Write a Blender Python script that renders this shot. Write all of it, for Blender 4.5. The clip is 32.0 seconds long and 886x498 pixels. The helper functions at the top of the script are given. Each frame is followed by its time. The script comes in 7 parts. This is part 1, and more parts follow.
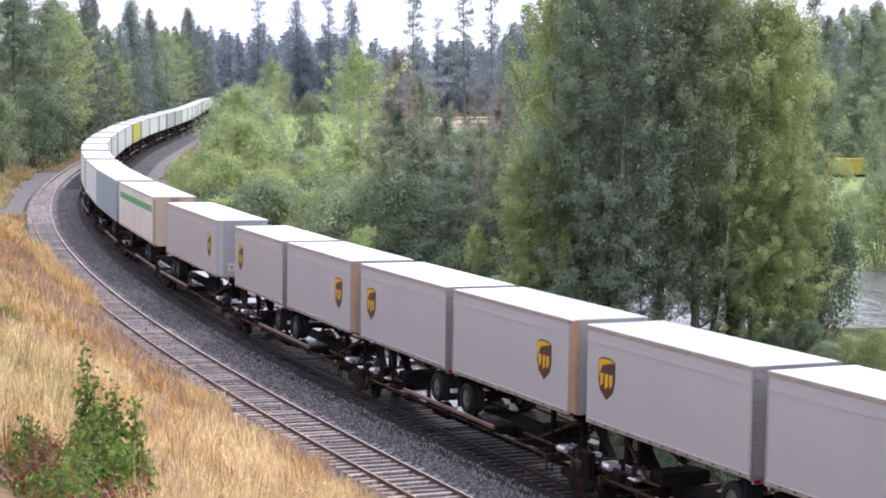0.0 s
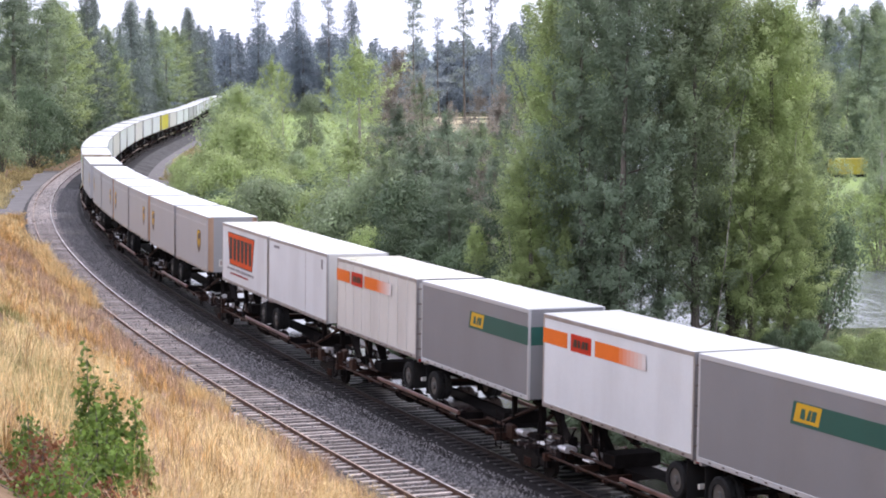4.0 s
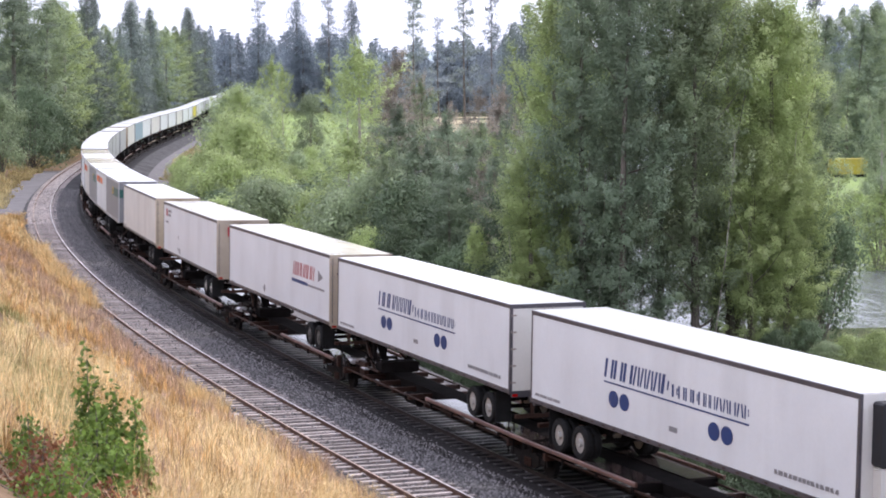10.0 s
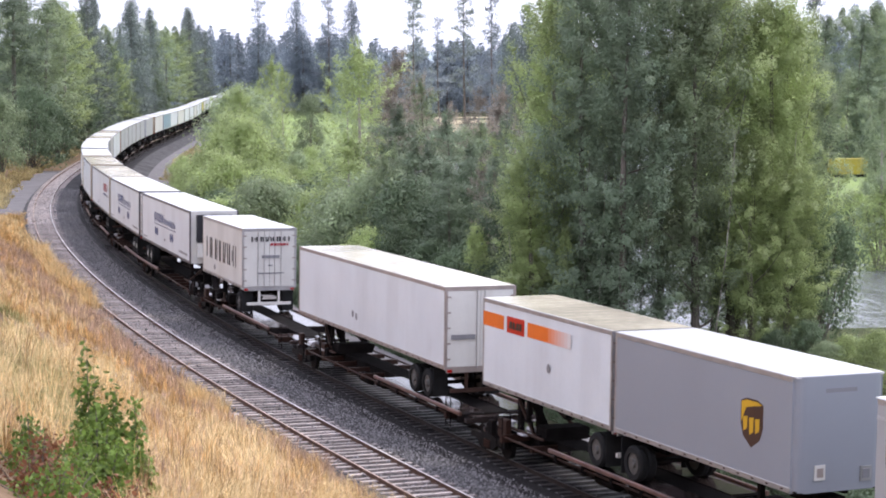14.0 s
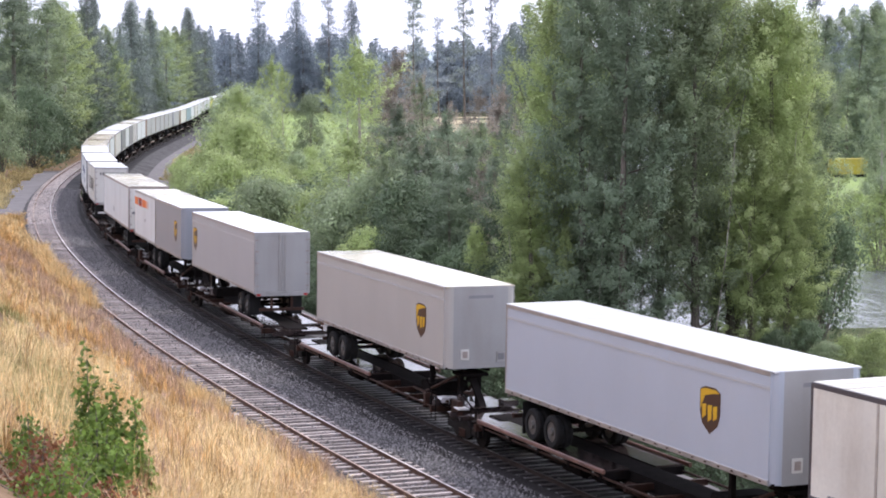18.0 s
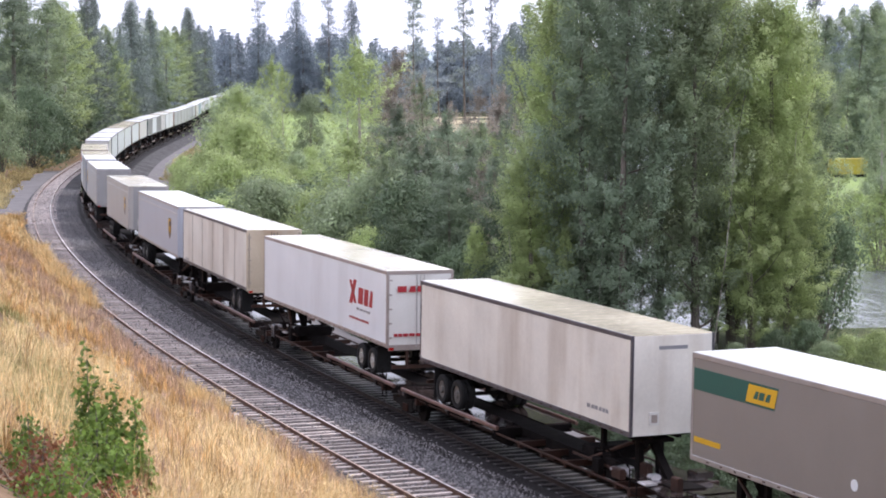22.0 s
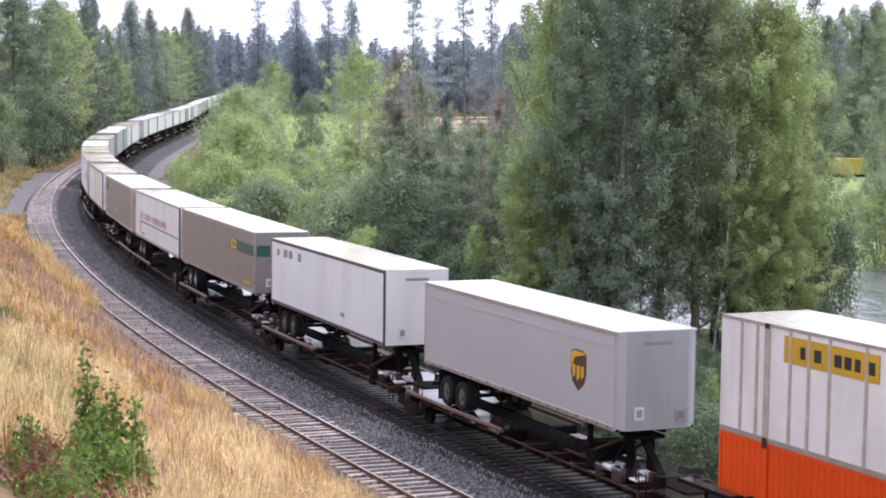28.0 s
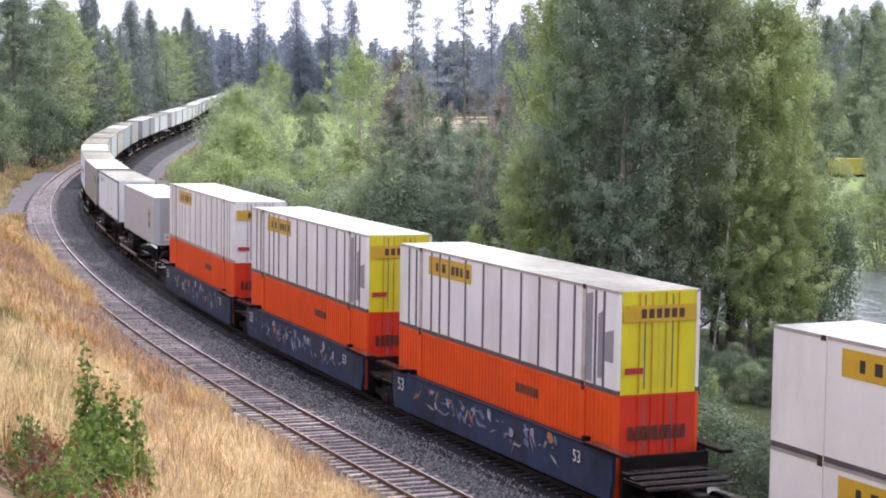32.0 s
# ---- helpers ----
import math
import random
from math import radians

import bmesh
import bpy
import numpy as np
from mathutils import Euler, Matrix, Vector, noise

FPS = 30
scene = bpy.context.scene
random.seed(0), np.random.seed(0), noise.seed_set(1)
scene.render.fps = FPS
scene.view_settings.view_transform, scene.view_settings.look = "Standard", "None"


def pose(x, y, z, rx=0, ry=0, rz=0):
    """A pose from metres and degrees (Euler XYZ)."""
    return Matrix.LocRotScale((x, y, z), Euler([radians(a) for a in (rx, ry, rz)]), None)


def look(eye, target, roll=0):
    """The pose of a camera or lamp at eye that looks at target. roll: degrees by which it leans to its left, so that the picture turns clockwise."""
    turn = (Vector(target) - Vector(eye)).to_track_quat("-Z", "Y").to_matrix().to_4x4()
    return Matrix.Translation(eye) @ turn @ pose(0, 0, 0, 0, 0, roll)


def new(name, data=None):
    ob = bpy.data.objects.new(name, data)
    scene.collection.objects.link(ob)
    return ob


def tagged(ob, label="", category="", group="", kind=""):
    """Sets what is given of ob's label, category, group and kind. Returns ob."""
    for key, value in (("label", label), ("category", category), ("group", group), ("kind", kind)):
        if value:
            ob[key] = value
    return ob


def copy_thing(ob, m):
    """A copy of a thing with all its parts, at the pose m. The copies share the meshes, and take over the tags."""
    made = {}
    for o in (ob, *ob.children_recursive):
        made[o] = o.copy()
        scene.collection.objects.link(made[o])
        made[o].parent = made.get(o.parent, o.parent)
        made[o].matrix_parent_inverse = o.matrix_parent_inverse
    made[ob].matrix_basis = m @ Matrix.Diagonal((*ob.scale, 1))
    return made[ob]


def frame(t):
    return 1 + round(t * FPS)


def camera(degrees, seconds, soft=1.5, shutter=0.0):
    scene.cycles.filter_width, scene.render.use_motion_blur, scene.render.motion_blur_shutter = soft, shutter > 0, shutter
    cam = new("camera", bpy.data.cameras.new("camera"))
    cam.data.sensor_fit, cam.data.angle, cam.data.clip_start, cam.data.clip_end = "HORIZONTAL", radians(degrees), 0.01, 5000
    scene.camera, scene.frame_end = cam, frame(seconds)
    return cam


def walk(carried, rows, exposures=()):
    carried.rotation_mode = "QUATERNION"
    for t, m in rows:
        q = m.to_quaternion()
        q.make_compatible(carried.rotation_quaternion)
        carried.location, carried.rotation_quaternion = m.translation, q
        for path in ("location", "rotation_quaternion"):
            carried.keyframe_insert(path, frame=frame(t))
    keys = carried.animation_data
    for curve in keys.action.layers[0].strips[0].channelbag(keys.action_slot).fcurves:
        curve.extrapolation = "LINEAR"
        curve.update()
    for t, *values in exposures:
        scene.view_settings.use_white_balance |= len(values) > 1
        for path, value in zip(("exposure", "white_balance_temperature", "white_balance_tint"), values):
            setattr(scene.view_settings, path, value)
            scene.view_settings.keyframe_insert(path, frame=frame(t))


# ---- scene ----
cam = camera(27.13, 32.0, soft=1.9)
EYE = look((0, 0, 12.263), (0, 99.543, 2.71), -0.374)
walk(cam, [(0, EYE), (32, EYE)])

# ---- light ----
world = bpy.data.worlds.new("overcast_sky")
scene.world = world
world.use_nodes = True
wn = world.node_tree
sky = wn.nodes.new("ShaderNodeTexSky")
sky.sky_type = "NISHITA"
sky.sun_disc = False
sky.sun_elevation, sky.sun_rotation = radians(56), radians(59)
sky.air_density, sky.dust_density = 1.0, 4.0
veil = wn.nodes.new("ShaderNodeMix")
veil.data_type = "RGBA"
veil.inputs[0].default_value = 0.86
veil.inputs[7].default_value = (10.25, 10.45, 12.85, 1)
wn.links.new(sky.outputs[0], veil.inputs[6])
wn.links.new(veil.outputs[2], wn.nodes["Background"].inputs[0])
wn.nodes["Background"].inputs[1].default_value = 0.164
sun = new("sun", bpy.data.lights.new("sun", "SUN"))
sun.data.energy, sun.data.angle, sun.data.color = 2.35, radians(12), (1.0, 0.95, 0.87)
sun.matrix_world = look((58, 95, 100), (0, 60, 0))

# ---- the line of the track ----
KNOTS = np.linspace(-90, 430, 14)
CURVE = [0.000308, -0.001377, -0.001991, -0.00151, -0.001587, -0.001455, -0.000446, -0.000861, -0.000343, 0.000105, 0.00045, 0.0004, -0.00005, -0.0011]
ST = np.arange(-700.0, 1100.5, 1.0)
_h = np.cumsum(np.interp(ST, KNOTS, CURVE, left=0, right=0))
_i0 = int(np.argmin(abs(ST)))
HEAD = _h - _h[_i0] + 1.903112
_x, _y = np.cumsum(np.cos(HEAD)), np.cumsum(np.sin(HEAD))
PX, PY = _x - _x[_i0] - 11.5609, _y - _y[_i0] + 94.864
CANT = 0.02167
GAP = 4.89
SPEED = 15.044


def line_at(s, off=0.0, z=0.0):
    """Places on the canted track plane: s along the line, off to its left, z above the rails."""
    x, y, h = np.interp(s, ST, PX), np.interp(s, ST, PY), np.interp(s, ST, HEAD)
    o, zz = off * math.cos(CANT) - z * math.sin(CANT), z * math.cos(CANT) + off * math.sin(CANT)
    return np.stack([x - np.sin(h) * o, y + np.cos(h) * o, zz + 0 * x], -1)


def on_line(s, length):
    a, b = line_at(np.array([s + 0.36 * length, s - 0.36 * length]))
    m = (a + b) / 2
    return Matrix.Translation(m) @ Matrix.Rotation(math.atan2(a[1] - b[1], a[0] - b[0]), 4, "Z") @ Matrix.Rotation(CANT, 4, "X")


MOVERS = []


def s_of(s16, t):
    u = t - 16
    return s16 + SPEED * u - 0.00064 * u * u / 2 + 0.0011 * u ** 3 / 6


def motions():
    for ob, s16, length in MOVERS:
        walk(ob, [(t, on_line(s_of(s16, t), length)) for t in range(0, 33)])


# ---- materials ----
def mat(name, col, rough=0.6, metal=0.0, vary=0.15, scale=1.5, fine=25.0, bump=0.05, dirt=None, dirt_amount=0.0, island=0.0, rand=0.0, stretch=(1, 1, 1), spec=0.5):
    m = bpy.data.materials.new(name)
    m.use_nodes = True
    nt = m.node_tree
    N, L = nt.nodes, nt.links
    b = N["Principled BSDF"]
    b.inputs["Roughness"].default_value, b.inputs["Metallic"].default_value = rough, metal
    b.inputs["Specular IOR Level"].default_value = spec
    tc = N.new("ShaderNodeTexCoord")
    mp = N.new("ShaderNodeMapping")
    mp.inputs["Scale"].default_value = stretch
    L.new(tc.outputs["Object"], mp.inputs[0])

    def noi(sc, det=4):
        n = N.new("ShaderNodeTexNoise")
        n.inputs["Scale"].default_value, n.inputs["Detail"].default_value = sc, det
        L.new(mp.outputs[0], n.inputs["Vector"])
        return n

    def mix(kind, fac, a, c):
        x = N.new("ShaderNodeMix")
        x.data_type, x.blend_type = "RGBA", kind
        for sock, v in ((0, fac), (6, a), (7, c)):
            if hasattr(v, "links"):
                L.new(v, x.inputs[sock])
            elif sock == 0:
                x.inputs[0].default_value = v
            else:
                x.inputs[sock].default_value = (*v, 1)
        return x.outputs[2]

    def ramp(src, lo, hi, a=0.0, c=1.0):
        r = N.new("ShaderNodeMapRange")
        for k, v in ((1, lo), (2, hi), (3, a), (4, c)):
            r.inputs[k].default_value = v
        L.new(src, r.inputs[0])
        return r.outputs[0]
    n1, n2 = noi(scale), noi(fine, 6)
    dark = tuple(c * (1 - vary) for c in col)
    light = tuple(min(1, c * (1 + vary)) for c in col)
    out = mix("MIX", ramp(n1.outputs[0], 0.3, 0.7), dark, light)
    out = mix("MULTIPLY", 0.6, out, mix("MIX", ramp(n2.outputs[0], 0.3, 0.7), (1 - vary,) * 3, (1, 1, 1)))
    if dirt:
        mp2 = N.new("ShaderNodeMapping")
        mp2.inputs["Scale"].default_value = (1.2, 1.2, 0.17)
        L.new(tc.outputs["Object"], mp2.inputs[0])
        n3 = N.new("ShaderNodeTexNoise")
        n3.inputs["Scale"].default_value, n3.inputs["Detail"].default_value = 0.9, 6
        L.new(mp2.outputs[0], n3.inputs["Vector"])
        out = mix("MIX", ramp(n3.outputs[0], 0.46, 0.82, 0, dirt_amount), out, dirt)
    if island:
        g = N.new("ShaderNodeNewGeometry")
        out = mix("MULTIPLY", 1.0, out, mix("MIX", g.outputs["Random Per Island"], (1 - island,) * 3, (1 + island,) * 3))
    if rand:
        g = N.new("ShaderNodeObjectInfo")
        out = mix("MULTIPLY", 1.0, out, mix("MIX", g.outputs["Random"], (1 - rand,) * 3, (1 + rand,) * 3))
    L.new(out, b.inputs["Base Color"])
    if bump:
        bp = N.new("ShaderNodeBump")
        bp.inputs["Strength"].default_value, bp.inputs["Distance"].default_value = bump, 0.05
        L.new(n2.outputs[0], bp.inputs["Height"])
        L.new(bp.outputs[0], b.inputs["Normal"])
    return m


def leaf_mat(name, col, island=0.08, rand=0.2, glow=0.42):
    """Leaves that let some light through; tone changes from leaf to leaf and from plant to plant."""
    m = mat(name, col, 0.42, 0, 0.34, 0.8, 3.5, 0, island=island, rand=rand, spec=0.3)
    nt = m.node_tree
    b = nt.nodes["Principled BSDF"]
    tr = nt.nodes.new("ShaderNodeBsdfTranslucent")
    mx = nt.nodes.new("ShaderNodeMixShader")
    mx.inputs[0].default_value = glow
    src = b.inputs["Base Color"].links[0].from_socket
    nt.links.new(src, tr.inputs[0])
    nt.links.new(b.outputs[0], mx.inputs[1])
    nt.links.new(tr.outputs[0], mx.inputs[2])
    nt.links.new(mx.outputs[0], nt.nodes["Material Output"].inputs[0])
    return m


GRIME = (0.16, 0.12, 0.085)
M = {
    **{"band_fade_%d" % q: mat("fading_orange_band", tuple(a + (b - a) * (q + 1) / 8 for a, b in zip((0.74, 0.15, 0.008), (0.68, 0.69, 0.70))), 0.45, 0, 0.05, 1, 15, 0) for q in range(7)},
    "box_white": mat("scuffed_white_container", (0.68, 0.67, 0.67), 0.45, 0, 0.08, 0.6, 12, 0.01, (0.22, 0.16, 0.12), 0.3),
    "sign": mat("dark_yellow_sign", (0.50, 0.30, 0.012), 0.5, 0, 0.12, 1, 12, 0, GRIME, 0.2),
    "white": mat("white_panel", (0.70, 0.735, 0.775), 0.35, 0, 0.05, 0.5, 12, 0.01, GRIME, 0.14),
    "offwhite": mat("aged_white_panel", (0.66, 0.65, 0.625), 0.4, 0, 0.06, 0.6, 12, 0.01, GRIME, 0.22),
    "cream": mat("dirty_cream_panel", (0.68, 0.655, 0.60), 0.45, 0, 0.12, 0.5, 12, 0.01, (0.22, 0.13, 0.06), 0.5),
    "rusty_door": mat("rust_stained_door", (0.40, 0.34, 0.27), 0.5, 0, 0.1, 0.6, 12, 0.02, (0.13, 0.06, 0.03), 0.75),
    "stained_door": mat("stained_door_panel", (0.52, 0.44, 0.33), 0.5, 0, 0.12, 0.6, 12, 0.02, (0.26, 0.12, 0.04), 0.8),
    "parcel": mat("light_grey_panel", (0.395, 0.40, 0.42), 0.4, 0, 0.03, 0.4, 12, 0.01, GRIME, 0.03),
    "parcel_blue": mat("blue_grey_panel", (0.415, 0.455, 0.53), 0.35, 0, 0.03, 0.4, 12, 0.01, GRIME, 0.03),
    "parcel_slate": mat("slate_grey_panel", (0.28, 0.30, 0.34), 0.35, 0, 0.03, 0.4, 12, 0.01, GRIME, 0.03),
    "parcel_tan": mat("warm_grey_panel", (0.41, 0.395, 0.38), 0.45, 0, 0.04, 0.4, 12, 0.01, GRIME, 0.05),
    "parcel_end": mat("grimy_grey_end_panel", (0.33, 0.33, 0.335), 0.4, 0, 0.06, 0.5, 12, 0.01, GRIME, 0.3),
    "trim": mat("pale_trim", (0.46, 0.465, 0.48), 0.35, 0, 0.04, 0.4, 12, 0.01, GRIME, 0.03),
    "grey": mat("mid_grey_panel", (0.215, 0.217, 0.235), 0.42, 0, 0.04, 0.6, 12, 0.01, GRIME, 0.15),
    "taupe": mat("taupe_panel", (0.215, 0.195, 0.18), 0.45, 0, 0.04, 0.6, 12, 0.01, GRIME, 0.15),
    "tan": mat("tan_corner", (0.40, 0.27, 0.19), 0.4, 0.2, 0.08, 1, 12, 0.01),
    "rail": mat("aluminium_rail", (0.42, 0.41, 0.42), 0.35, 0.6, 0.12, 2, 20, 0.02),
    "rail_dark": mat("dark_edge_rail", (0.09, 0.085, 0.10), 0.4, 0.3, 0.2, 2, 20, 0.02),
    "rail_brown": mat("brownish_edge_rail", (0.33, 0.28, 0.26), 0.45, 0.2, 0.15, 2, 20, 0.02),
    "roof": mat("white_roof_sheet", (0.71, 0.71, 0.72), 0.25, 0.0, 0.07, 0.35, 5, 0.02, (0.55, 0.52, 0.48), 0.35, spec=0.55),
    # Blotches of the next two roofs: brown stains, and sky sheen painted pale
    "roof_box": mat("blotchy_container_roof", (0.70, 0.66, 0.60), 0.2, 0, 0.4, 0.16, 3, 0.02, spec=0.6),
    "roof_old": mat("stained_roof_painted_sheen", (0.66, 0.60, 0.48), 0.14, 0.0, 0.4, 0.22, 5, 0.02, spec=0.7),
    "orange": mat("orange_paint", (0.68, 0.068, 0.004), 0.45, 0, 0.08, 0.6, 15, 0.01, (0.42, 0.05, 0.012), 0.4, spec=0.3),
    "red_end": mat("red_orange_paint", (0.55, 0.03, 0.01), 0.5, 0, 0.06, 1, 15, 0.01, (0.3, 0.04, 0.02), 0.4, spec=0.3),
    "band": mat("orange_band", (0.74, 0.15, 0.008), 0.45, 0, 0.05, 1, 15, 0),
    "red": mat("red_paint", (0.36, 0.018, 0.03), 0.45, 0, 0.05, 1, 15, 0),
    "blue": mat("blue_paint", (0.008, 0.038, 0.16), 0.45, 0, 0.05, 1, 15, 0),
    "green": mat("green_paint", (0.012, 0.085, 0.07), 0.45, 0, 0.05, 1, 15, 0),
    "stripe": mat("bright_green_paint", (0.05, 0.32, 0.13), 0.45, 0, 0.05, 1, 15, 0),
    "yellow_old": mat("faded_yellow_box_paint", (0.40, 0.33, 0.03), 0.5, 0, 0.12, 1, 12, 0.01, GRIME, 0.3),
    "yellow": mat("yellow_paint", (0.60, 0.35, 0.015), 0.45, 0, 0.06, 1, 15, 0),
    "lemon": mat("lemon_yellow_paint", (0.60, 0.52, 0.008), 0.4, 0, 0.08, 1, 15, 0.01, GRIME, 0.3),
    "brown": mat("dark_brown_paint", (0.055, 0.025, 0.018), 0.4, 0, 0.05, 1, 15, 0),
    "black": mat("black_paint", (0.012, 0.012, 0.018), 0.5, 0, 0.1, 1, 15, 0),
    "inkgrey": mat("grey_marking", (0.22, 0.22, 0.24), 0.5, 0, 0.1, 1, 15, 0),
    "teal": mat("slate_blue_panel", (0.22, 0.33, 0.40), 0.45, 0, 0.05, 1, 12, 0.01, GRIME, 0.25),
    "tyre": mat("tyre_rubber", (0.014, 0.014, 0.015), 0.8, 0, 0.3, 3, 30, 0.05, spec=0.25),
    "rim_dull": mat("dull_rim", (0.12, 0.115, 0.11), 0.5, 0.2, 0.2, 4, 30, 0.02),
    "rim": mat("painted_rim", (0.45, 0.44, 0.42), 0.35, 0.3, 0.15, 4, 30, 0.02),
    "under": mat("grimy_underframe", (0.013, 0.011, 0.011), 0.9, 0.0, 0.35, 2, 20, 0.1, spec=0.05),
    "rust": mat("rusty_steel", (0.046, 0.022, 0.016), 0.6, 0.2, 0.4, 2, 22, 0.1, (0.05, 0.03, 0.025), 0.6, spec=0.25),
    "curb": mat("orange_rusty_curb", (0.19, 0.10, 0.08), 0.3, 0.1, 0.4, 2, 22, 0.1, (0.06, 0.03, 0.02), 0.6),
    "deck": mat("wet_deck_steel", (0.055, 0.042, 0.041), 0.13, 0.2, 0.4, 1.4, 15, 0.015, spec=1.0),
    "shiny": mat("hitch_steel_painted_glint", (0.66, 0.64, 0.66), 0.25, 0.35, 0.2, 2, 15, 0.02),
    "truck": mat("bogie_iron", (0.012, 0.010, 0.010), 0.65, 0.2, 0.4, 3, 25, 0.1, spec=0.2),
    "well_dark": mat("grimy_blue_chord", (0.016, 0.022, 0.045), 0.6, 0, 0.4, 1, 9, 0.05, spec=0.2),
    "well": mat("weathered_blue_well", (0.022, 0.037, 0.082), 0.6, 0, 0.45, 0.9, 9, 0.05, (0.05, 0.045, 0.05), 0.6, spec=0.25),
    "lamp_red": mat("red_lens", (0.4, 0.01, 0.01), 0.2, 0, 0.05, 2, 9, 0),
    "post": mat("dark_post", (0.12, 0.115, 0.12), 0.5, 0.2, 0.2, 2, 12, 0.02),
    "post_pale": mat("pale_post", (0.44, 0.40, 0.36), 0.5, 0.1, 0.2, 2, 12, 0.02, GRIME, 0.4),
    "graffiti_a": mat("pale_spray_paint", (0.32, 0.32, 0.36), 0.5, 0, 0.6, 3, 12, 0),
    "graffiti_b": mat("orange_spray_paint", (0.42, 0.16, 0.05), 0.5, 0, 0.4, 3, 12, 0),
    "graffiti_c": mat("magenta_spray_paint", (0.32, 0.03, 0.12), 0.5, 0, 0.4, 3, 12, 0),
    "graffiti_d": mat("light_blue_spray_paint", (0.12, 0.17, 0.28), 0.5, 0, 0.4, 3, 12, 0),
    # Worn running band, near white: the sky's sheen is painted in
    "steel": mat("worn_rail_steel_sky_sheen", (0.84, 0.78, 0.77), 0.28, 0.3, 0.15, 1, 30, 0.02),
    "steel_brown": mat("brownish_rail_steel", (0.50, 0.37, 0.31), 0.4, 0.2, 0.2, 1, 30, 0.02),
    "steel_dull": mat("shade_dark_rail_steel", (0.11, 0.095, 0.095), 0.35, 0.3, 0.3, 1, 30, 0.02),
    "rail_oily": mat("shade_dark_rail_web", (0.035, 0.027, 0.025), 0.6, 0.1, 0.3, 2, 30, 0.05, spec=0.2),
    "rail_side": mat("rusty_rail_web", (0.13, 0.075, 0.055), 0.7, 0.2, 0.3, 2, 30, 0.05),
    "tie": mat("weathered_sleeper_wood", (0.45, 0.385, 0.37), 0.8, 0, 0.45, 1.6, 18, 0.3, (0.20, 0.16, 0.14), 0.6, rand=0.35, stretch=(1.5, 0.6, 1)),
    "tie_dark": mat("shade_dark_sleeper_wood", (0.055, 0.048, 0.048), 0.45, 0, 0.4, 2, 25, 0.2, rand=0.5),
    "ballast": mat("grey_ballast", (0.078, 0.073, 0.077), 0.85, 0, 0.55, 0.6, 14, 0.9, spec=0.25),
    "gravel": mat("pale_dirt_gravel", (0.17, 0.158, 0.165), 0.9, 0, 0.16, 0.5, 9, 0.3, spec=0.2),
    "ballast_old": mat("fouled_brown_ballast", (0.072, 0.060, 0.056), 0.85, 0, 0.5, 0.6, 14, 0.9, spec=0.2),
    "ballast_shade": mat("shade_dark_ballast", (0.018, 0.015, 0.016), 0.7, 0, 0.5, 0.6, 14, 0.9, spec=0.15),
    "stone": mat("ballast_stone", (0.20, 0.19, 0.195), 0.8, 0, 0.3, 6, 40, 0.1, island=0.85),
    "rock": mat("pale_pink_rock", (0.42, 0.36, 0.34), 0.85, 0, 0.3, 4, 20, 0.4, island=0.35, spec=0.2),
    "plaster": mat("pale_plaster", (0.62, 0.58, 0.52), 0.8, 0, 0.1, 0.6, 9, 0.1),
    "tiles": mat("ochre_roof_tiles", (0.48, 0.36, 0.12), 0.7, 0, 0.25, 0.8, 8, 0.3),
    "glass": mat("dark_window_glass", (0.03, 0.04, 0.05), 0.08, 0, 0.1, 1, 5, 0),
    "soil": mat("dry_grassy_soil", (0.21, 0.14, 0.088), 0.9, 0, 0.35, 0.4, 6, 0.5, (0.24, 0.16, 0.09), 0.35, spec=0.15),
    "ground": mat("mixed_meadow_ground", (0.065, 0.078, 0.035), 0.9, 0, 0.4, 0.05, 2.5, 0.4, (0.09, 0.075, 0.045), 0.4, spec=0.1),
    "lawn": mat("bright_lawn", (0.20, 0.29, 0.07), 0.85, 0, 0.3, 0.05, 1.2, 0.2, (0.34, 0.32, 0.15), 0.6),
    "dry": mat("dry_field", (0.46, 0.38, 0.24), 0.9, 0, 0.2, 0.08, 4, 0.2),
    "water": mat("river_water", (0.20, 0.215, 0.225), 0.12, 0, 0.35, 0.3, 1.1, 1.0, stretch=(1, 0.5, 1), spec=0.8),
    "grass": mat("dry_golden_grass", (0.66, 0.42, 0.17), 0.7, 0, 0.4, 0.3, 1.6, 0, (0.52, 0.36, 0.22), 0.8, island=0.6, spec=0.2),
    "grass_pale": mat("pale_straw_grass", (0.86, 0.645, 0.345), 0.7, 0, 0.22, 0.4, 2.0, 0, (0.70, 0.50, 0.27), 0.7, island=0.3, spec=0.2),
    "grass_red": mat("mauve_brown_dry_grass", (0.56, 0.39, 0.285), 0.75, 0, 0.2, 0.3, 2.0, 0, island=0.55, spec=0.2),
    "grass_green": mat("half_green_grass", (0.30, 0.30, 0.12), 0.75, 0, 0.25, 0.4, 2.0, 0, (0.55, 0.44, 0.22), 0.7, island=0.3, spec=0.2),
    "verge": mat("faded_yellow_verge_grass", (0.56, 0.46, 0.24), 0.75, 0, 0.3, 0.2, 2.0, 0, (0.33, 0.30, 0.15), 0.7, island=0.3, spec=0.2),
    "bark": mat("grey_brown_bark", (0.16, 0.135, 0.115), 0.85, 0, 0.35, 1, 8, 0.3, stretch=(2, 2, 0.5)),
    "bark_pale": mat("pale_birch_bark", (0.42, 0.38, 0.34), 0.7, 0, 0.35, 1, 6, 0.2, stretch=(1, 1, 2)),
    "hill": mat("wooded_hill_painted_haze", (0.42, 0.50, 0.55), 0.95, 0, 0.15, 0.01, 0.1, 0.0),
    "leaf": leaf_mat("broadleaf_green", (0.33, 0.40, 0.235)),
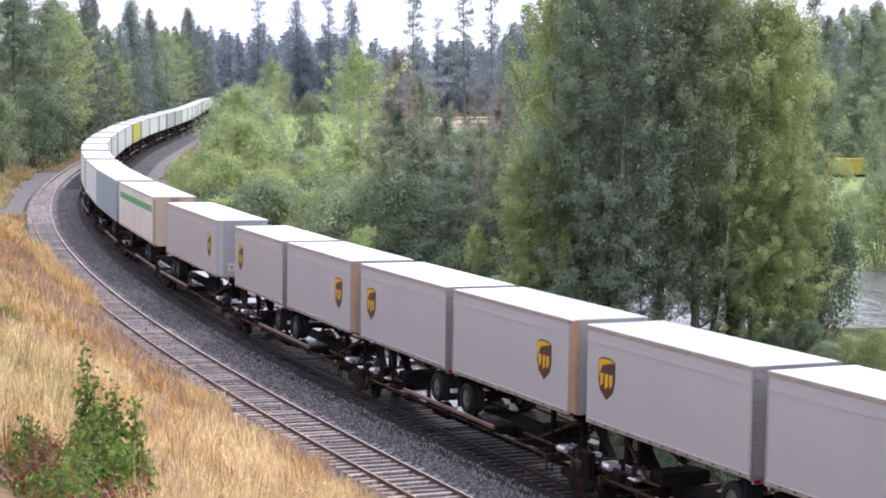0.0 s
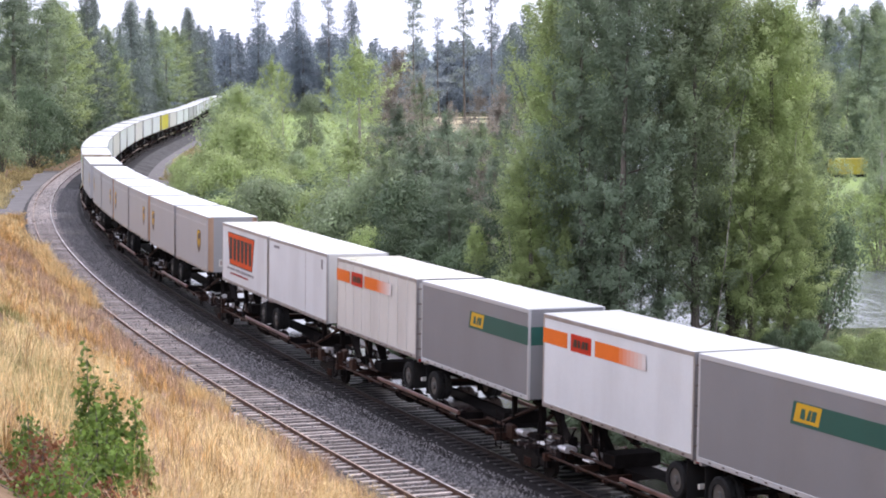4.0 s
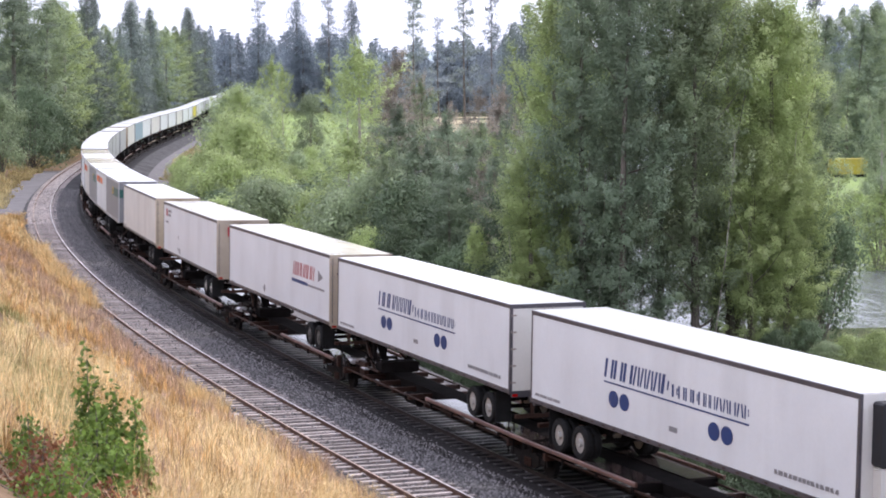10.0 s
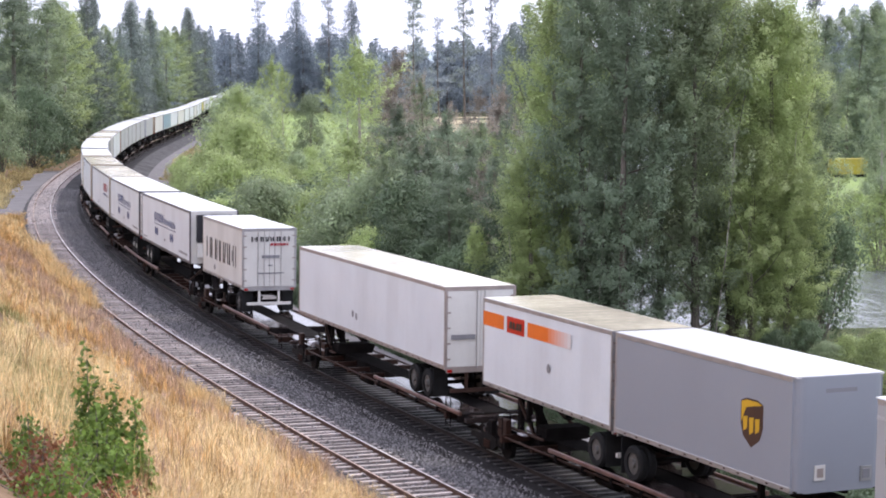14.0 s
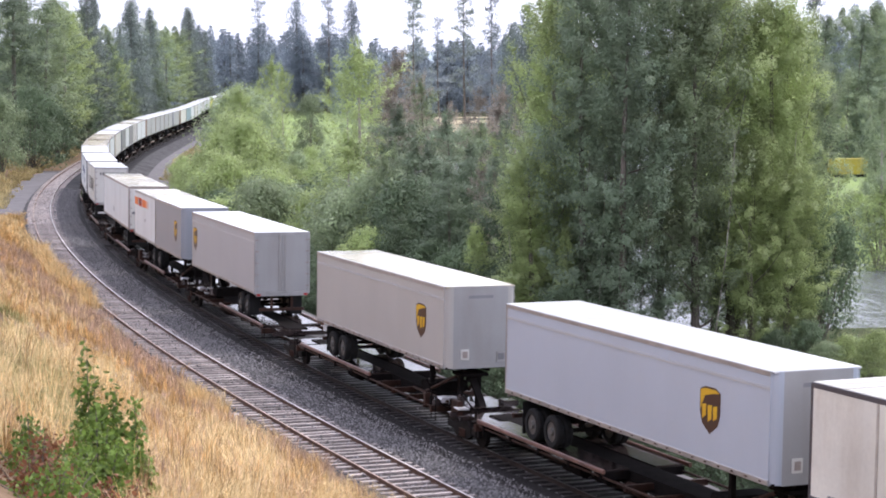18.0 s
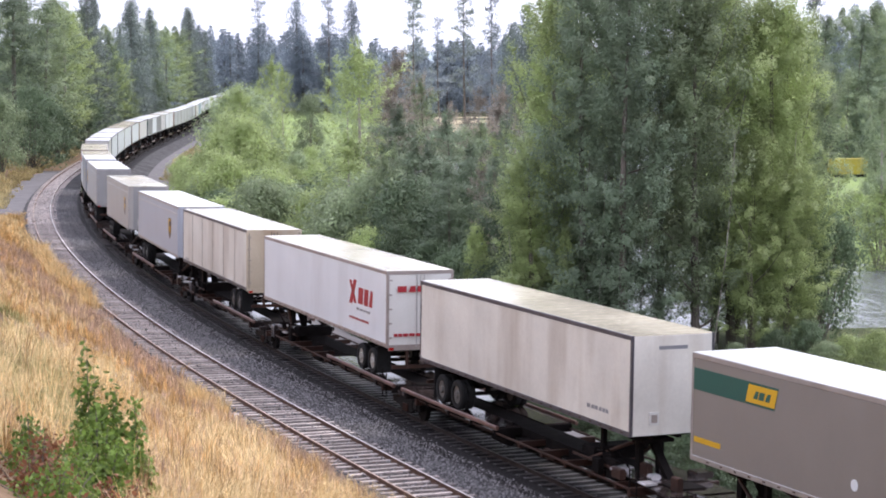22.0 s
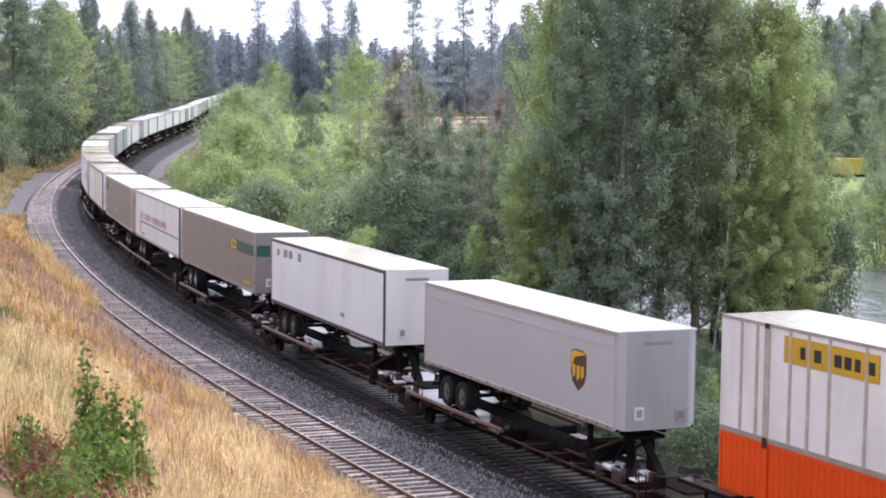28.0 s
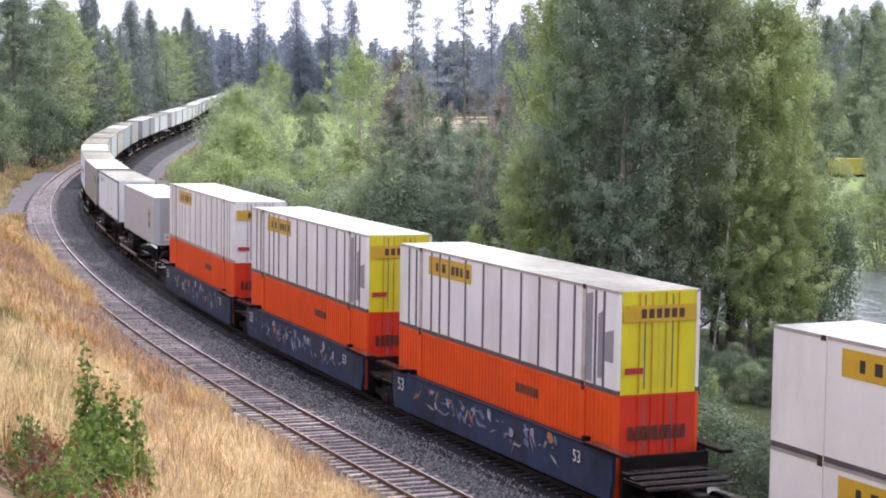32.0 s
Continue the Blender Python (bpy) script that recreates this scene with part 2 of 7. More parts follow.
    "leaf_light": leaf_mat("light_green_leaves", (0.44, 0.525, 0.23)),
    "leaf_dark": leaf_mat("deep_green_leaves", (0.225, 0.285, 0.19)),
    # Darker green for low bushes: the shade under trees is in the colour
    "leaf_deep": leaf_mat("undergrowth_leaves_painted_shade", (0.155, 0.21, 0.125)),
    "leaf_dry": leaf_mat("thinning_brown_leaves", (0.33, 0.285, 0.235)),
    "needle": leaf_mat("conifer_needles", (0.25, 0.295, 0.275), glow=0.25),
    # Far needles paled and blued: distance haze painted into the colour
    "needle_far": leaf_mat("needles_painted_haze", (0.31, 0.36, 0.405), glow=0.3),
    "bush": leaf_mat("vivid_bush_leaves", (0.17, 0.255, 0.055), island=0.4),
    "bush_red": leaf_mat("reddish_bush_leaves", (0.30, 0.13, 0.07), island=0.4),
}

M["water"].node_tree.nodes["Bump"].inputs["Distance"].default_value = 0.3


# ---- building blocks ----
class Geo:
    """Collects vertices and faces of one part."""

    def __init__(self):
        self.v, self.f = [], []

    def add(self, v, f):
        n = len(self.v)
        self.v += [tuple(p) for p in v]
        self.f += [tuple(i + n for i in q) for q in f]
        return self

    def box(self, x0, x1, y0, y1, z0, z1, c=0.0):
        """A box; c chamfers its long edges."""
        x0, x1, y0, y1, z0, z1 = min(x0, x1), max(x0, x1), min(y0, y1), max(y0, y1), min(z0, z1), max(z0, z1)
        if c:
            ring = [(y0 + c, z0), (y1 - c, z0), (y1, z0 + c), (y1, z1 - c), (y1 - c, z1), (y0 + c, z1), (y0, z1 - c), (y0, z0 + c)]
        else:
            ring = [(y0, z0), (y1, z0), (y1, z1), (y0, z1)]
        n = len(ring)
        v = [(x0, a, b) for a, b in ring] + [(x1, a, b) for a, b in ring]
        f = [(i, i + n, (i + 1) % n + n, (i + 1) % n) for i in range(n)]
        return self.add(v, f + [tuple(range(n)), tuple(range(2 * n - 1, n - 1, -1))])

    def cyl(self, p, q, r, n=12, r2=None):
        p, q = Vector(p), Vector(q)
        d = (q - p).normalized()
        a = d.orthogonal().normalized()
        b = d.cross(a)
        r2 = r if r2 is None else r2
        ring = [(math.cos(2 * math.pi * i / n), math.sin(2 * math.pi * i / n)) for i in range(n)]
        v = [p + (a * c + b * s) * r for c, s in ring] + [q + (a * c + b * s) * r2 for c, s in ring]
        f = [(i, (i + 1) % n, (i + 1) % n + n, i + n) for i in range(n)]
        return self.add(v, f + [tuple(range(n - 1, -1, -1)), tuple(range(n, 2 * n))])

    def plate(self, pts, y, t=0.004):
        """A thin plate in an upright plane along x: pts are (x, z), from y outwards by t."""
        n = len(pts)
        v = [(a, y, b) for a, b in pts] + [(a, y + t, b) for a, b in pts]
        return self.add(v, [tuple(range(n)), tuple(range(2 * n - 1, n - 1, -1))] + [(i, i + n, (i + 1) % n + n, (i + 1) % n) for i in range(n)])

    def endplate(self, pts, x, t=0.004):
        """The same across the track: pts are (y, z), from x outwards by t."""
        n = len(pts)
        v = [(x, a, b) for a, b in pts] + [(x + t, a, b) for a, b in pts]
        return self.add(v, [tuple(range(n)), tuple(range(2 * n - 1, n - 1, -1))] + [(i, i + n, (i + 1) % n + n, (i + 1) % n) for i in range(n)])


def to_mesh(name, geo, material):
    me = bpy.data.meshes.new(name)
    me.from_pydata(geo.v, [], geo.f)
    me.materials.append(material)
    bm = bmesh.new()
    bm.from_mesh(me)
    bmesh.ops.recalc_face_normals(bm, faces=bm.faces)
    bm.to_mesh(me)
    bm.free()
    return me


def part(name, geo, material, parent, label=""):
    me = geo if isinstance(geo, bpy.types.Mesh) else to_mesh(name, geo, material)
    ob = new(name, me)
    ob.parent = parent
    return tagged(ob, label)


def at_place(ob, x, y, z):
    ob.location = (x, y, z)
    return ob


def quads_mesh(name, verts, material, nper=4):
    """One mesh of many loose faces with nper corners each."""
    verts = np.asarray(verts, dtype=np.float32).reshape(-1, 3)
    n = len(verts)
    me = bpy.data.meshes.new(name)
    me.vertices.add(n)
    me.vertices.foreach_set("co", verts.ravel())
    me.loops.add(n)
    me.loops.foreach_set("vertex_index", np.arange(n, dtype=np.int32))
    me.polygons.add(n // nper)
    me.polygons.foreach_set("loop_start", np.arange(0, n, nper, dtype=np.int32))
    me.materials.append(material)
    me.update(calc_edges=True)
    return me


# ---- land ----
RIVER = np.array([(420, 175), (150, 140), (60, 134), (22, 133), (2, 150), (-6, 190), (0, 260), (35, 360), (160, 520), (420, 700)], float)
RIVER_HALF = 19.0
WATER_Z = -4.0


def seg_dist(x, y, pts):
    best = np.full(x.shape, 1e9)
    for (ax, ay), (bx, by) in zip(pts[:-1], pts[1:]):
        ux, uy = bx - ax, by - ay
        t = np.clip(((x - ax) * ux + (y - ay) * uy) / (ux * ux + uy * uy), 0, 1)
        best = np.minimum(best, np.hypot(x - ax - t * ux, y - ay - t * uy))
    return best


def rail_coords(x, y):
    """Distance along and to the left of the train's line."""
    x, y = np.asarray(x, float).ravel(), np.asarray(y, float).ravel()
    s, d = np.empty(len(x)), np.empty(len(x))
    sx, sy, sh, ss = PX[::3], PY[::3], HEAD[::3], ST[::3]
    for i in range(0, len(x), 4000):
        q = slice(i, i + 4000)
        j = np.argmin((x[q, None] - sx) ** 2 + (y[q, None] - sy) ** 2, axis=1)
        dx, dy = x[q] - sx[j], y[q] - sy[j]
        s[q] = ss[j] + dx * np.cos(sh[j]) + dy * np.sin(sh[j])
        d[q] = -dx * np.sin(sh[j]) + dy * np.cos(sh[j])
    return s, d


def land_z(x, y):
    shape = np.shape(x)
    x, y = np.asarray(x, float).ravel(), np.asarray(y, float).ravel()
    s, d = rail_coords(x, y)
    left = np.clip(d - np.interp(s, [40, 80], [6.5, 10.5]), 0, None)
    top = np.interp(s, [-200, 20, 70, 130, 400], [11.6, 10.5, 6.0, 2.2, 1.2])
    hill = np.minimum(left * 0.555, top + 0.02 * np.clip(left - 20, 0, 60))
    bumps = 0.25 * np.sin(x * 0.31 + y * 0.11) * np.sin(y * 0.23 - x * 0.07) * np.clip(left / 5, 0, 1)
    z = -0.36 + hill + bumps
    right = np.clip(-d - 5.0, 0, None)
    zr = -1.35 - np.minimum(right * 0.42, 1.75) + 0.15 * np.sin(x * 0.13) * np.sin(y * 0.09)
    z = np.where(d < 0, zr, z)
    flat = np.abs(d - 1.0) < 5.3
    z = np.where(flat, np.minimum(z, -0.55), z)
    r = seg_dist(x, y, RIVER)
    bed = np.clip((RIVER_HALF + 5 - r) / 6.0, 0, 1)
    z = np.where(d < -6, z * (1 - bed) + (-5.2) * bed, z)
    return z.reshape(shape)


def axis_steps(lo, hi, fine_lo, fine_hi, step):
    a = list(np.arange(fine_lo, fine_hi + 0.1, step))
    g = step
    while a[-1] < hi:
        g *= 1.35
        a.append(min(a[-1] + g, hi))
    g = step
    while a[0] > lo:
        g *= 1.35
        a.insert(0, max(a[0] - g, lo))
    return np.array(a)


gx, gy = axis_steps(-4000, 4000, -62, 48, 0.9), axis_steps(-3000, 5000, -14, 230, 1.0)
GX, GY = np.meshgrid(gx, gy)
GZ = land_z(GX, GY)
nx, ny = len(gx), len(gy)
idx = np.arange(nx * ny).reshape(ny, nx)
faces = np.stack([idx[:-1, :-1], idx[:-1, 1:], idx[1:, 1:], idx[1:, :-1]], -1).reshape(-1, 4)
gm = bpy.data.meshes.new("ground")
gm.from_pydata(np.stack([GX, GY, GZ], -1).reshape(-1, 3).tolist(), [], faces.tolist())
gm.materials.append(M["ground"])
gm.materials.append(M["soil"])
gm.materials.append(M["gravel"])
fs, fd = rail_coords(GX[:-1, :-1] + 0.7, GY[:-1, :-1] + 0.9)
dryside = ((fd > 3) & (fs < 230) & (fd < np.where(fs > 70, 12.5, 50))) | ((fd < -10.0) & (fd > -13.5 - 1.2 * np.sin(fs * 0.2)) & (fs > 60))
gravel = (fd > 4) & (fd < 9.3) & (fs > 62) & (fs < 150) | (fd < -3) & (fd > -7.0) & (fs > 40)
gm.polygons.foreach_set("material_index", np.where(gravel, 2, dryside.astype(np.int32)).astype(np.int32))
gm.polygons.foreach_set("use_smooth", np.ones(len(faces), bool))
gm.update()
tagged(new("ground", gm), "rolling meadow ground with a dry grassy slope", "ground", kind="structure")

wa = Geo().add([(-300, -200, WATER_Z), (900, -200, WATER_Z), (900, 1200, WATER_Z), (-300, 1200, WATER_Z)], [(0, 1, 2, 3)])
tagged(part("water", wa, M["water"], None), "grey rippled river water beyond the trees", "water", kind="structure")


def sheet(name, material, poly, label, category, lift=0.12, step=3.0):
    """A patch of other ground that follows the land."""
    poly = np.array(poly, float)
    lo, hi = poly.min(0), poly.max(0)
    xs, ys = np.arange(lo[0], hi[0], step), np.arange(lo[1], hi[1], step)
    X, Y = np.meshgrid(xs, ys)
    inside = np.zeros(X.shape, bool)
    j = len(poly) - 1
    for i in range(len(poly)):
        (xi, yi), (xj, yj) = poly[i], poly[j]
        with np.errstate(divide="ignore", invalid="ignore"):
            inside ^= ((yi > Y) != (yj > Y)) & (X < (xj - xi) * (Y - yi) / (yj - yi + 1e-9) + xi)
        j = i
    Z = land_z(X, Y) + lift
    g = Geo()
    ids = {}
    for a in range(len(ys) - 1):
        for b in range(len(xs) - 1):
            if inside[a, b] and inside[a + 1, b] and inside[a, b + 1] and inside[a + 1, b + 1]:
                q = []
                for u, w in ((a, b), (a, b + 1), (a + 1, b + 1), (a + 1, b)):
                    if (u, w) not in ids:
                        ids[(u, w)] = len(g.v)
                        g.v.append((X[u, w], Y[u, w], Z[u, w]))
                    q.append(ids[(u, w)])
                g.f.append(tuple(q))
    return tagged(part(name, g, material, None), label, category, kind="structure")


sheet("lawn", M["lawn"], [(24, 153.5), (90, 153.5), (110, 330), (40, 330)], "bright green mown lawn on the far river bank", "lawn")
sheet("lawn", M["lawn"], [(-46, 360), (-14, 360), (-16, 460), (-22, 700), (-82, 700), (-58, 480)], "bright green meadow between the woods", "lawn", 0.3, 4.0)
sheet("dry_field", M["dry"], [(-16, 480), (60, 480), (60, 640), (-18, 640)], "pale dry field before the far woods", "field", step=6)
sheet("path", M["gravel"], [(46, 196), (86, 205), (86, 212), (46, 203)], "pale sandy path across the lawn", "path", 0.2, 1.0)
sheet("path", M["dry"], [(-60, 490), (-18, 484), (-18, 512), (-60, 518)], "pale path across the meadow", "path", 0.22, 2.0)

# Two hill rings; their pale blue is haze put into the colour
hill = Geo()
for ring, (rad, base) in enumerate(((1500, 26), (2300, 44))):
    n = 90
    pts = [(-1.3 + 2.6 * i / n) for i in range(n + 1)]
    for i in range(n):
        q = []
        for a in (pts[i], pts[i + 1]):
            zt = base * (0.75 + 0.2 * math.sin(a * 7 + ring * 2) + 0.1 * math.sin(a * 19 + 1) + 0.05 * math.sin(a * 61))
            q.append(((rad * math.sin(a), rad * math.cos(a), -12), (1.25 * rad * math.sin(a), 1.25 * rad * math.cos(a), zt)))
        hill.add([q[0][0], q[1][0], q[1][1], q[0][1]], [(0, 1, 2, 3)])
tagged(part("backdrop", hill, M["hill"], None), "distant wooded hills with haze in their colour", "hills", kind="structure")

# ---- track ----
bed_s = np.arange(-300.0, 760.0, 3.0)
prof = [(-10.5, -3.0), (-7.6, -1.75), (-4.6, -0.95), (-2.6, -0.20), (-1.6, -0.17), (1.6, -0.17), (2.45, -0.30), (GAP - 1.6, -0.20), (GAP + 1.3, -0.17), (GAP + 1.55, -0.26), (GAP + 2.0, -0.75)]
rows = np.stack([line_at(bed_s, o, z) for o, z in prof], 1)
g = Geo()
g.v = [tuple(p) for p in rows.reshape(-1, 3)]
k = len(prof)
g.f = [(i * k + j, i * k + j + 1, (i + 1) * k + j + 1, (i + 1) * k + j) for i in range(len(bed_s) - 1) for j in range(2, k - 1)]
bank = Geo()
bank.v = list(g.v)
bank.f = [(i * k + j, i * k + j + 1, (i + 1) * k + j + 1, (i + 1) * k + j) for i in range(len(bed_s) - 1) for j in range(2)]
tagged(part("gravel_bank", bank, M["gravel"], None), "pale gravel bank below the train", "gravel", kind="structure")
tagged(part("ballast_bed", g, M["ballast"], None), "dark grey crushed-stone ballast under two tracks", "ballast", kind="structure")

# The train's shade, painted as a near-black strip of ballast
prof_d = [(-2.5, -0.205), (-1.5, -0.155), (1.5, -0.155), (2.1, -0.24)]
rows = np.stack([line_at(bed_s, o, z + 0.006) for o, z in prof_d], 1)
g = Geo()
g.v = [tuple(p) for p in rows.reshape(-1, 3)]
g.f = [(i * 4 + j, i * 4 + j + 1, (i + 1) * 4 + j + 1, (i + 1) * 4 + j) for i in range(len(bed_s) - 1) for j in range(3)]
tagged(part("oily_ballast", g, M["ballast_shade"], None), "ballast strip darkened as the train's shade", "ballast", kind="structure")

rows = np.stack([line_at(bed_s, GAP + o, z) for o, z in ((-1.35, -0.186), (1.28, -0.166))], 1)
g = Geo()
g.v = [tuple(p) for p in rows.reshape(-1, 3)]
g.f = [(i * 2, i * 2 + 1, i * 2 + 3, i * 2 + 2) for i in range(len(bed_s) - 1)]
tagged(part("fouled_ballast", g, M["ballast_old"], None), "brown fouled ballast between the empty rails", "ballast", kind="structure")


def track(off, tie_mat, lo, hi, label, head, web):
    holder = tagged(new("railway_track"), label, "railway track", "railway tracks", "structure")
    for side in (-0.7525, 0.7525):
        ss = np.arange(-300.0, 760.0, 2.0)
        for nm, w, z0, z1, m in (("rail_foot", 0.07, -0.165, -0.145, web), ("rail_web", 0.012, -0.145, -0.045, web), ("rail_head", 0.037, -0.045, -0.003, web), ("running_band", 0.033 if side < 0 else 0.025, -0.004, 0.001, head if side < 0 or head != "steel" else "steel_brown")):
            r = np.stack([line_at(ss, off + side + a, b) for a, b in ((-w, z0), (w, z0), (w, z1), (-w, z1))], 1)
            gg = Geo()
            gg.v = [tuple(p) for p in r.reshape(-1, 3)]
            gg.f = [(i * 4 + j, i * 4 + (j + 1) % 4, (i + 1) * 4 + (j + 1) % 4, (i + 1) * 4 + j) for i in range(len(ss) - 1) for j in range(4)]
            part(nm, gg, M[m], holder)
    rnd = random.Random(5)
    tie = to_mesh("sleeper", Geo().box(-0.098, 0.098, -1.28, 1.28, -0.09, 0.095, 0.014), M[tie_mat])
    rest = Geo()
    s = -260.0
    while s < 700:
        s += 0.54 + rnd.uniform(-0.03, 0.03)
        m = on_line(s, 2) @ Matrix.Translation((0, off + rnd.uniform(-0.05, 0.05), -0.225 + rnd.uniform(-0.02, 0.012))) @ Matrix.Rotation(rnd.uniform(-0.05, 0.05), 4, "Z")
        if lo < s < hi:
            ob = new("sleeper", tie)
            ob.parent = holder
            ob.matrix_basis = m
        else:
            gb = Geo().box(-0.115, 0.115, -1.3, 1.3, -0.09, 0.09)
            rest.add([m @ Vector(p) for p in gb.v], gb.f)
    tagged(part("sleeper_row", rest, M[tie_mat], holder), kind="stuff")
    return holder


# The first track's dark rails and sleepers hold the train's shade in their colour
track(0.0, "tie_dark", -75, 30, "train track, worn rails and sleepers in painted shade", "steel_dull", "rail_oily")
track(GAP, "tie", -72, 62, "empty track with worn rails on weathered wooden sleepers", "steel", "rail_side")

rng = np.random.default_rng(4)
n = 84000
ss, pick = rng.uniform(-72, 110, n), rng.uniform(size=n)
oo = np.where(pick < 0.2, rng.uniform(-3.4, GAP + 1.5, n), np.where(pick < 0.28, GAP + rng.normal(size=n) * 0.75, rng.uniform(1.7, GAP - 1.0, n)))
c = line_at(ss, oo, 0.0)
zz = np.interp(oo, [p[0] for p in prof], [p[1] for p in prof])
c[:, 2] += zz + 0.01 + np.where(abs(oo - GAP) < 1.5, rng.uniform(0, 0.05, n), 0)
size = rng.uniform(0.02, 0.062, n)
tet = np.array([(1, 0, -0.4), (-0.5, 0.9, -0.4), (-0.5, -0.9, -0.4), (0.1, 0, 0.8)])
rot = rng.uniform(0, 6.283, n)
cs, sn = np.cos(rot), np.sin(rot)
tv = tet[None] * size[:, None, None] * rng.uniform(0.7, 1.3, (n, 4, 1))
tv = np.stack([tv[..., 0] * cs[:, None] - tv[..., 1] * sn[:, None], tv[..., 0] * sn[:, None] + tv[..., 1] * cs[:, None], tv[..., 2]], -1) + c[:, None]
me = bpy.data.meshes.new("ballast_stones")
base = (np.arange(n) * 4)[:, None, None] + np.array([(0, 1, 3), (1, 2, 3), (2, 0, 3)])[None]
me.from_pydata(tv.reshape(-1, 3).tolist(), [], base.reshape(-1, 3).tolist())
me.materials.append(M["stone"])
tagged(new("ballast_stones", me), "loose grey crushed stones between the rails", "stones", kind="stuff")


# ---- the train: trailers ----
HW = 1.295
FLOOR, TOP, DECK = 2.30, 5.10, 1.08


def shield(x, z, h):
    w = h * 0.40
    return [(x - w, z + h * 0.42), (x - w * 0.5, z + h * 0.5), (x + w * 0.5, z + h * 0.5), (x + w, z + h * 0.42), (x + w, z - h * 0.05), (x + w * 0.75, z - h * 0.3), (x, z - h * 0.5), (x - w * 0.75, z - h * 0.3), (x - w, z - h * 0.05)]


def rect(x0, x1, z0, z1, lean=0.0):
    return [(x0, z0), (x1, z0), (x1 - lean, z1), (x0 - lean, z1)]


def wheel(parent, x, y, z, r=0.5, w=0.52, material="rim"):
    sgn = 1 if y > 0 else -1
    t = Geo()
    n = 20
    prof2 = [(0.62, 0), (0.9, 0), (1.0, 0.06), (1.0, w / 2 - 0.07), (0.93, w / 2 - 0.01), (0.93, w / 2 + 0.01), (1.0, w / 2 + 0.07), (1.0, w - 0.06), (0.9, w), (0.62, w)]
    k = len(prof2)
    t.v = [(r * a * math.cos(2 * math.pi * i / n), -sgn * b, r * a * math.sin(2 * math.pi * i / n)) for i in range(n) for a, b in prof2]
    t.f = [(i * k + j, i * k + (j + 1) % k, ((i + 1) % n) * k + (j + 1) % k, ((i + 1) % n) * k + j) for i in range(n) for j in range(k)]
    tyre = at_place(part("wheel", t, M["tyre"], parent), x, y, z)
    rim = Geo().cyl((0, -sgn * 0.05, 0), (0, -sgn * (w - 0.02), 0), r * 0.63, 16).cyl((0, sgn * 0.02, 0), (0, -sgn * 0.1, 0), r * 0.22, 10, r * 0.3)
    part("rim", rim, M[material], tyre)
    return tyre


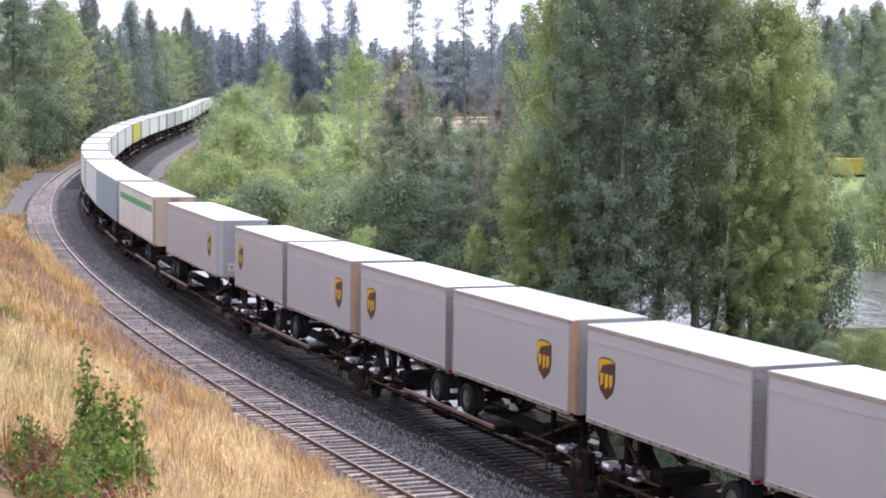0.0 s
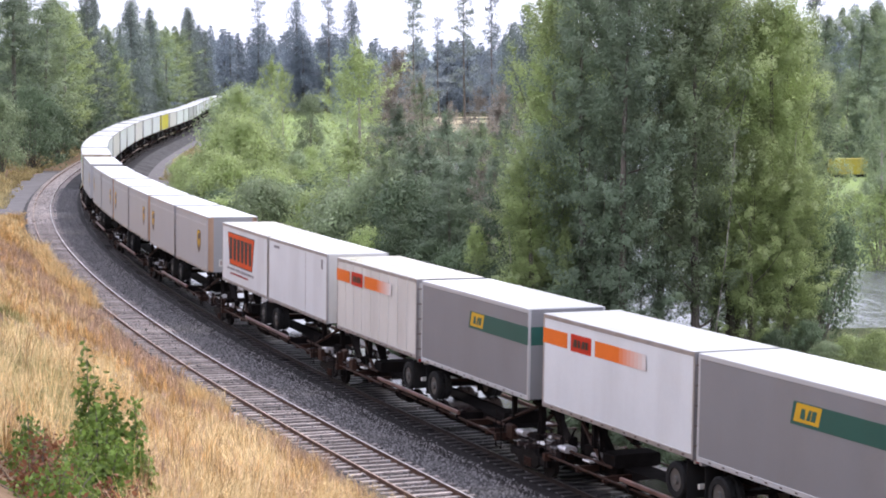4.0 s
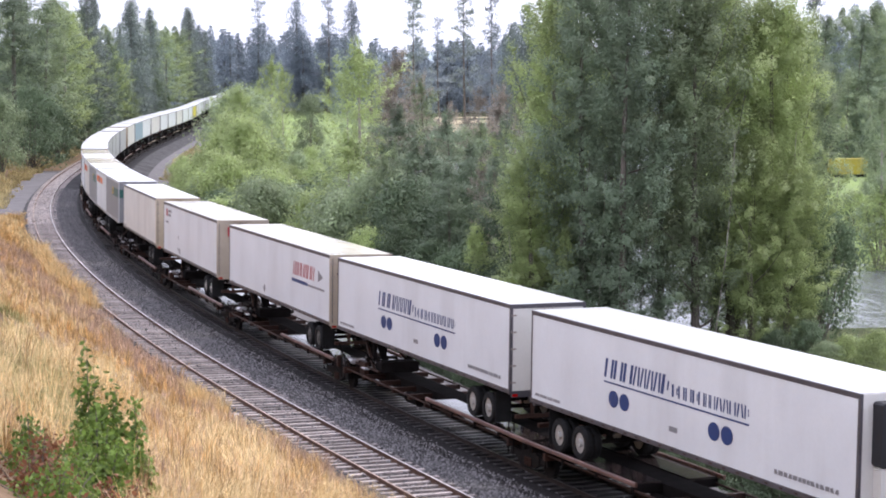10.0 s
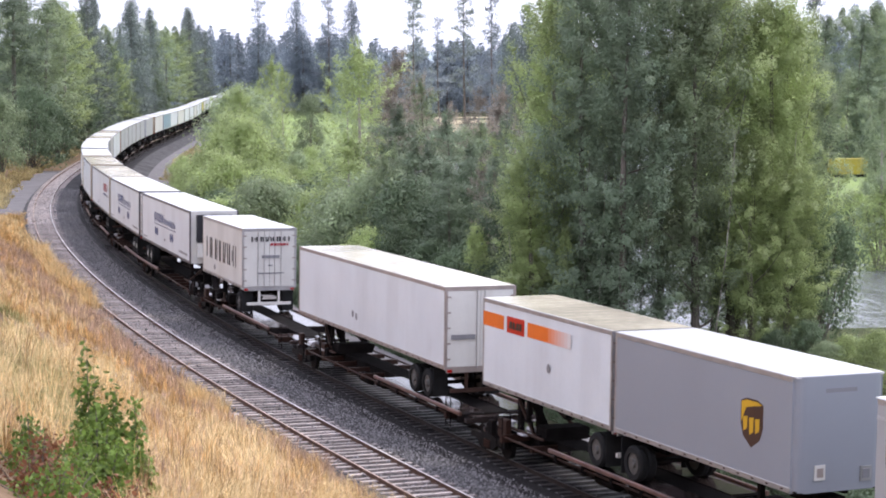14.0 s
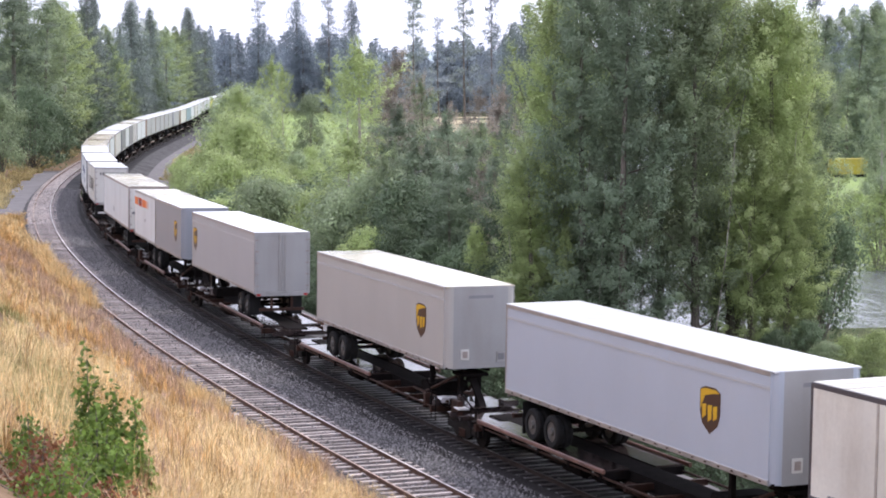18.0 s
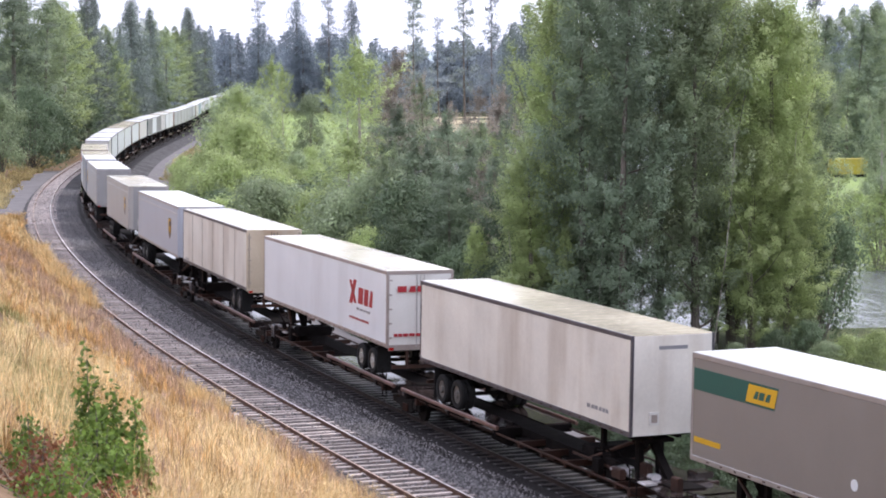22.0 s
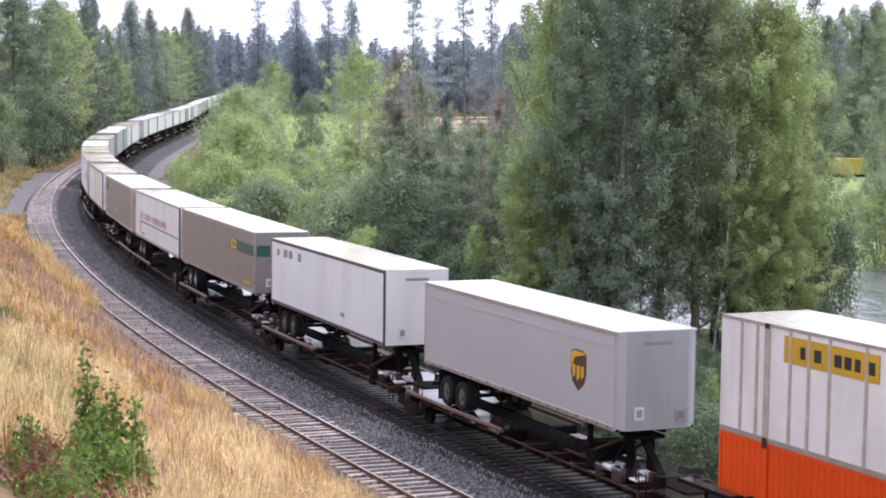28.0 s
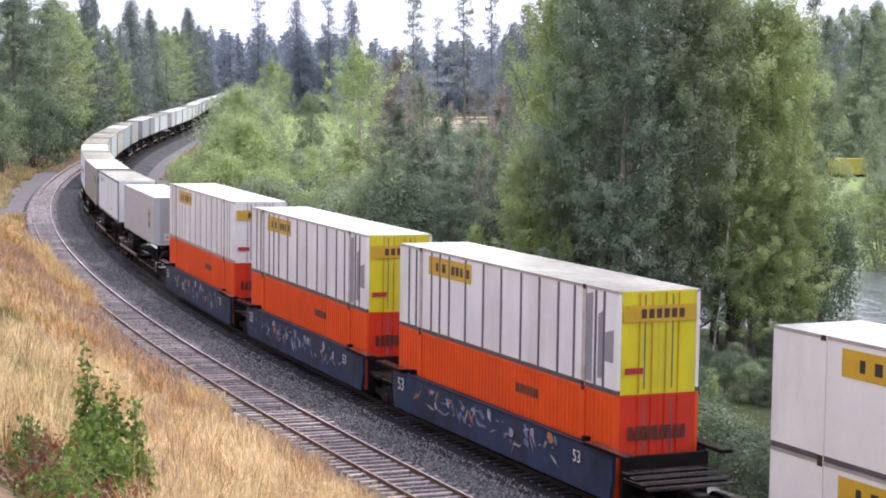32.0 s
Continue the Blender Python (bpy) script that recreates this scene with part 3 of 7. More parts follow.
def trailer(s_front, length, o, wall, label, rail="rail", roof="roof", marks=(), end_marks=(), ribs=0, rib_mat="post_pale", trim=False, nose="", door="", tan=False, top=TOP, rim="rim_dull", open_end=False, reefer=False, group="highway trailers on the train"):
    """A box trailer with its front (in the train's direction) at s_front. o = 1: doors at the trailing end, -1: nose there.
    marks: (material, points as share of length from the front and share of height)."""
    L = length
    h = L / 2
    root = tagged(new("semi_trailer"), label, "trailer", group)
    X = lambda a: o * a                      # a: towards the trailer's own nose
    w = M[wall]
    end = M["offwhite"] if wall == "white" else M["parcel_end"] if wall in ("parcel", "parcel_tan", "parcel_blue") else w
    # side walls, floor, roof
    nr = 0.14 if tan or nose == "round" else 0.02
    for sgn in (1, -1):
        part("side_wall", Geo().box(X(-h + 0.06), X(h - nr), sgn * HW, sgn * (HW - 0.05), FLOOR + 0.12, top - 0.1), w, root)
        part("bottom_rail", Geo().box(X(-h + 0.02), X(h - nr), sgn * (HW + 0.012), sgn * (HW - 0.07), FLOOR, FLOOR + 0.14, 0.01), M[rail], root)
        part("top_rail", Geo().box(X(-h + 0.02), X(h - nr), sgn * (HW + 0.012), sgn * (HW - 0.07), top - 0.14, top - 0.01, 0.01), M[rail], root)
        if trim:
            part("trim_strip", Geo().box(X(-h + 0.06), X(h - nr), sgn * (HW + 0.02), sgn * (HW - 0.005), top - 0.47, top - 0.42).box(X(-h + 0.06), X(h - nr), sgn * (HW + 0.012), sgn * (HW - 0.005), top - 0.40, top - 0.385), M["trim"], root, "thin pale ridge")
    part("floor", Geo().box(-h + 0.05, h - 0.05, -HW + 0.07, HW - 0.07, FLOOR - 0.02, FLOOR + 0.06).box(-h + 0.3, h - 0.3, -0.5, -0.38, FLOOR - 0.16, FLOOR - 0.02).box(-h + 0.3, h - 0.3, 0.38, 0.5, FLOOR - 0.16, FLOOR - 0.02), M["under"], root, "dark underside with two beams")
    rg = Geo().box(-h + 0.03, h - 0.03, -HW + 0.03, HW - 0.03, top - 0.05, top, 0.02)
    part("roof", rg, M[roof], root, "wet-looking pale roof sheet")
    if roof == "roof_old":
        bows = Geo()
        q = -h + 0.6
        while q < h - 0.4:
            bows.box(q, q + 0.05, -HW + 0.08, HW - 0.08, top - 0.01, top + 0.006)
            q += 0.61
        tagged(part("roof_bow", bows, M["roof_old"], root), kind="stuff")
    studs, q = Geo(), -h + 0.4
    while q < h - 0.5:
        studs.box(q, q + 0.11, HW + 0.012, HW + 0.02, FLOOR + 0.05, FLOOR + 0.085)
        q += 0.62
    tagged(part("rivet_row", studs, M["rust"], root), kind="stuff")
    # upright ribs or seams
    if ribs:
        rib = to_mesh("rib", Geo().box(-0.035, 0.035, 0, 0.022, FLOOR + 0.14, top - 0.14), M[rib_mat])
        for i in range(1, ribs):
            for sgn in (1, -1):
                ob = part("rib", rib, None, root)
                ob.location = (-h + L * i / ribs, sgn * HW - (0.022 if sgn < 0 else 0), 0)
    # nose
    nz = X(h)
    cornermat = M["tan"] if tan else (M[nose] if nose and nose != "round" else w)
    if nr > 0.1:
        for sgn in (1, -1):
            cg = Geo()
            ring = [(math.sin(a) * 0.30, math.cos(a) * 0.30) for a in (0, 0.26, 0.52, 0.79, 1.05, 1.31, 1.571)]
            v = []
            for z in (FLOOR + 0.02, top - 0.02):
                v += [(X(h - 0.30 + a), sgn * (HW - 0.30 + b), z) for a, b in ring] + [(X(h - 0.36), sgn * (HW - 0.36), z)]
            m_ = len(ring) + 1
            cg.add(v, [(i, (i + 1) % m_, (i + 1) % m_ + m_, i + m_) for i in range(m_)] + [tuple(range(m_)), tuple(range(2 * m_ - 1, m_ - 1, -1))])
            part("nose_corner", cg, cornermat, root, "rounded tan corner panel" if tan else "rounded corner panel")
        part("nose_wall", Geo().box(X(h - 0.06), nz, -HW + 0.3, HW - 0.3, FLOOR, top - 0.02), end, root)
    else:
        part("nose_wall", Geo().box(X(h - 0.06), nz, -HW + 0.02, HW - 0.02, FLOOR + 0.02, top - 0.03), end, root)
        for sgn in (1, -1):
            part("nose_post", Geo().box(X(h - 0.08), X(h + 0.008), sgn * (HW + 0.006), sgn * (HW - 0.07), FLOOR, top - 0.02, 0.015), M[nose or rail], root)
    if o < 0:
        part("number_plate_bar", Geo().endplate([(-0.45, top - 0.42), (0.45, top - 0.42), (0.45, top - 0.32), (-0.45, top - 0.32)], nz + X(0.001), X(0.004)), M["inkgrey"], root)
        for y0, y1, zb, mm in ((0.42, 0.72, 0.3, "rail_brown"), (-0.92, -0.6, 0.2, "inkgrey")):
            box_ = part("air_line_box", Geo().endplate([(y0, FLOOR + zb), (y1, FLOOR + zb), (y1, FLOOR + zb + 0.36), (y0, FLOOR + zb + 0.36)], nz + X(0.001), X(0.03)), M["offwhite" if zb > 0.25 else "rail"], root, "small framed connector box")
            part("socket", Geo().endplate([(y0 + 0.06, FLOOR + zb + 0.07), (y1 - 0.06, FLOOR + zb + 0.07), (y1 - 0.06, FLOOR + zb + 0.29), (y0 + 0.06, FLOOR + zb + 0.29)], nz + X(0.031), X(0.012)), M[mm], box_)
    if reefer:
        part("cooling_unit", Geo().box(nz, X(h + 0.35), -0.95, 0.95, FLOOR + 1.15, top - 0.2, 0.05), M["black"], root, "black cooling unit")
        part("cooling_cover", Geo().box(nz, X(h + 0.3), -0.9, 0.9, FLOOR + 0.35, FLOOR + 1.12, 0.05), M["offwhite"], root, "pale cover under the cooling unit")
    # doors
    dz = X(-h)
    dm = M[door] if door else end
    fr = Geo()
    for sgn in (1, -1):
        fr.box(dz, X(-h + 0.08), sgn * (HW + 0.006), sgn * (HW - 0.09), FLOOR - 0.02, top - 0.01)
    fr.box(dz, X(-h + 0.08), -HW + 0.09, HW - 0.09, top - 0.14, top - 0.01).box(dz, X(-h + 0.1), -HW + 0.09, HW - 0.09, FLOOR - 0.12, FLOOR + 0.08)
    part("door_frame", fr, M[rail] if not door else dm, root)
    for sgn in (1, -1):
        dd = part("door", Geo().box(X(-h + 0.012), X(-h + 0.06), sgn * 0.008, sgn * (HW - 0.095), FLOOR + 0.085, top - 0.145), dm, root)
        for yy in ((0.14,) if L > 10 else (0.25, 0.55)):
            part("lock_rod", Geo().cyl((X(-h - 0.02), sgn * yy, FLOOR + 0.02), (X(-h - 0.02), sgn * yy, top - 0.1), 0.017, 6), M["rust" if door else "rail"], dd)
        if door:
            part("door_seal", Geo().box(X(-h + 0.004), X(-h + 0.013), sgn * 0.008, sgn * 0.035, FLOOR + 0.09, top - 0.15).box(X(-h + 0.004), X(-h + 0.013), sgn * (HW - 0.125), sgn * (HW - 0.098), FLOOR + 0.09, top - 0.15), M["rail_dark"], dd, "dark rubber door seal")
        hg = Geo()
        for q in range(5):
            zq = FLOOR + 0.35 + q * (top - FLOOR - 0.7) / 4
            hg.box(X(-h - 0.018), X(-h + 0.012), sgn * (HW - 0.02), sgn * (HW - 0.2), zq - 0.025, zq + 0.025)
        tagged(part("hinge", hg, M["rail_brown"], dd), kind="stuff")
    # running gear
    pup = L < 10
    axles = (-h + 0.95,) if pup else (-h + 1.75, -h + 3.02)
    part("bogie_frame", Geo().box(X(axles[0] - 0.6), X(axles[-1] + 0.6), -0.55, -0.4, FLOOR - 0.42, FLOOR - 0.16).box(X(axles[0] - 0.6), X(axles[-1] + 0.6), 0.4, 0.55, FLOOR - 0.42, FLOOR - 0.16).box(X(axles[0] - 0.3), X(axles[0] - 0.2), -0.9, 0.9, FLOOR - 0.4, FLOOR - 0.2), M["under"], root)
    for a in axles:
        part("axle", Geo().cyl((X(a), -1.1, DECK + 0.5), (X(a), 1.1, DECK + 0.5), 0.07, 8), M["under"], root)
        for sgn in (1, -1):
            wheel(root, X(a), sgn * 1.24, DECK + 0.5, 0.5, 0.52, rim)
    bump = Geo().box(X(-h + 0.02), X(-h + 0.12), -1.05, 1.05, DECK + 0.42, DECK + 0.55).box(X(-h + 0.03), X(-h + 0.11), 0.42, 0.52, DECK + 0.42, FLOOR).box(X(-h + 0.03), X(-h + 0.11), -0.52, -0.42, DECK + 0.42, FLOOR)
    part("rear_bumper", bump, M["offwhite" if o > 0 and pup else "rust"], root)
    for sgn in (1, -1):
        part("tail_light", Geo().box(X(-h - 0.012), X(-h + 0.01), sgn * (HW - 0.1), sgn * (HW - 0.28), FLOOR - 0.1, FLOOR - 0.01), M["lamp_red"], root)
        part("mud_flap", Geo().box(X(axles[0] - 0.62), X(axles[0] - 0.60), sgn * 0.7, sgn * 1.24, DECK + 0.12, FLOOR - 0.1), M["tyre"], root)
    leg = h - 2.6 if not pup else h - 2.2
    for sgn in (1, -1):
        part("landing_leg", Geo().box(X(leg - 0.07), X(leg + 0.07), sgn * 0.62, sgn * 0.76, DECK + 0.35, FLOOR - 0.02).box(X(leg - 0.15), X(leg + 0.15), sgn * 0.56, sgn * 0.82, DECK + 0.33, DECK + 0.37), M["under"], root)
    # markings
    ht = top - FLOOR
    for i, (mm, pts) in enumerate(marks):
        rows_ = [Geo() for _ in pts] if len(pts) < 9 else [Geo()] * len(pts)
        for poly, gp in zip(pts, rows_):
            gp.plate([(h - u * L, FLOOR + v * ht) for u, v in poly], HW + (0.026 if ribs else 0.004) + 0.003 * i, 0.003)
        for gp in rows_[:1] if len(pts) >= 9 else rows_:
            part("lettering" if len(pts) >= 9 else "letter_block" if len(pts) > 2 else "marking", gp, M[mm], root)
    for i, (mm, pts) in enumerate(end_marks):
        rows_ = [Geo() for _ in pts] if len(pts) < 9 else [Geo()] * len(pts)
        for poly, gp in zip(pts, rows_):
            gp.endplate([((0.5 - u) * 2 * HW, FLOOR + v * ht) for u, v in poly], -h - (0.05 if o > 0 else 0.004) - 0.004 * i, -0.004)
        for gp in rows_[:1] if len(pts) >= 9 else rows_:
            part("lettering" if len(pts) >= 9 else "letter_block" if len(pts) > 2 else "end_marking", gp, M[mm], root)
    MOVERS.append((root, s_front - h, L))
    return root


def block_word(u0, u1, v0, v1, n, gap=0.18, lean=0.0, open_=0.0):
    """A row of n plain figures of uneven width where a word stands: solid blocks, or pairs of upright bars with a stroke of open_ times their height."""
    rr = random.Random(n * 100 + int(u0 * 1000))
    ws = [rr.uniform(0.7, 1.3) for _ in range(n)]
    k_ = (u1 - u0) / sum(ws)
    out, a = [], u0
    for w_ in ws:
        b_ = a + w_ * k_ * (1 - gap)
        slant = lambda v: lean * (v - v0) / (v1 - v0)
        quad = lambda p, q, lo, hi, cp=0.0: out.append([(p + slant(lo), lo), (q + slant(lo), lo), (q + slant(hi) + cp, hi), (p + slant(hi) + cp, hi)])
        if open_:
            st, hs, wd = min(0.36, open_ * 1.0) * (b_ - a), open_ * (v1 - v0), b_ - a
            form = rr.choice(("pair", "pair", "leaning", "single"))
            if form == "leaning":
                quad(a, a + st, v0, v1, 0.4 * wd - st)
                quad(b_ - st, b_, v0, v1, -0.4 * wd + st)
            elif form == "pair":
                quad(a, a + st, v0, v1)
                quad(b_ - st, b_, v0, v1)
            else:
                quad(a, a + 1.5 * st, v0, v1)
                quad(b_ - 0.8 * st, b_, v0 + hs, v1 - hs)
        else:
            cut = rr.choice((0, 0, 0.3, -0.3)) * (b_ - a)
            out.append([(a, v0), (b_, v0), (b_ + lean - max(cut, 0), v1), (a + lean - min(cut, 0), v1)])
        a += w_ * k_
    return out


def share(u0, u1, v0, v1):
    return [[(u0, v0), (u1, v0), (u1, v1), (u0, v1)]]


def emblem(u, v, L, ht=2.8, h=1.2):
    """The brown and yellow shield."""
    put = lambda pts: [(x / L + u, z / ht + v) for x, z in pts]
    low = []
    for a, c in ((-0.24, 0.0), (-0.02, -0.05), (0.19, 0.0)):
        low.append(put([((a - 0.07) * h, 0.10 * h), ((a + 0.09) * h, 0.13 * h), ((a + 0.08) * h, (-0.12 + c) * h), ((a - 0.05) * h, (-0.2 + c) * h)]))
    edge = put([(-0.38 * h, 0.40 * h), (-0.2 * h, 0.46 * h), (0.2 * h, 0.46 * h), (0.36 * h, 0.41 * h), (0.1 * h, 0.37 * h), (-0.2 * h, 0.30 * h), (-0.31 * h, 0.12 * h), (-0.37 * h, -0.02 * h)])
    return [("brown", [put(shield(0, 0, h))]), ("yellow", [edge] + low)]


def disc(u, v, ru, rv, n=18):
    return [(u + ru * math.cos(6.2832 * i / n), v + rv * math.sin(6.2832 * i / n)) for i in range(n)]


ORANGE_BAND = [("band", share(0.0, 0.18, 0.69, 0.85) + share(0.375, 0.54, 0.69, 0.85)), ("red_end", share(0.205, 0.35, 0.68, 0.86)), *[("band_fade_%d" % q, share(0.54 + 0.025 * q, 0.565 + 0.025 * q, 0.69, 0.85)) for q in range(7)], ("brown", block_word(0.225, 0.335, 0.73, 0.81, 4))]
GREEN_REAR = [("green", [[(0.47, 0.60), (0.995, 0.60), (0.995, 0.80), (0.485, 0.80)]]), ("yellow", [[(0.485, 0.63), (0.60, 0.63), (0.615, 0.79), (0.50, 0.79)]]), ("green", block_word(0.515, 0.59, 0.66, 0.75, 3, lean=0.008))]
GREEN_END = [("green", share(0.02, 0.98, 0.60, 0.80)), ("yellow", [[(0.32, 0.62), (0.62, 0.62), (0.72, 0.78), (0.42, 0.78)]] + share(0.3, 0.8, 0.42, 0.5))]
P28, P45, P48, P53 = 8.53, 13.72, 14.63, 16.15
PARCEL = "light grey parcel trailer with a brown-yellow shield"

trailer(250.3, P45, -1, "parcel", PARCEL + ", pale", trim=True, marks=emblem(0.86, 0.5, P45), nose="round")
trailer(233.0, P28, 1, "parcel", PARCEL, trim=True, marks=emblem(0.14, 0.5, P28), nose="round")
trailer(223.8, P28, -1, "parcel", PARCEL + ", tan", trim=True, marks=emblem(0.82, 0.5, P28), tan=True)
trailer(214.3, P28, 1, "parcel", PARCEL, trim=True, marks=emblem(0.15, 0.5, P28), nose="round")
trailer(205.2, P28, -1, "parcel", PARCEL + ", tan", trim=True, marks=emblem(0.80, 0.5, P28), tan=True)
trailer(195.8, P28, 1, "parcel", PARCEL, trim=True, marks=emblem(0.15, 0.5, P28), nose="round")
trailer(186.7, P28, -1, "parcel", PARCEL + ", tan", trim=True, marks=emblem(0.74, 0.5, P28), tan=True)
trailer(174.8, P28, 1, "white", "white short trailer with a bright orange sign panel", roof="roof_old", marks=[("black", [[(0.172, 0.325), (0.678, 0.325), (0.73, 0.875), (0.13, 0.875)]]), ("orange", [[(0.18, 0.34), (0.67, 0.34), (0.72, 0.86), (0.14, 0.86)]]), ("black", [[(a + 0.012, 0.42), (a + 0.066, 0.42), (a + 0.074, 0.79), (a + 0.004, 0.79)] for a in (0.165, 0.255, 0.34, 0.425, 0.51, 0.595)]), ("inkgrey", block_word(0.12, 0.72, 0.24, 0.28, 13)), ("red", block_word(0.2, 0.6, 0.17, 0.2, 12))])
trailer(166.1, P28, -1, "white", "plain white short trailer with grey rails", rail="rail", marks=[("inkgrey", share(0.10, 0.2, 0.86, 0.9)), ("rail", share(0.655, 0.66, 0.05, 0.95)), ("inkgrey", share(0.91, 0.935, 0.76, 0.9))])
trailer(156.3, P28, 1, "offwhite", "off-white ribbed short trailer with an orange band", roof="roof_old", marks=ORANGE_BAND, ribs=9, rib_mat="offwhite")
trailer(147.3, P28, -1, "grey", "grey short trailer with a dark green band", rail="trim", marks=GREEN_REAR, end_marks=GREEN_END)
trailer(137.8, P28, 1, "white", "white short trailer with a fading orange band", marks=ORANGE_BAND)
trailer(129.1, P28, -1, "grey", "grey short trailer with green band and yellow badge", rail="trim", marks=GREEN_REAR, end_marks=GREEN_END + [("offwhite", [disc(0.7, 0.17, 0.08, 0.075)])])
trailer(117.4, P48, 1, "offwhite", "weathered off-white trailer with dark door hinges", rail="rail_dark", door="stained_door", ribs=0, marks=[("inkgrey", block_word(0.04, 0.1, 0.06, 0.09, 5))])
trailer(100.0, P48, 1, "white", "white trailer with small red badge and rusty doors", rim="rim", rail="rail_dark", roof="roof_old", door="rusty_door", marks=[("red", share(0.055, 0.085, 0.74, 0.88)), ("inkgrey", block_word(0.095, 0.17, 0.82, 0.87, 8) + block_word(0.095, 0.155, 0.74, 0.79, 6) + block_word(0.05, 0.105, 0.60, 0.64, 6)), ("inkgrey", [disc(0.30, 0.16, 0.01, 0.05, 4), disc(0.335, 0.14, 0.014, 0.075, 4), disc(0.31, 0.40, 0.008, 0.04, 4)])], end_marks=[("red", share(0.2, 0.48, 0.72, 0.88)), ("offwhite", [[(0.25, 0.75), (0.34, 0.75), (0.45, 0.85), (0.27, 0.85)]])])
trailer(82.7, P53, 1, "white", "long white trailer with red lettering blocks, blue underline", rail="rail_dark", roof="roof_old", door="rusty_door", marks=[("red", block_word(0.675, 0.865, 0.55, 0.75, 7, gap=0.14, lean=0.008, open_=0.26)), ("blue", share(0.665, 0.81, 0.44, 0.49)), ("inkgrey", [disc(0.915, 0.64, 0.028, 0.10, 3), disc(0.395, 0.16, 0.012, 0.07, 4)] + share(0.815, 0.955, 0.445, 0.475) + block_word(0.02, 0.06, 0.04, 0.07, 5))], end_marks=[("black", block_word(0.1, 0.9, 0.72, 0.84, 3))])


def shipper(s, o, **kw):
    return trailer(s, P53, o, "white", "long white trailer with dark blue lettering and dots", rim="rim", rail="rail_dark", marks=[("blue", block_word(0.28, 0.495, 0.52, 0.71, 8, 0.1, lean=0.006, open_=0.26) + block_word(0.505, 0.73, 0.52, 0.64, 12, 0.12, open_=0.22) + share(0.28, 0.73, 0.465, 0.482)), ("blue", [disc(0.315, 0.32, 0.017, 0.085), disc(0.352, 0.32, 0.017, 0.085), disc(0.633, 0.32, 0.017, 0.085), disc(0.67, 0.32, 0.017, 0.085)]), ("inkgrey", block_word(0.02, 0.12, 0.09, 0.12, 10) + share(0.50, 0.525, 0.19, 0.24) + block_word(0.80, 0.96, 0.13, 0.17, 14))], **kw)


shipper(65.6, 1)
shipper(48.0, -1, reefer=True)
trailer(28.5, P28, 1, "offwhite", "off-white short trailer with big black lettering blocks", marks=[("black", block_word(0.10, 0.86, 0.30, 0.66, 7, 0.1, open_=0.24)), ("inkgrey", [disc(0.32, 0.16, 0.025, 0.06, 4)])], end_marks=[("black", block_word(0.16, 0.88, 0.78, 0.86, 7, 0.12, open_=0.26)), ("red", block_word(0.5, 0.85, 0.71, 0.75, 6)), ("inkgrey", share(0.35, 0.68, 0.50, 0.55) + share(0.47, 0.55, 0.37, 0.39) + share(0.28, 0.76, 0.24, 0.26))])
trailer(10.5, P53, 1, "white", "long plain white trailer with a brownish top rail", rail="rail_brown", roof="roof_old", marks=[("inkgrey", [disc(0.42, 0.28, 0.008, 0.05), disc(0.445, 0.26, 0.008, 0.05)])], end_marks=[("inkgrey", share(0.08, 0.42, 0.36, 0.42))])
trailer(-8.7, P28, 1, "white", "white short trailer with an orange band, stained", roof="roof_old", marks=ORANGE_BAND + [("inkgrey", [disc(0.55, 0.42, 0.012, 0.05)])])
trailer(-17.4, P28, -1, "parcel_slate", "blue-grey parcel trailer with brown and yellow shield", trim=False, marks=emblem(0.79, 0.5, P28), nose="round")
trailer(-28.8, P45, 1, "parcel", PARCEL + ", ribbed doors", trim=True, marks=emblem(0.07, 0.52, P45), nose="round")
trailer(-52.1, P45, -1, "parcel_tan", "warm grey parcel trailer with brown and yellow shield", trim=True, roof="roof_old", marks=emblem(0.84, 0.5, P45), nose="round")
trailer(-70.6, P48, -1, "parcel_blue", "pale blue-grey parcel trailer with yellow shield", trim=True, marks=emblem(0.81, 0.5, P48), nose="round")
trailer(-86.7, P48, 1, "cream", "stained cream trailer with upright panel seams", rail="rail_dark", roof="roof_old", door="stained_door", ribs=6, rib_mat="post_pale", marks=[("inkgrey", block_word(0.05, 0.11, 0.07, 0.1, 5))])
trailer(-104.4, P53, 1, "white", "long white trailer with red lettering blocks", rim="rim", rail="rail_brown", roof="roof_old", marks=[("red", [[(0.735, 0.42), (0.758, 0.42), (0.79, 0.76), (0.768, 0.76)], [(0.735, 0.74), (0.752, 0.74), (0.79, 0.44), (0.772, 0.44)]] + block_word(0.80, 0.905, 0.45, 0.67, 3, lean=0.004)), ("inkgrey", block_word(0.79, 0.89, 0.36, 0.39, 5)), ("red", block_word(0.74, 0.88, 0.22, 0.25, 14))], end_marks=[("red", block_word(0.15, 0.7, 0.72, 0.80, 4)), ("red", block_word(0.1, 0.6, 0.14, 0.18, 6))])
trailer(-123.8, P48 + 0.3, -1, "cream", "rust-stained cream trailer with a black top edge", rail="rail_dark", roof="roof_old", marks=[("inkgrey", block_word(0.83, 0.92, 0.16, 0.2, 6))])
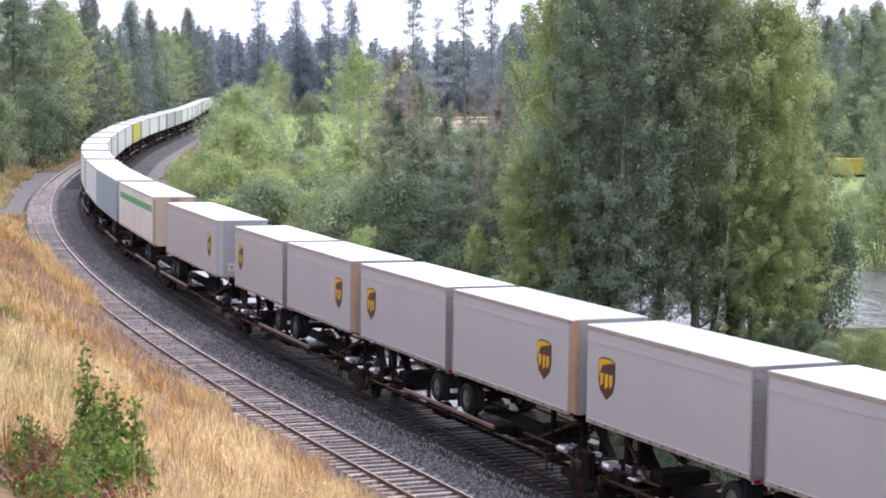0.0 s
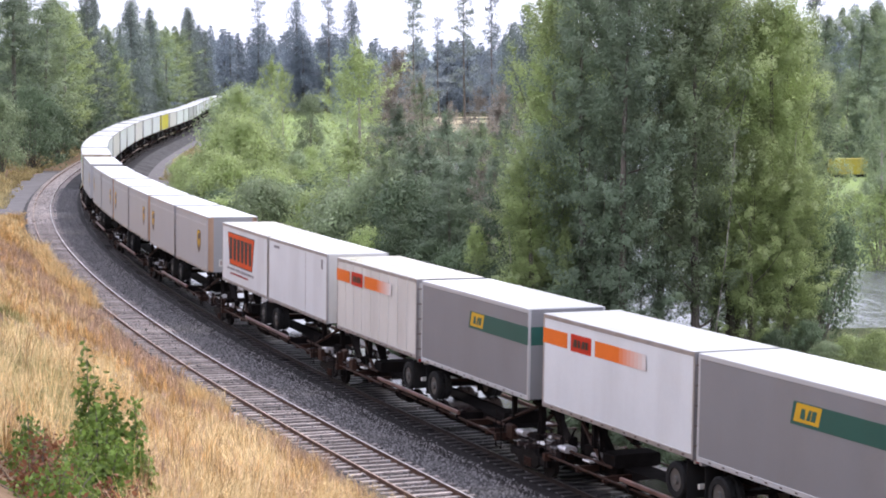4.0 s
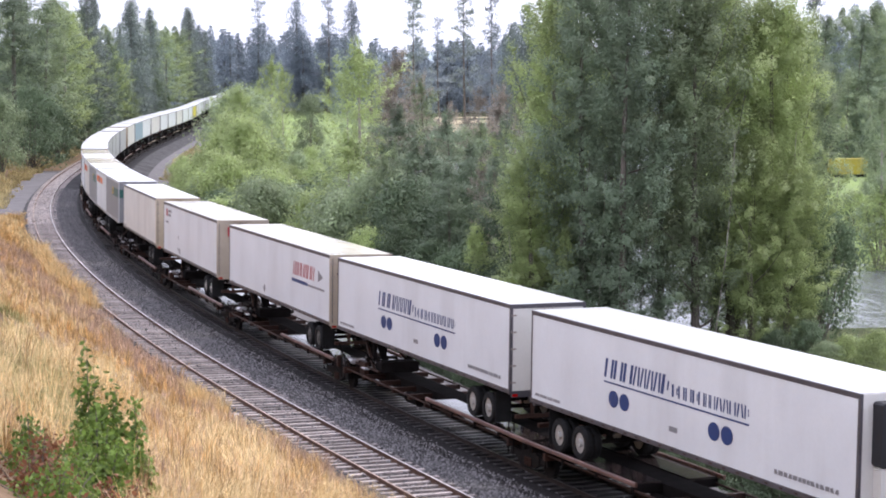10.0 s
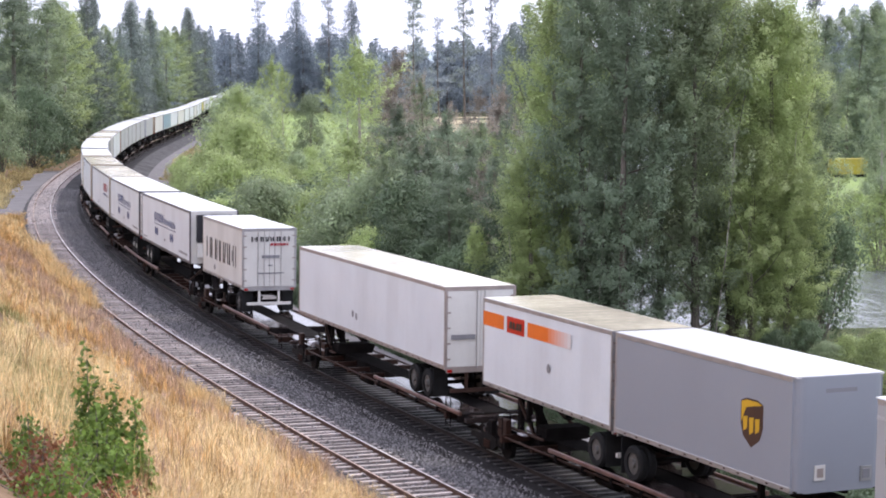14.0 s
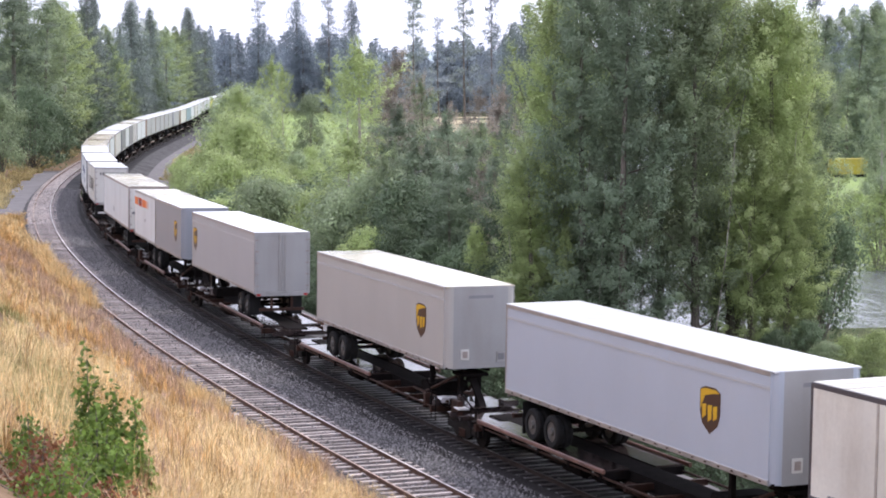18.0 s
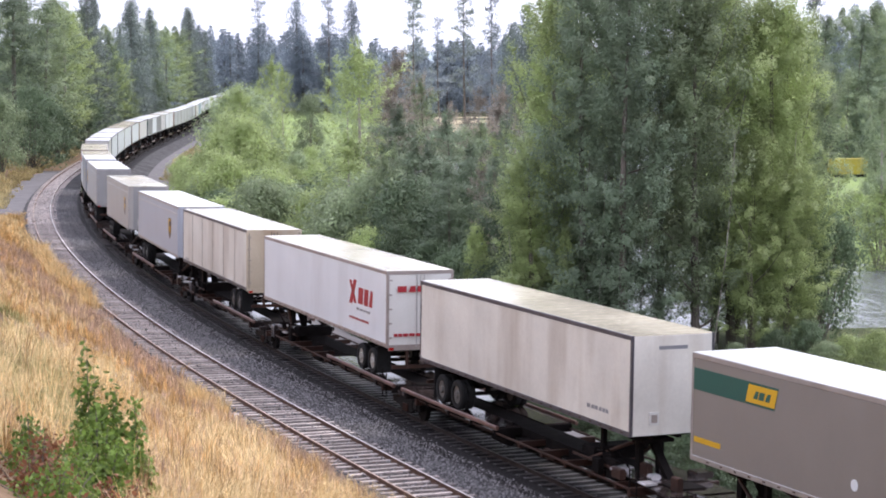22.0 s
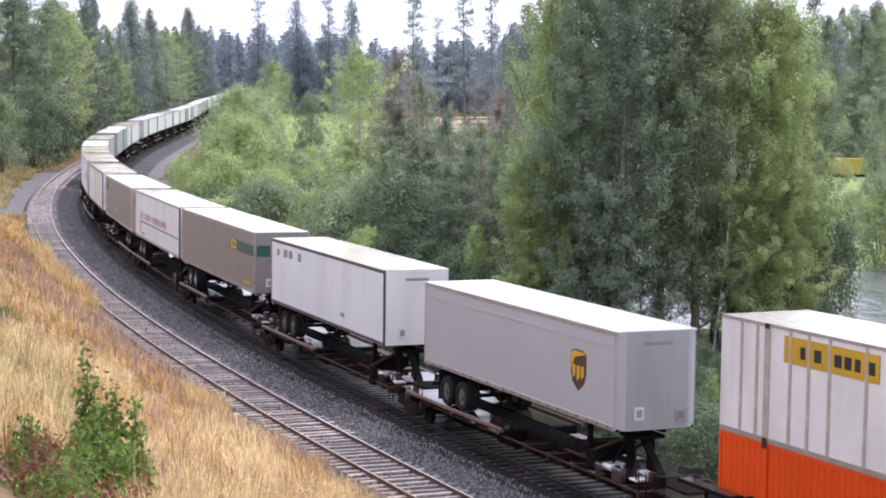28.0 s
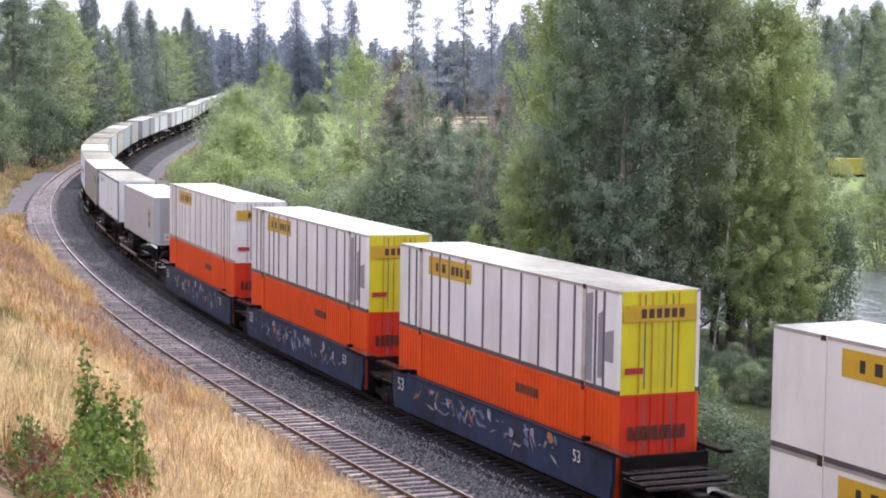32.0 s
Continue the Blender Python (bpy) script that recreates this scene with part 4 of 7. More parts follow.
trailer(-141.8, P53, 1, "taupe", "taupe grey trailer, green band and yellow badge", door="stained_door", rim="rim", marks=[("green", [[(0.005, 0.66), (0.225, 0.66), (0.235, 0.86), (0.005, 0.86)]]), ("yellow", [[(0.15, 0.68), (0.225, 0.68), (0.233, 0.84), (0.158, 0.84)], [(0.01, 0.18), (0.085, 0.18), (0.085, 0.23), (0.01, 0.23)]]), ("green", block_word(0.17, 0.215, 0.72, 0.79, 3, lean=0.004)), ("white", [disc(0.42, 0.25, 0.008, 0.05)])], end_marks=[("green", share(0.08, 0.92, 0.62, 0.84)), ("yellow", share(0.2, 0.85, 0.66, 0.8))])
trailer(-159.9, P53, -1, "white", "long white trailer with red lettering and blue line", rim="rim", nose="rail_dark", rail="rail", roof="roof_old", ribs=0, rib_mat="white", marks=[("red", block_word(0.115, 0.19, 0.43, 0.575, 2, lean=0.006, open_=0.22) + block_word(0.235, 0.38, 0.43, 0.575, 6, lean=0.006, open_=0.22) + block_word(0.415, 0.735, 0.43, 0.575, 11, lean=0.006, open_=0.22) + share(0.115, 0.13, 0.12, 0.40)), ("blue", share(0.14, 0.995, 0.355, 0.38)), ("red", block_word(0.14, 0.24, 0.10, 0.13, 8))])
trailer(-177.0, P53, -1, "taupe", "taupe grey trailer with green band, yellow badges", rim="rim", rail="rail_brown", marks=[("green", share(0.70, 0.998, 0.60, 0.78)), ("yellow", share(0.715, 0.785, 0.62, 0.77) + share(0.87, 0.96, 0.12, 0.16)), ("green", block_word(0.735, 0.775, 0.66, 0.73, 3))], end_marks=[("green", share(0.05, 0.95, 0.60, 0.78)), ("yellow", share(0.3, 0.75, 0.62, 0.76) + share(0.3, 0.75, 0.36, 0.42))])
trailer(-196.1, P48, -1, "white", "white trailer with small dark letter blocks", rail="rail_dark", roof="roof_old", marks=[("inkgrey", share(0.06, 0.085, 0.76, 0.86) + share(0.13, 0.165, 0.76, 0.88) + share(0.18, 0.215, 0.76, 0.88) + share(0.27, 0.30, 0.76, 0.88) + share(0.66, 0.69, 0.18, 0.24))])
trailer(-214.7, P45, -1, "parcel", "grey parcel trailer with shield, smooth nose wall", trim=True, marks=emblem(0.835, 0.5, P45), nose="round")
trailer(271.4, P53, 1, "offwhite", "white trailer with a green stripe, stained doors", door="stained_door", marks=[("stripe", share(0.05, 0.98, 0.66, 0.80))])
trailer(289.5, P53, 1, "teal", "slate blue trailer with a pale roof")
AHEAD = [("white", P53), ("offwhite", P53), ("white", P48), ("white", P53), ("offwhite", P48), ("white", P53), ("white", P48), ("lemon", P48), ("offwhite", P48), ("white", P53), ("white", P45), ("parcel", P53), ("parcel", P48), ("white", P53), ("white", P48), ("white", P53), ("offwhite", P45), ("white", P53), ("parcel", P48), ("white", P53), ("white", P53), ("offwhite", P48), ("white", P53)]
for i, (wl, ln) in enumerate(AHEAD):
    trailer(288.2 + 18.56 * (i + 1) - 0.5 * (18.56 - ln), ln, 1 if i % 3 else -1, wl, {"white": "plain white trailer near the train's head", "offwhite": "weathered off-white trailer near the train's head", "parcel": "light grey trailer near the train's head", "lemon": "yellow trailer near the train's head", "grey": "dark grey trailer near the train's head", "parcel_blue": "blue-grey trailer near the train's head"}[wl])


# ---- the train: cars ----
def bogie(root, x):
    t = part("truck", Geo().box(x - 0.22, x + 0.22, -0.95, 0.95, 0.42, 0.72, 0.05), M["truck"], root, "dark four-wheeled truck")
    for sgn in (1, -1):
        sf = Geo()
        y0, y1 = sgn * 0.93, sgn * 1.08
        pts = [(-1.25, 0.40), (-1.25, 0.62), (-0.55, 0.62), (-0.3, 0.80), (0.3, 0.80), (0.55, 0.62), (1.25, 0.62), (1.25, 0.40), (0.75, 0.40), (0.35, 0.20), (-0.35, 0.20), (-0.75, 0.40)]
        nn = len(pts)
        sf.add([(x + a, y0, b) for a, b in pts] + [(x + a, y1, b) for a, b in pts], [tuple(range(nn)), tuple(range(2 * nn - 1, nn - 1, -1))] + [(i, (i + 1) % nn, (i + 1) % nn + nn, i + nn) for i in range(nn)])
        part("side_frame", sf, M["truck"], t)
        spring = Geo()
        for q in (-0.15, 0, 0.15):
            spring.cyl((x + q, sgn * 1.1, 0.24), (x + q, sgn * 1.1, 0.5), 0.06, 8)
        part("spring_nest", spring, M["rust"], t)
    for a in (-0.89, 0.89):
        part("wheelset", Geo().cyl((x + a, -0.68, 0.42), (x + a, -0.82, 0.42), 0.42, 20).cyl((x + a, 0.68, 0.42), (x + a, 0.82, 0.42), 0.42, 20).cyl((x + a, -1.05, 0.42), (x + a, 1.05, 0.42), 0.08, 8), M["truck"], t)


def spine_car(s_mid, decks, hitches, span=18.56, bits=6):
    """An articulated spine platform: a centre beam, wheel decks where trailer wheels stand, hitches under noses."""
    root = tagged(new("spine_car"), "rusty skeletal railway car under a highway trailer", "railway car", "spine cars of the train")
    h = span / 2
    part("spine", Geo().box(-h + 0.9, h - 0.9, -0.42, 0.42, 0.62, 1.0, 0.03).box(-h + 0.7, h - 0.7, -0.45, 0.45, 0.98, 1.03), M["under"], root, "grimy centre beam")
    for e in (-1, 1):
        part("end_platform", Geo().box(e * (h - 0.15), e * (h - 1.75), -1.0, 1.0, 0.92, 0.99).box(e * (h - 0.15), e * (h - 0.28), -1.3, 1.3, 0.80, 0.95), M["deck"], root)
        part("end_sill", Geo().box(e * (h - 1.6), e * (h - 1.75), -1.42, 1.42, 0.72, 0.95), M["rust"], root)
        gr = Geo()
        for yy in (1.38,):
            gr.cyl((e * (h - 1.3), yy, 0.5), (e * (h - 1.3), yy, 1.5), 0.02, 6).cyl((e * (h - 1.7), yy, 0.5), (e * (h - 1.7), yy, 1.5), 0.02, 6)
            for q in range(4):
                gr.cyl((e * (h - 1.3), yy, 0.55 + 0.3 * q), (e * (h - 1.7), yy, 0.55 + 0.3 * q), 0.016, 6)
        part("ladder", gr, M["under"], root, "thin side ladder")
    for x0, x1 in decks:
        part("wheel_deck", Geo().box(x0, x1, -1.36, -0.44, 1.03, 1.075).box(x0, x1, 0.44, 1.36, 1.03, 1.075), M["deck"], root, "worn steel wheel deck")
        for sgn in (1, -1):
            part("side_curb", Geo().box(x0 - 0.3, x1 + 0.3, sgn * 1.36, sgn * 1.45, 1.02, 1.15, 0.02), M["curb"], root, "orange-brown rusty curb")
        nb = max(2, int((x1 - x0) / 1.6))
        for i in range(nb + 1):
            q = x0 + (x1 - x0) * i / nb
            part("cross_beam", Geo().box(q - 0.06, q + 0.06, -1.36, 1.36, 0.78, 1.02), M["under"], root)
    for x in hitches:
        part("hitch", Geo().box(x - 0.5, x + 0.35, -0.5, 0.5, 1.95, 2.06, 0.02).cyl((x, 0, 2.0), (x, 0, 2.12), 0.3, 12).box(x - 0.12, x + 0.1, -0.4, -0.25, 1.03, 1.97).box(x - 0.12, x + 0.1, 0.25, 0.4, 1.03, 1.97).add([(x - 1.3, -0.12, 1.03), (x - 1.1, -0.12, 1.03), (x - 0.1, -0.12, 1.95), (x - 0.25, -0.12, 1.95), (x - 1.3, 0.12, 1.03), (x - 1.1, 0.12, 1.03), (x - 0.1, 0.12, 1.95), (x - 0.25, 0.12, 1.95)], [(0, 1, 2, 3), (7, 6, 5, 4), (0, 4, 5, 1), (1, 5, 6, 2), (2, 6, 7, 3), (3, 7, 4, 0)]), M["under"], root, "dark trailer hitch stand")
        part("hitch_base", Geo().box(x - 1.5, x + 0.5, -0.95, 0.95, 1.03, 1.06).box(x - 1.4, x - 0.9, -1.25, -0.7, 1.03, 1.22, 0.05), M["deck"], root, "worn hitch base plate")
        # Small added plates, coloured pale to paint the sky's glints on wet steel
        part("hitch_plate", Geo().box(x - 0.3, x + 0.15, 0.72, 1.15, 1.06, 1.24, 0.06), M["shiny"], root, "small pale plate painted as a sky glint")
        part("hitch_plate", Geo().box(x - 1.8, x - 1.4, 0.75, 1.15, 1.06, 1.12, 0.02).box(x + 0.5, x + 0.9, 0.2, 0.9, 1.06, 1.09, 0.02), M["shiny"], root, "wet steel plate with mirrored sky painted pale")
        part("hitch_plate", Geo().box(x - 1.2, x - 0.95, 0.3, 0.62, 1.06, 1.2, 0.05), M["shiny"], root, "small pale plate painted as a sky glint")
        rz = random.Random(int(x * 10) + int(s_mid))
        for q in range(bits):
            a, y_, w_ = x + rz.uniform(-2.4, 1.2), rz.uniform(0.3, 1.3), rz.uniform(0.08, 0.3)
            part("fitting", Geo().box(a - w_, a + w_, y_ - 0.09, y_ + 0.09, 0.7 + rz.uniform(0, 0.3), 1.1 + rz.uniform(0, 0.35), 0.03), M[rz.choice(("under", "rust", "under", "deck"))], root)
        for q in range(bits // 3):
            a = x + rz.uniform(-2.2, 0.8)
            part("rod", Geo().cyl((a, rz.uniform(0.2, 1.2), 0.75), (a + rz.uniform(-0.8, 0.8), rz.uniform(0.4, 1.3), 1.5 + rz.uniform(0, 0.4)), 0.03, 6), M["under"], root)
    for q in np.arange(-h + 2.6, h - 2.5, 1.55):
        if not any(x0 - 0.4 < q < x1 + 0.4 for x0, x1 in decks):
            part("outrigger", Geo().box(q - 0.07, q + 0.07, -1.32, 1.32, 0.74, 0.92), M["rust"], root)
    for sgn in (1, -1):
        part("side_pipe", Geo().cyl((-h + 1.7, sgn * 1.3, 0.88), (h - 1.7, sgn * 1.3, 0.88), 0.035, 6), M["rust"], root)
    part("air_reservoir", Geo().cyl((1.2, 0.78, 0.62), (2.3, 0.78, 0.62), 0.2, 10), M["under"], root)
    part("brake_cylinder", Geo().cyl((-2.0, 0.72, 0.66), (-1.2, 0.72, 0.66), 0.16, 10).cyl((-1.2, 0.72, 0.66), (-0.3, 0.72, 0.66), 0.03, 6), M["rust"], root)
    for x in hitches:
        e = 1 if x > 0 else -1
        for sgn in (1, -1):
            part("hitch_brace", Geo().cyl((x - e * 0.1, sgn * 0.45, 1.9), (x - e * 2.1, sgn * 0.85, 1.05), 0.06, 6), M["rust"], root)
        part("hitch_box", Geo().box(x - e * 2.6, x - e * 1.9, -0.75, 0.75, 1.03, 1.42, 0.06), M["under"], root, "grimy hitch machinery box")
        part("hitch_screw", Geo().cyl((x - e * 2.8, 0.95, 1.12), (x + e * 0.4, 0.95, 1.12), 0.045, 6), M["rust"], root)
    part("brake_rod", Geo().cyl((-h + 2.2, 0.62, 0.7), (h - 2.2, 0.62, 0.7), 0.03, 6).box(-0.4, 0.4, 0.55, 0.95, 0.55, 0.85, 0.04), M["under"], root)
    bogie(root, h)
    MOVERS.append((root, s_mid, span))
    return root


def deck_for(mid, front, length, o):
    """Wheel deck and hitch places, from the car's middle, for a trailer."""
    c = front - length / 2 - mid
    h = length / 2
    pup = length < 10
    near = -h + (0.95 if pup else 2.4)
    a = c + o * near
    return (a - (2.3 if pup else 3.9), a + (2.3 if pup else 3.9)), c + o * (h - 0.9)


PAIRS = {224.0: ((233.0, P28, 1), (223.8, P28, -1)), 205.5: ((214.3, P28, 1), (205.2, P28, -1)), 187.0: ((195.8, P28, 1), (186.7, P28, -1)), 166.9: ((174.8, P28, 1), (166.1, P28, -1)), 148.4: ((156.3, P28, 1), (147.3, P28, -1)), 129.8: ((137.8, P28, 1), (129.1, P28, -1)), -18.0: ((-8.7, P28, 1), (-17.4, P28, -1))}
SINGLE = [(242.7, 250.3, P45, -1), (111.0, 117.4, P48, 1), (92.6, 100.0, P48, 1), (74.6, 82.7, P53, 1), (56.9, 65.6, P53, 1), (39.2, 48.0, P53, -1), (20.8, 28.5, P28, 1), (1.6, 10.5, P53, 1), (-36.6, -28.8, P45, 1), (-57.3, -52.1, P45, -1), (-76.2, -70.6, P48, -1), (-94.6, -86.7, P48, 1), (-112.8, -104.4, P53, 1), (-131.3, -123.8, P48, -1), (-149.8, -141.8, P53, 1), (-168.0, -159.9, P53, -1), (-185.8, -177.0, P53, -1), (-204.0, -196.1, P48, -1), (-222.3, -214.7, P45, -1), (261.3, 271.4, P53, 1), (280.0, 289.5, P53, 1)]
for mid, pr in PAIRS.items():
    (d1, h1), (d2, h2) = deck_for(mid, *pr[0]), deck_for(mid, *pr[1])
    spine_car(mid, [(min(d1[0], d2[0]), max(d1[1], d2[1]))], [h1, h2])
for mid, fr_, ln, o in SINGLE:
    dk, hi_ = deck_for(mid, fr_, ln, o)
    if mid == 20.8:
        dk = (dk[0] - 3.4, dk[1])
    spine_car(mid, [(max(dk[0], -8.6), min(dk[1], 8.6))], [hi_])
for i, (wl, ln) in enumerate(AHEAD):
    fr_ = 288.2 + 18.56 * (i + 1) - 0.5 * (18.56 - ln)
    mid = fr_ - ln / 2 
    o = 1 if i % 3 else -1
    dk, hi_ = deck_for(mid, fr_, ln, o)
    spine_car(mid, [dk], [hi_], bits=0 if i > 3 else 6)


# ---- the train: stacked containers ----
POSTS = (0.055, 0.096, 0.18, 0.225, 0.274, 0.357, 0.444, 0.528, 0.617, 0.695, 0.774, 0.838, 0.919, 0.95)


def container(s_mid, z0, length, wall, label, door, posts=0, post_mat="post", sign=True, sign_end=False, marks=(), end_marks=(), ht=2.9, smooth=True, stains=()):
    root = tagged(new("intermodal_container"), label, "container", "stacked containers")
    h, z1 = length / 2, z0 + ht
    inset = h - 12.19 / 2
    for sgn in (1, -1):
        if smooth:
            part("side_wall", Geo().box(-h + 0.05, h - 0.05, sgn * HW, sgn * (HW - 0.05), z0 + 0.12, z1 - 0.08), M[wall], root)
        else:
            cg, q = Geo(), -h + 0.1
            xs = []
            while q < h - 0.1:
                xs += [(q, 0.0), (q + 0.10, 0.0), (q + 0.135, 0.03), (q + 0.22, 0.03)]
                q += 0.255
            cg.v = [(min(a, h - 0.05), sgn * (HW - b), z) for a, b in xs for z in (z0 + 0.1, z1 - 0.08)]
            cg.f = [(2 * i, 2 * i + 2, 2 * i + 3, 2 * i + 1) for i in range(len(xs) - 1)]
            part("side_wall", cg, M[wall], root, "corrugated painted steel side")
        part("bottom_rail", Geo().box(-h, h, sgn * (HW + 0.006), sgn * (HW - 0.08), z0, z0 + 0.13), M["rail_dark" if post_mat == "post" else "rail_brown"] if smooth else M[wall], root)
        part("top_rail", Geo().box(-h, h, sgn * (HW + 0.008), sgn * (HW - 0.08), z1 - 0.09, z1 - 0.005), M["rail"] if smooth else M[wall], root)
        for e in (-1, 1):
            part("corner_post", Geo().box(e * h, e * (h - 0.1), sgn * (HW + 0.006), sgn * (HW - 0.1), z0 + 0.13, z1 - 0.09), M[wall], root)
            part("lift_post", Geo().box(e * (h - inset - 0.11), e * (h - inset + 0.11), sgn * (HW + 0.03), sgn * (HW - 0.04), z0, z1), M[wall] if not smooth or posts < 8 else M["post_pale"], root)
            for zz in (z0, z1 - 0.13):
                part("corner_casting", Geo().box(e * (h - inset - 0.1), e * (h - inset + 0.1), sgn * (HW + 0.036), sgn * (HW - 0.12), zz, zz + 0.13), M["rust"], root)
        if posts:
            pm = to_mesh("post", Geo().box(-0.05, 0.05, 0, 0.024, z0 + 0.13, z1 - 0.09), M[post_mat])
            for u in POSTS:
                xx = h - u * length
                ob = part("post", pm, None, root)
                ob.location = (xx, sgn * HW - (0.024 if sgn < 0 else 0), 0)
    part("roof", Geo().box(-h + 0.02, h - 0.02, -HW + 0.02, HW - 0.02, z1 - 0.05, z1, 0.01), M["roof_box" if smooth else wall], root)
    part("floor", Geo().box(-h + 0.02, h - 0.02, -HW + 0.08, HW - 0.08, z0 + 0.02, z0 + 0.12), M["under"], root)
    part("front_wall", Geo().box(h - 0.06, h - 0.01, -HW + 0.1, HW - 0.1, z0 + 0.1, z1 - 0.06), M[wall], root)
    part("door_frame", Geo().box(-h, -h + 0.08, -HW + 0.1, HW - 0.1, z1 - 0.1, z1 - 0.02).box(-h, -h + 0.08, -HW + 0.1, HW - 0.1, z0, z0 + 0.12).box(-h + 0.02, -h + 0.07, -0.006, 0.006, z0 + 0.11, z1 - 0.09), M[door], root)
    for sgn in (1, -1):
        dd = part("door", Geo().box(-h + 0.012, -h + 0.06, sgn * 0.008, sgn * (HW - 0.1), z0 + 0.12, z1 - 0.1), M[door], root)
        for yy in (0.22, 0.62):
            part("lock_rod", Geo().cyl((-h - 0.02, sgn * yy, z0 + 0.03), (-h - 0.02, sgn * yy, z1 - 0.06), 0.022, 6), M["sign" if door == "lemon" else "rail_brown"] if smooth else M["red_end"], dd)
        part("door_panel_seam", Geo().box(-h + 0.002, -h + 0.012, sgn * 0.42, sgn * 0.46, z0 + 0.14, z1 - 0.12), M["post"], dd)
    if sign:
        for sgn in (1, -1):
            part("sign", Geo().plate([(h - 0.165 * length, z0 + 0.71 * ht), (h - 0.385 * length, z0 + 0.71 * ht), (h - 0.385 * length, z0 + 0.93 * ht), (h - 0.165 * length, z0 + 0.93 * ht)], sgn * (HW + 0.016), sgn * 0.004), M["sign"], root, "yellow sign panel")
            for i, (a, b) in enumerate(((0.205, 0.217), (0.238, 0.255), (0.285, 0.302), (0.308, 0.324), (0.331, 0.344), (0.362, 0.376))):
                gp = Geo().plate([(h - a * length, z0 + 0.765 * ht), (h - b * length, z0 + 0.765 * ht), (h - b * length, z0 + 0.865 * ht), (h - a * length, z0 + 0.865 * ht)], sgn * (HW + 0.021), sgn * 0.003)
                part("letter_block", gp, M["black"], root)
    if sign_end:
        part("end_sign", Geo().endplate([(-1.15, z0 + 0.70 * ht), (1.15, z0 + 0.70 * ht), (1.15, z0 + 0.86 * ht), (-1.15, z0 + 0.86 * ht)], -h - 0.048, -0.004), M["sign"], root)
        for i in range(6):
            a = 0.6 - i * 0.24
            gp = Geo().endplate([(a, z0 + 0.735 * ht), (a - 0.17, z0 + 0.735 * ht), (a - 0.17, z0 + 0.825 * ht), (a, z0 + 0.825 * ht)], -h - 0.054, -0.004)
            part("letter_block", gp, M["brown"], root)
    for u0, u1, v0, v1 in stains:
        part("stained_panel", Geo().plate([(h - u0 * length, z0 + v0 * ht), (h - u1 * length, z0 + v0 * ht), (h - u1 * length, z0 + v1 * ht), (h - u0 * length, z0 + (v1 - 0.04) * ht)], HW + 0.004, 0.004), M["inkgrey"], root, "dark grey grimy panel")
    for i, (mm, pts) in enumerate(marks):
        for poly in pts:
            part("letter_block", Geo().plate([(h - u * length, z0 + v * ht) for u, v in poly], HW + 0.012, 0.004), M[mm], root)
    for i, (mm, pts) in enumerate(end_marks):
        for poly in pts:
            part("letter_block", Geo().endplate([((0.5 - u) * 2 * HW, z0 + v * ht) for u, v in poly], -h - 0.05, -0.004), M[mm], root)
    MOVERS.append((root, s_mid, 18.0))
    return root


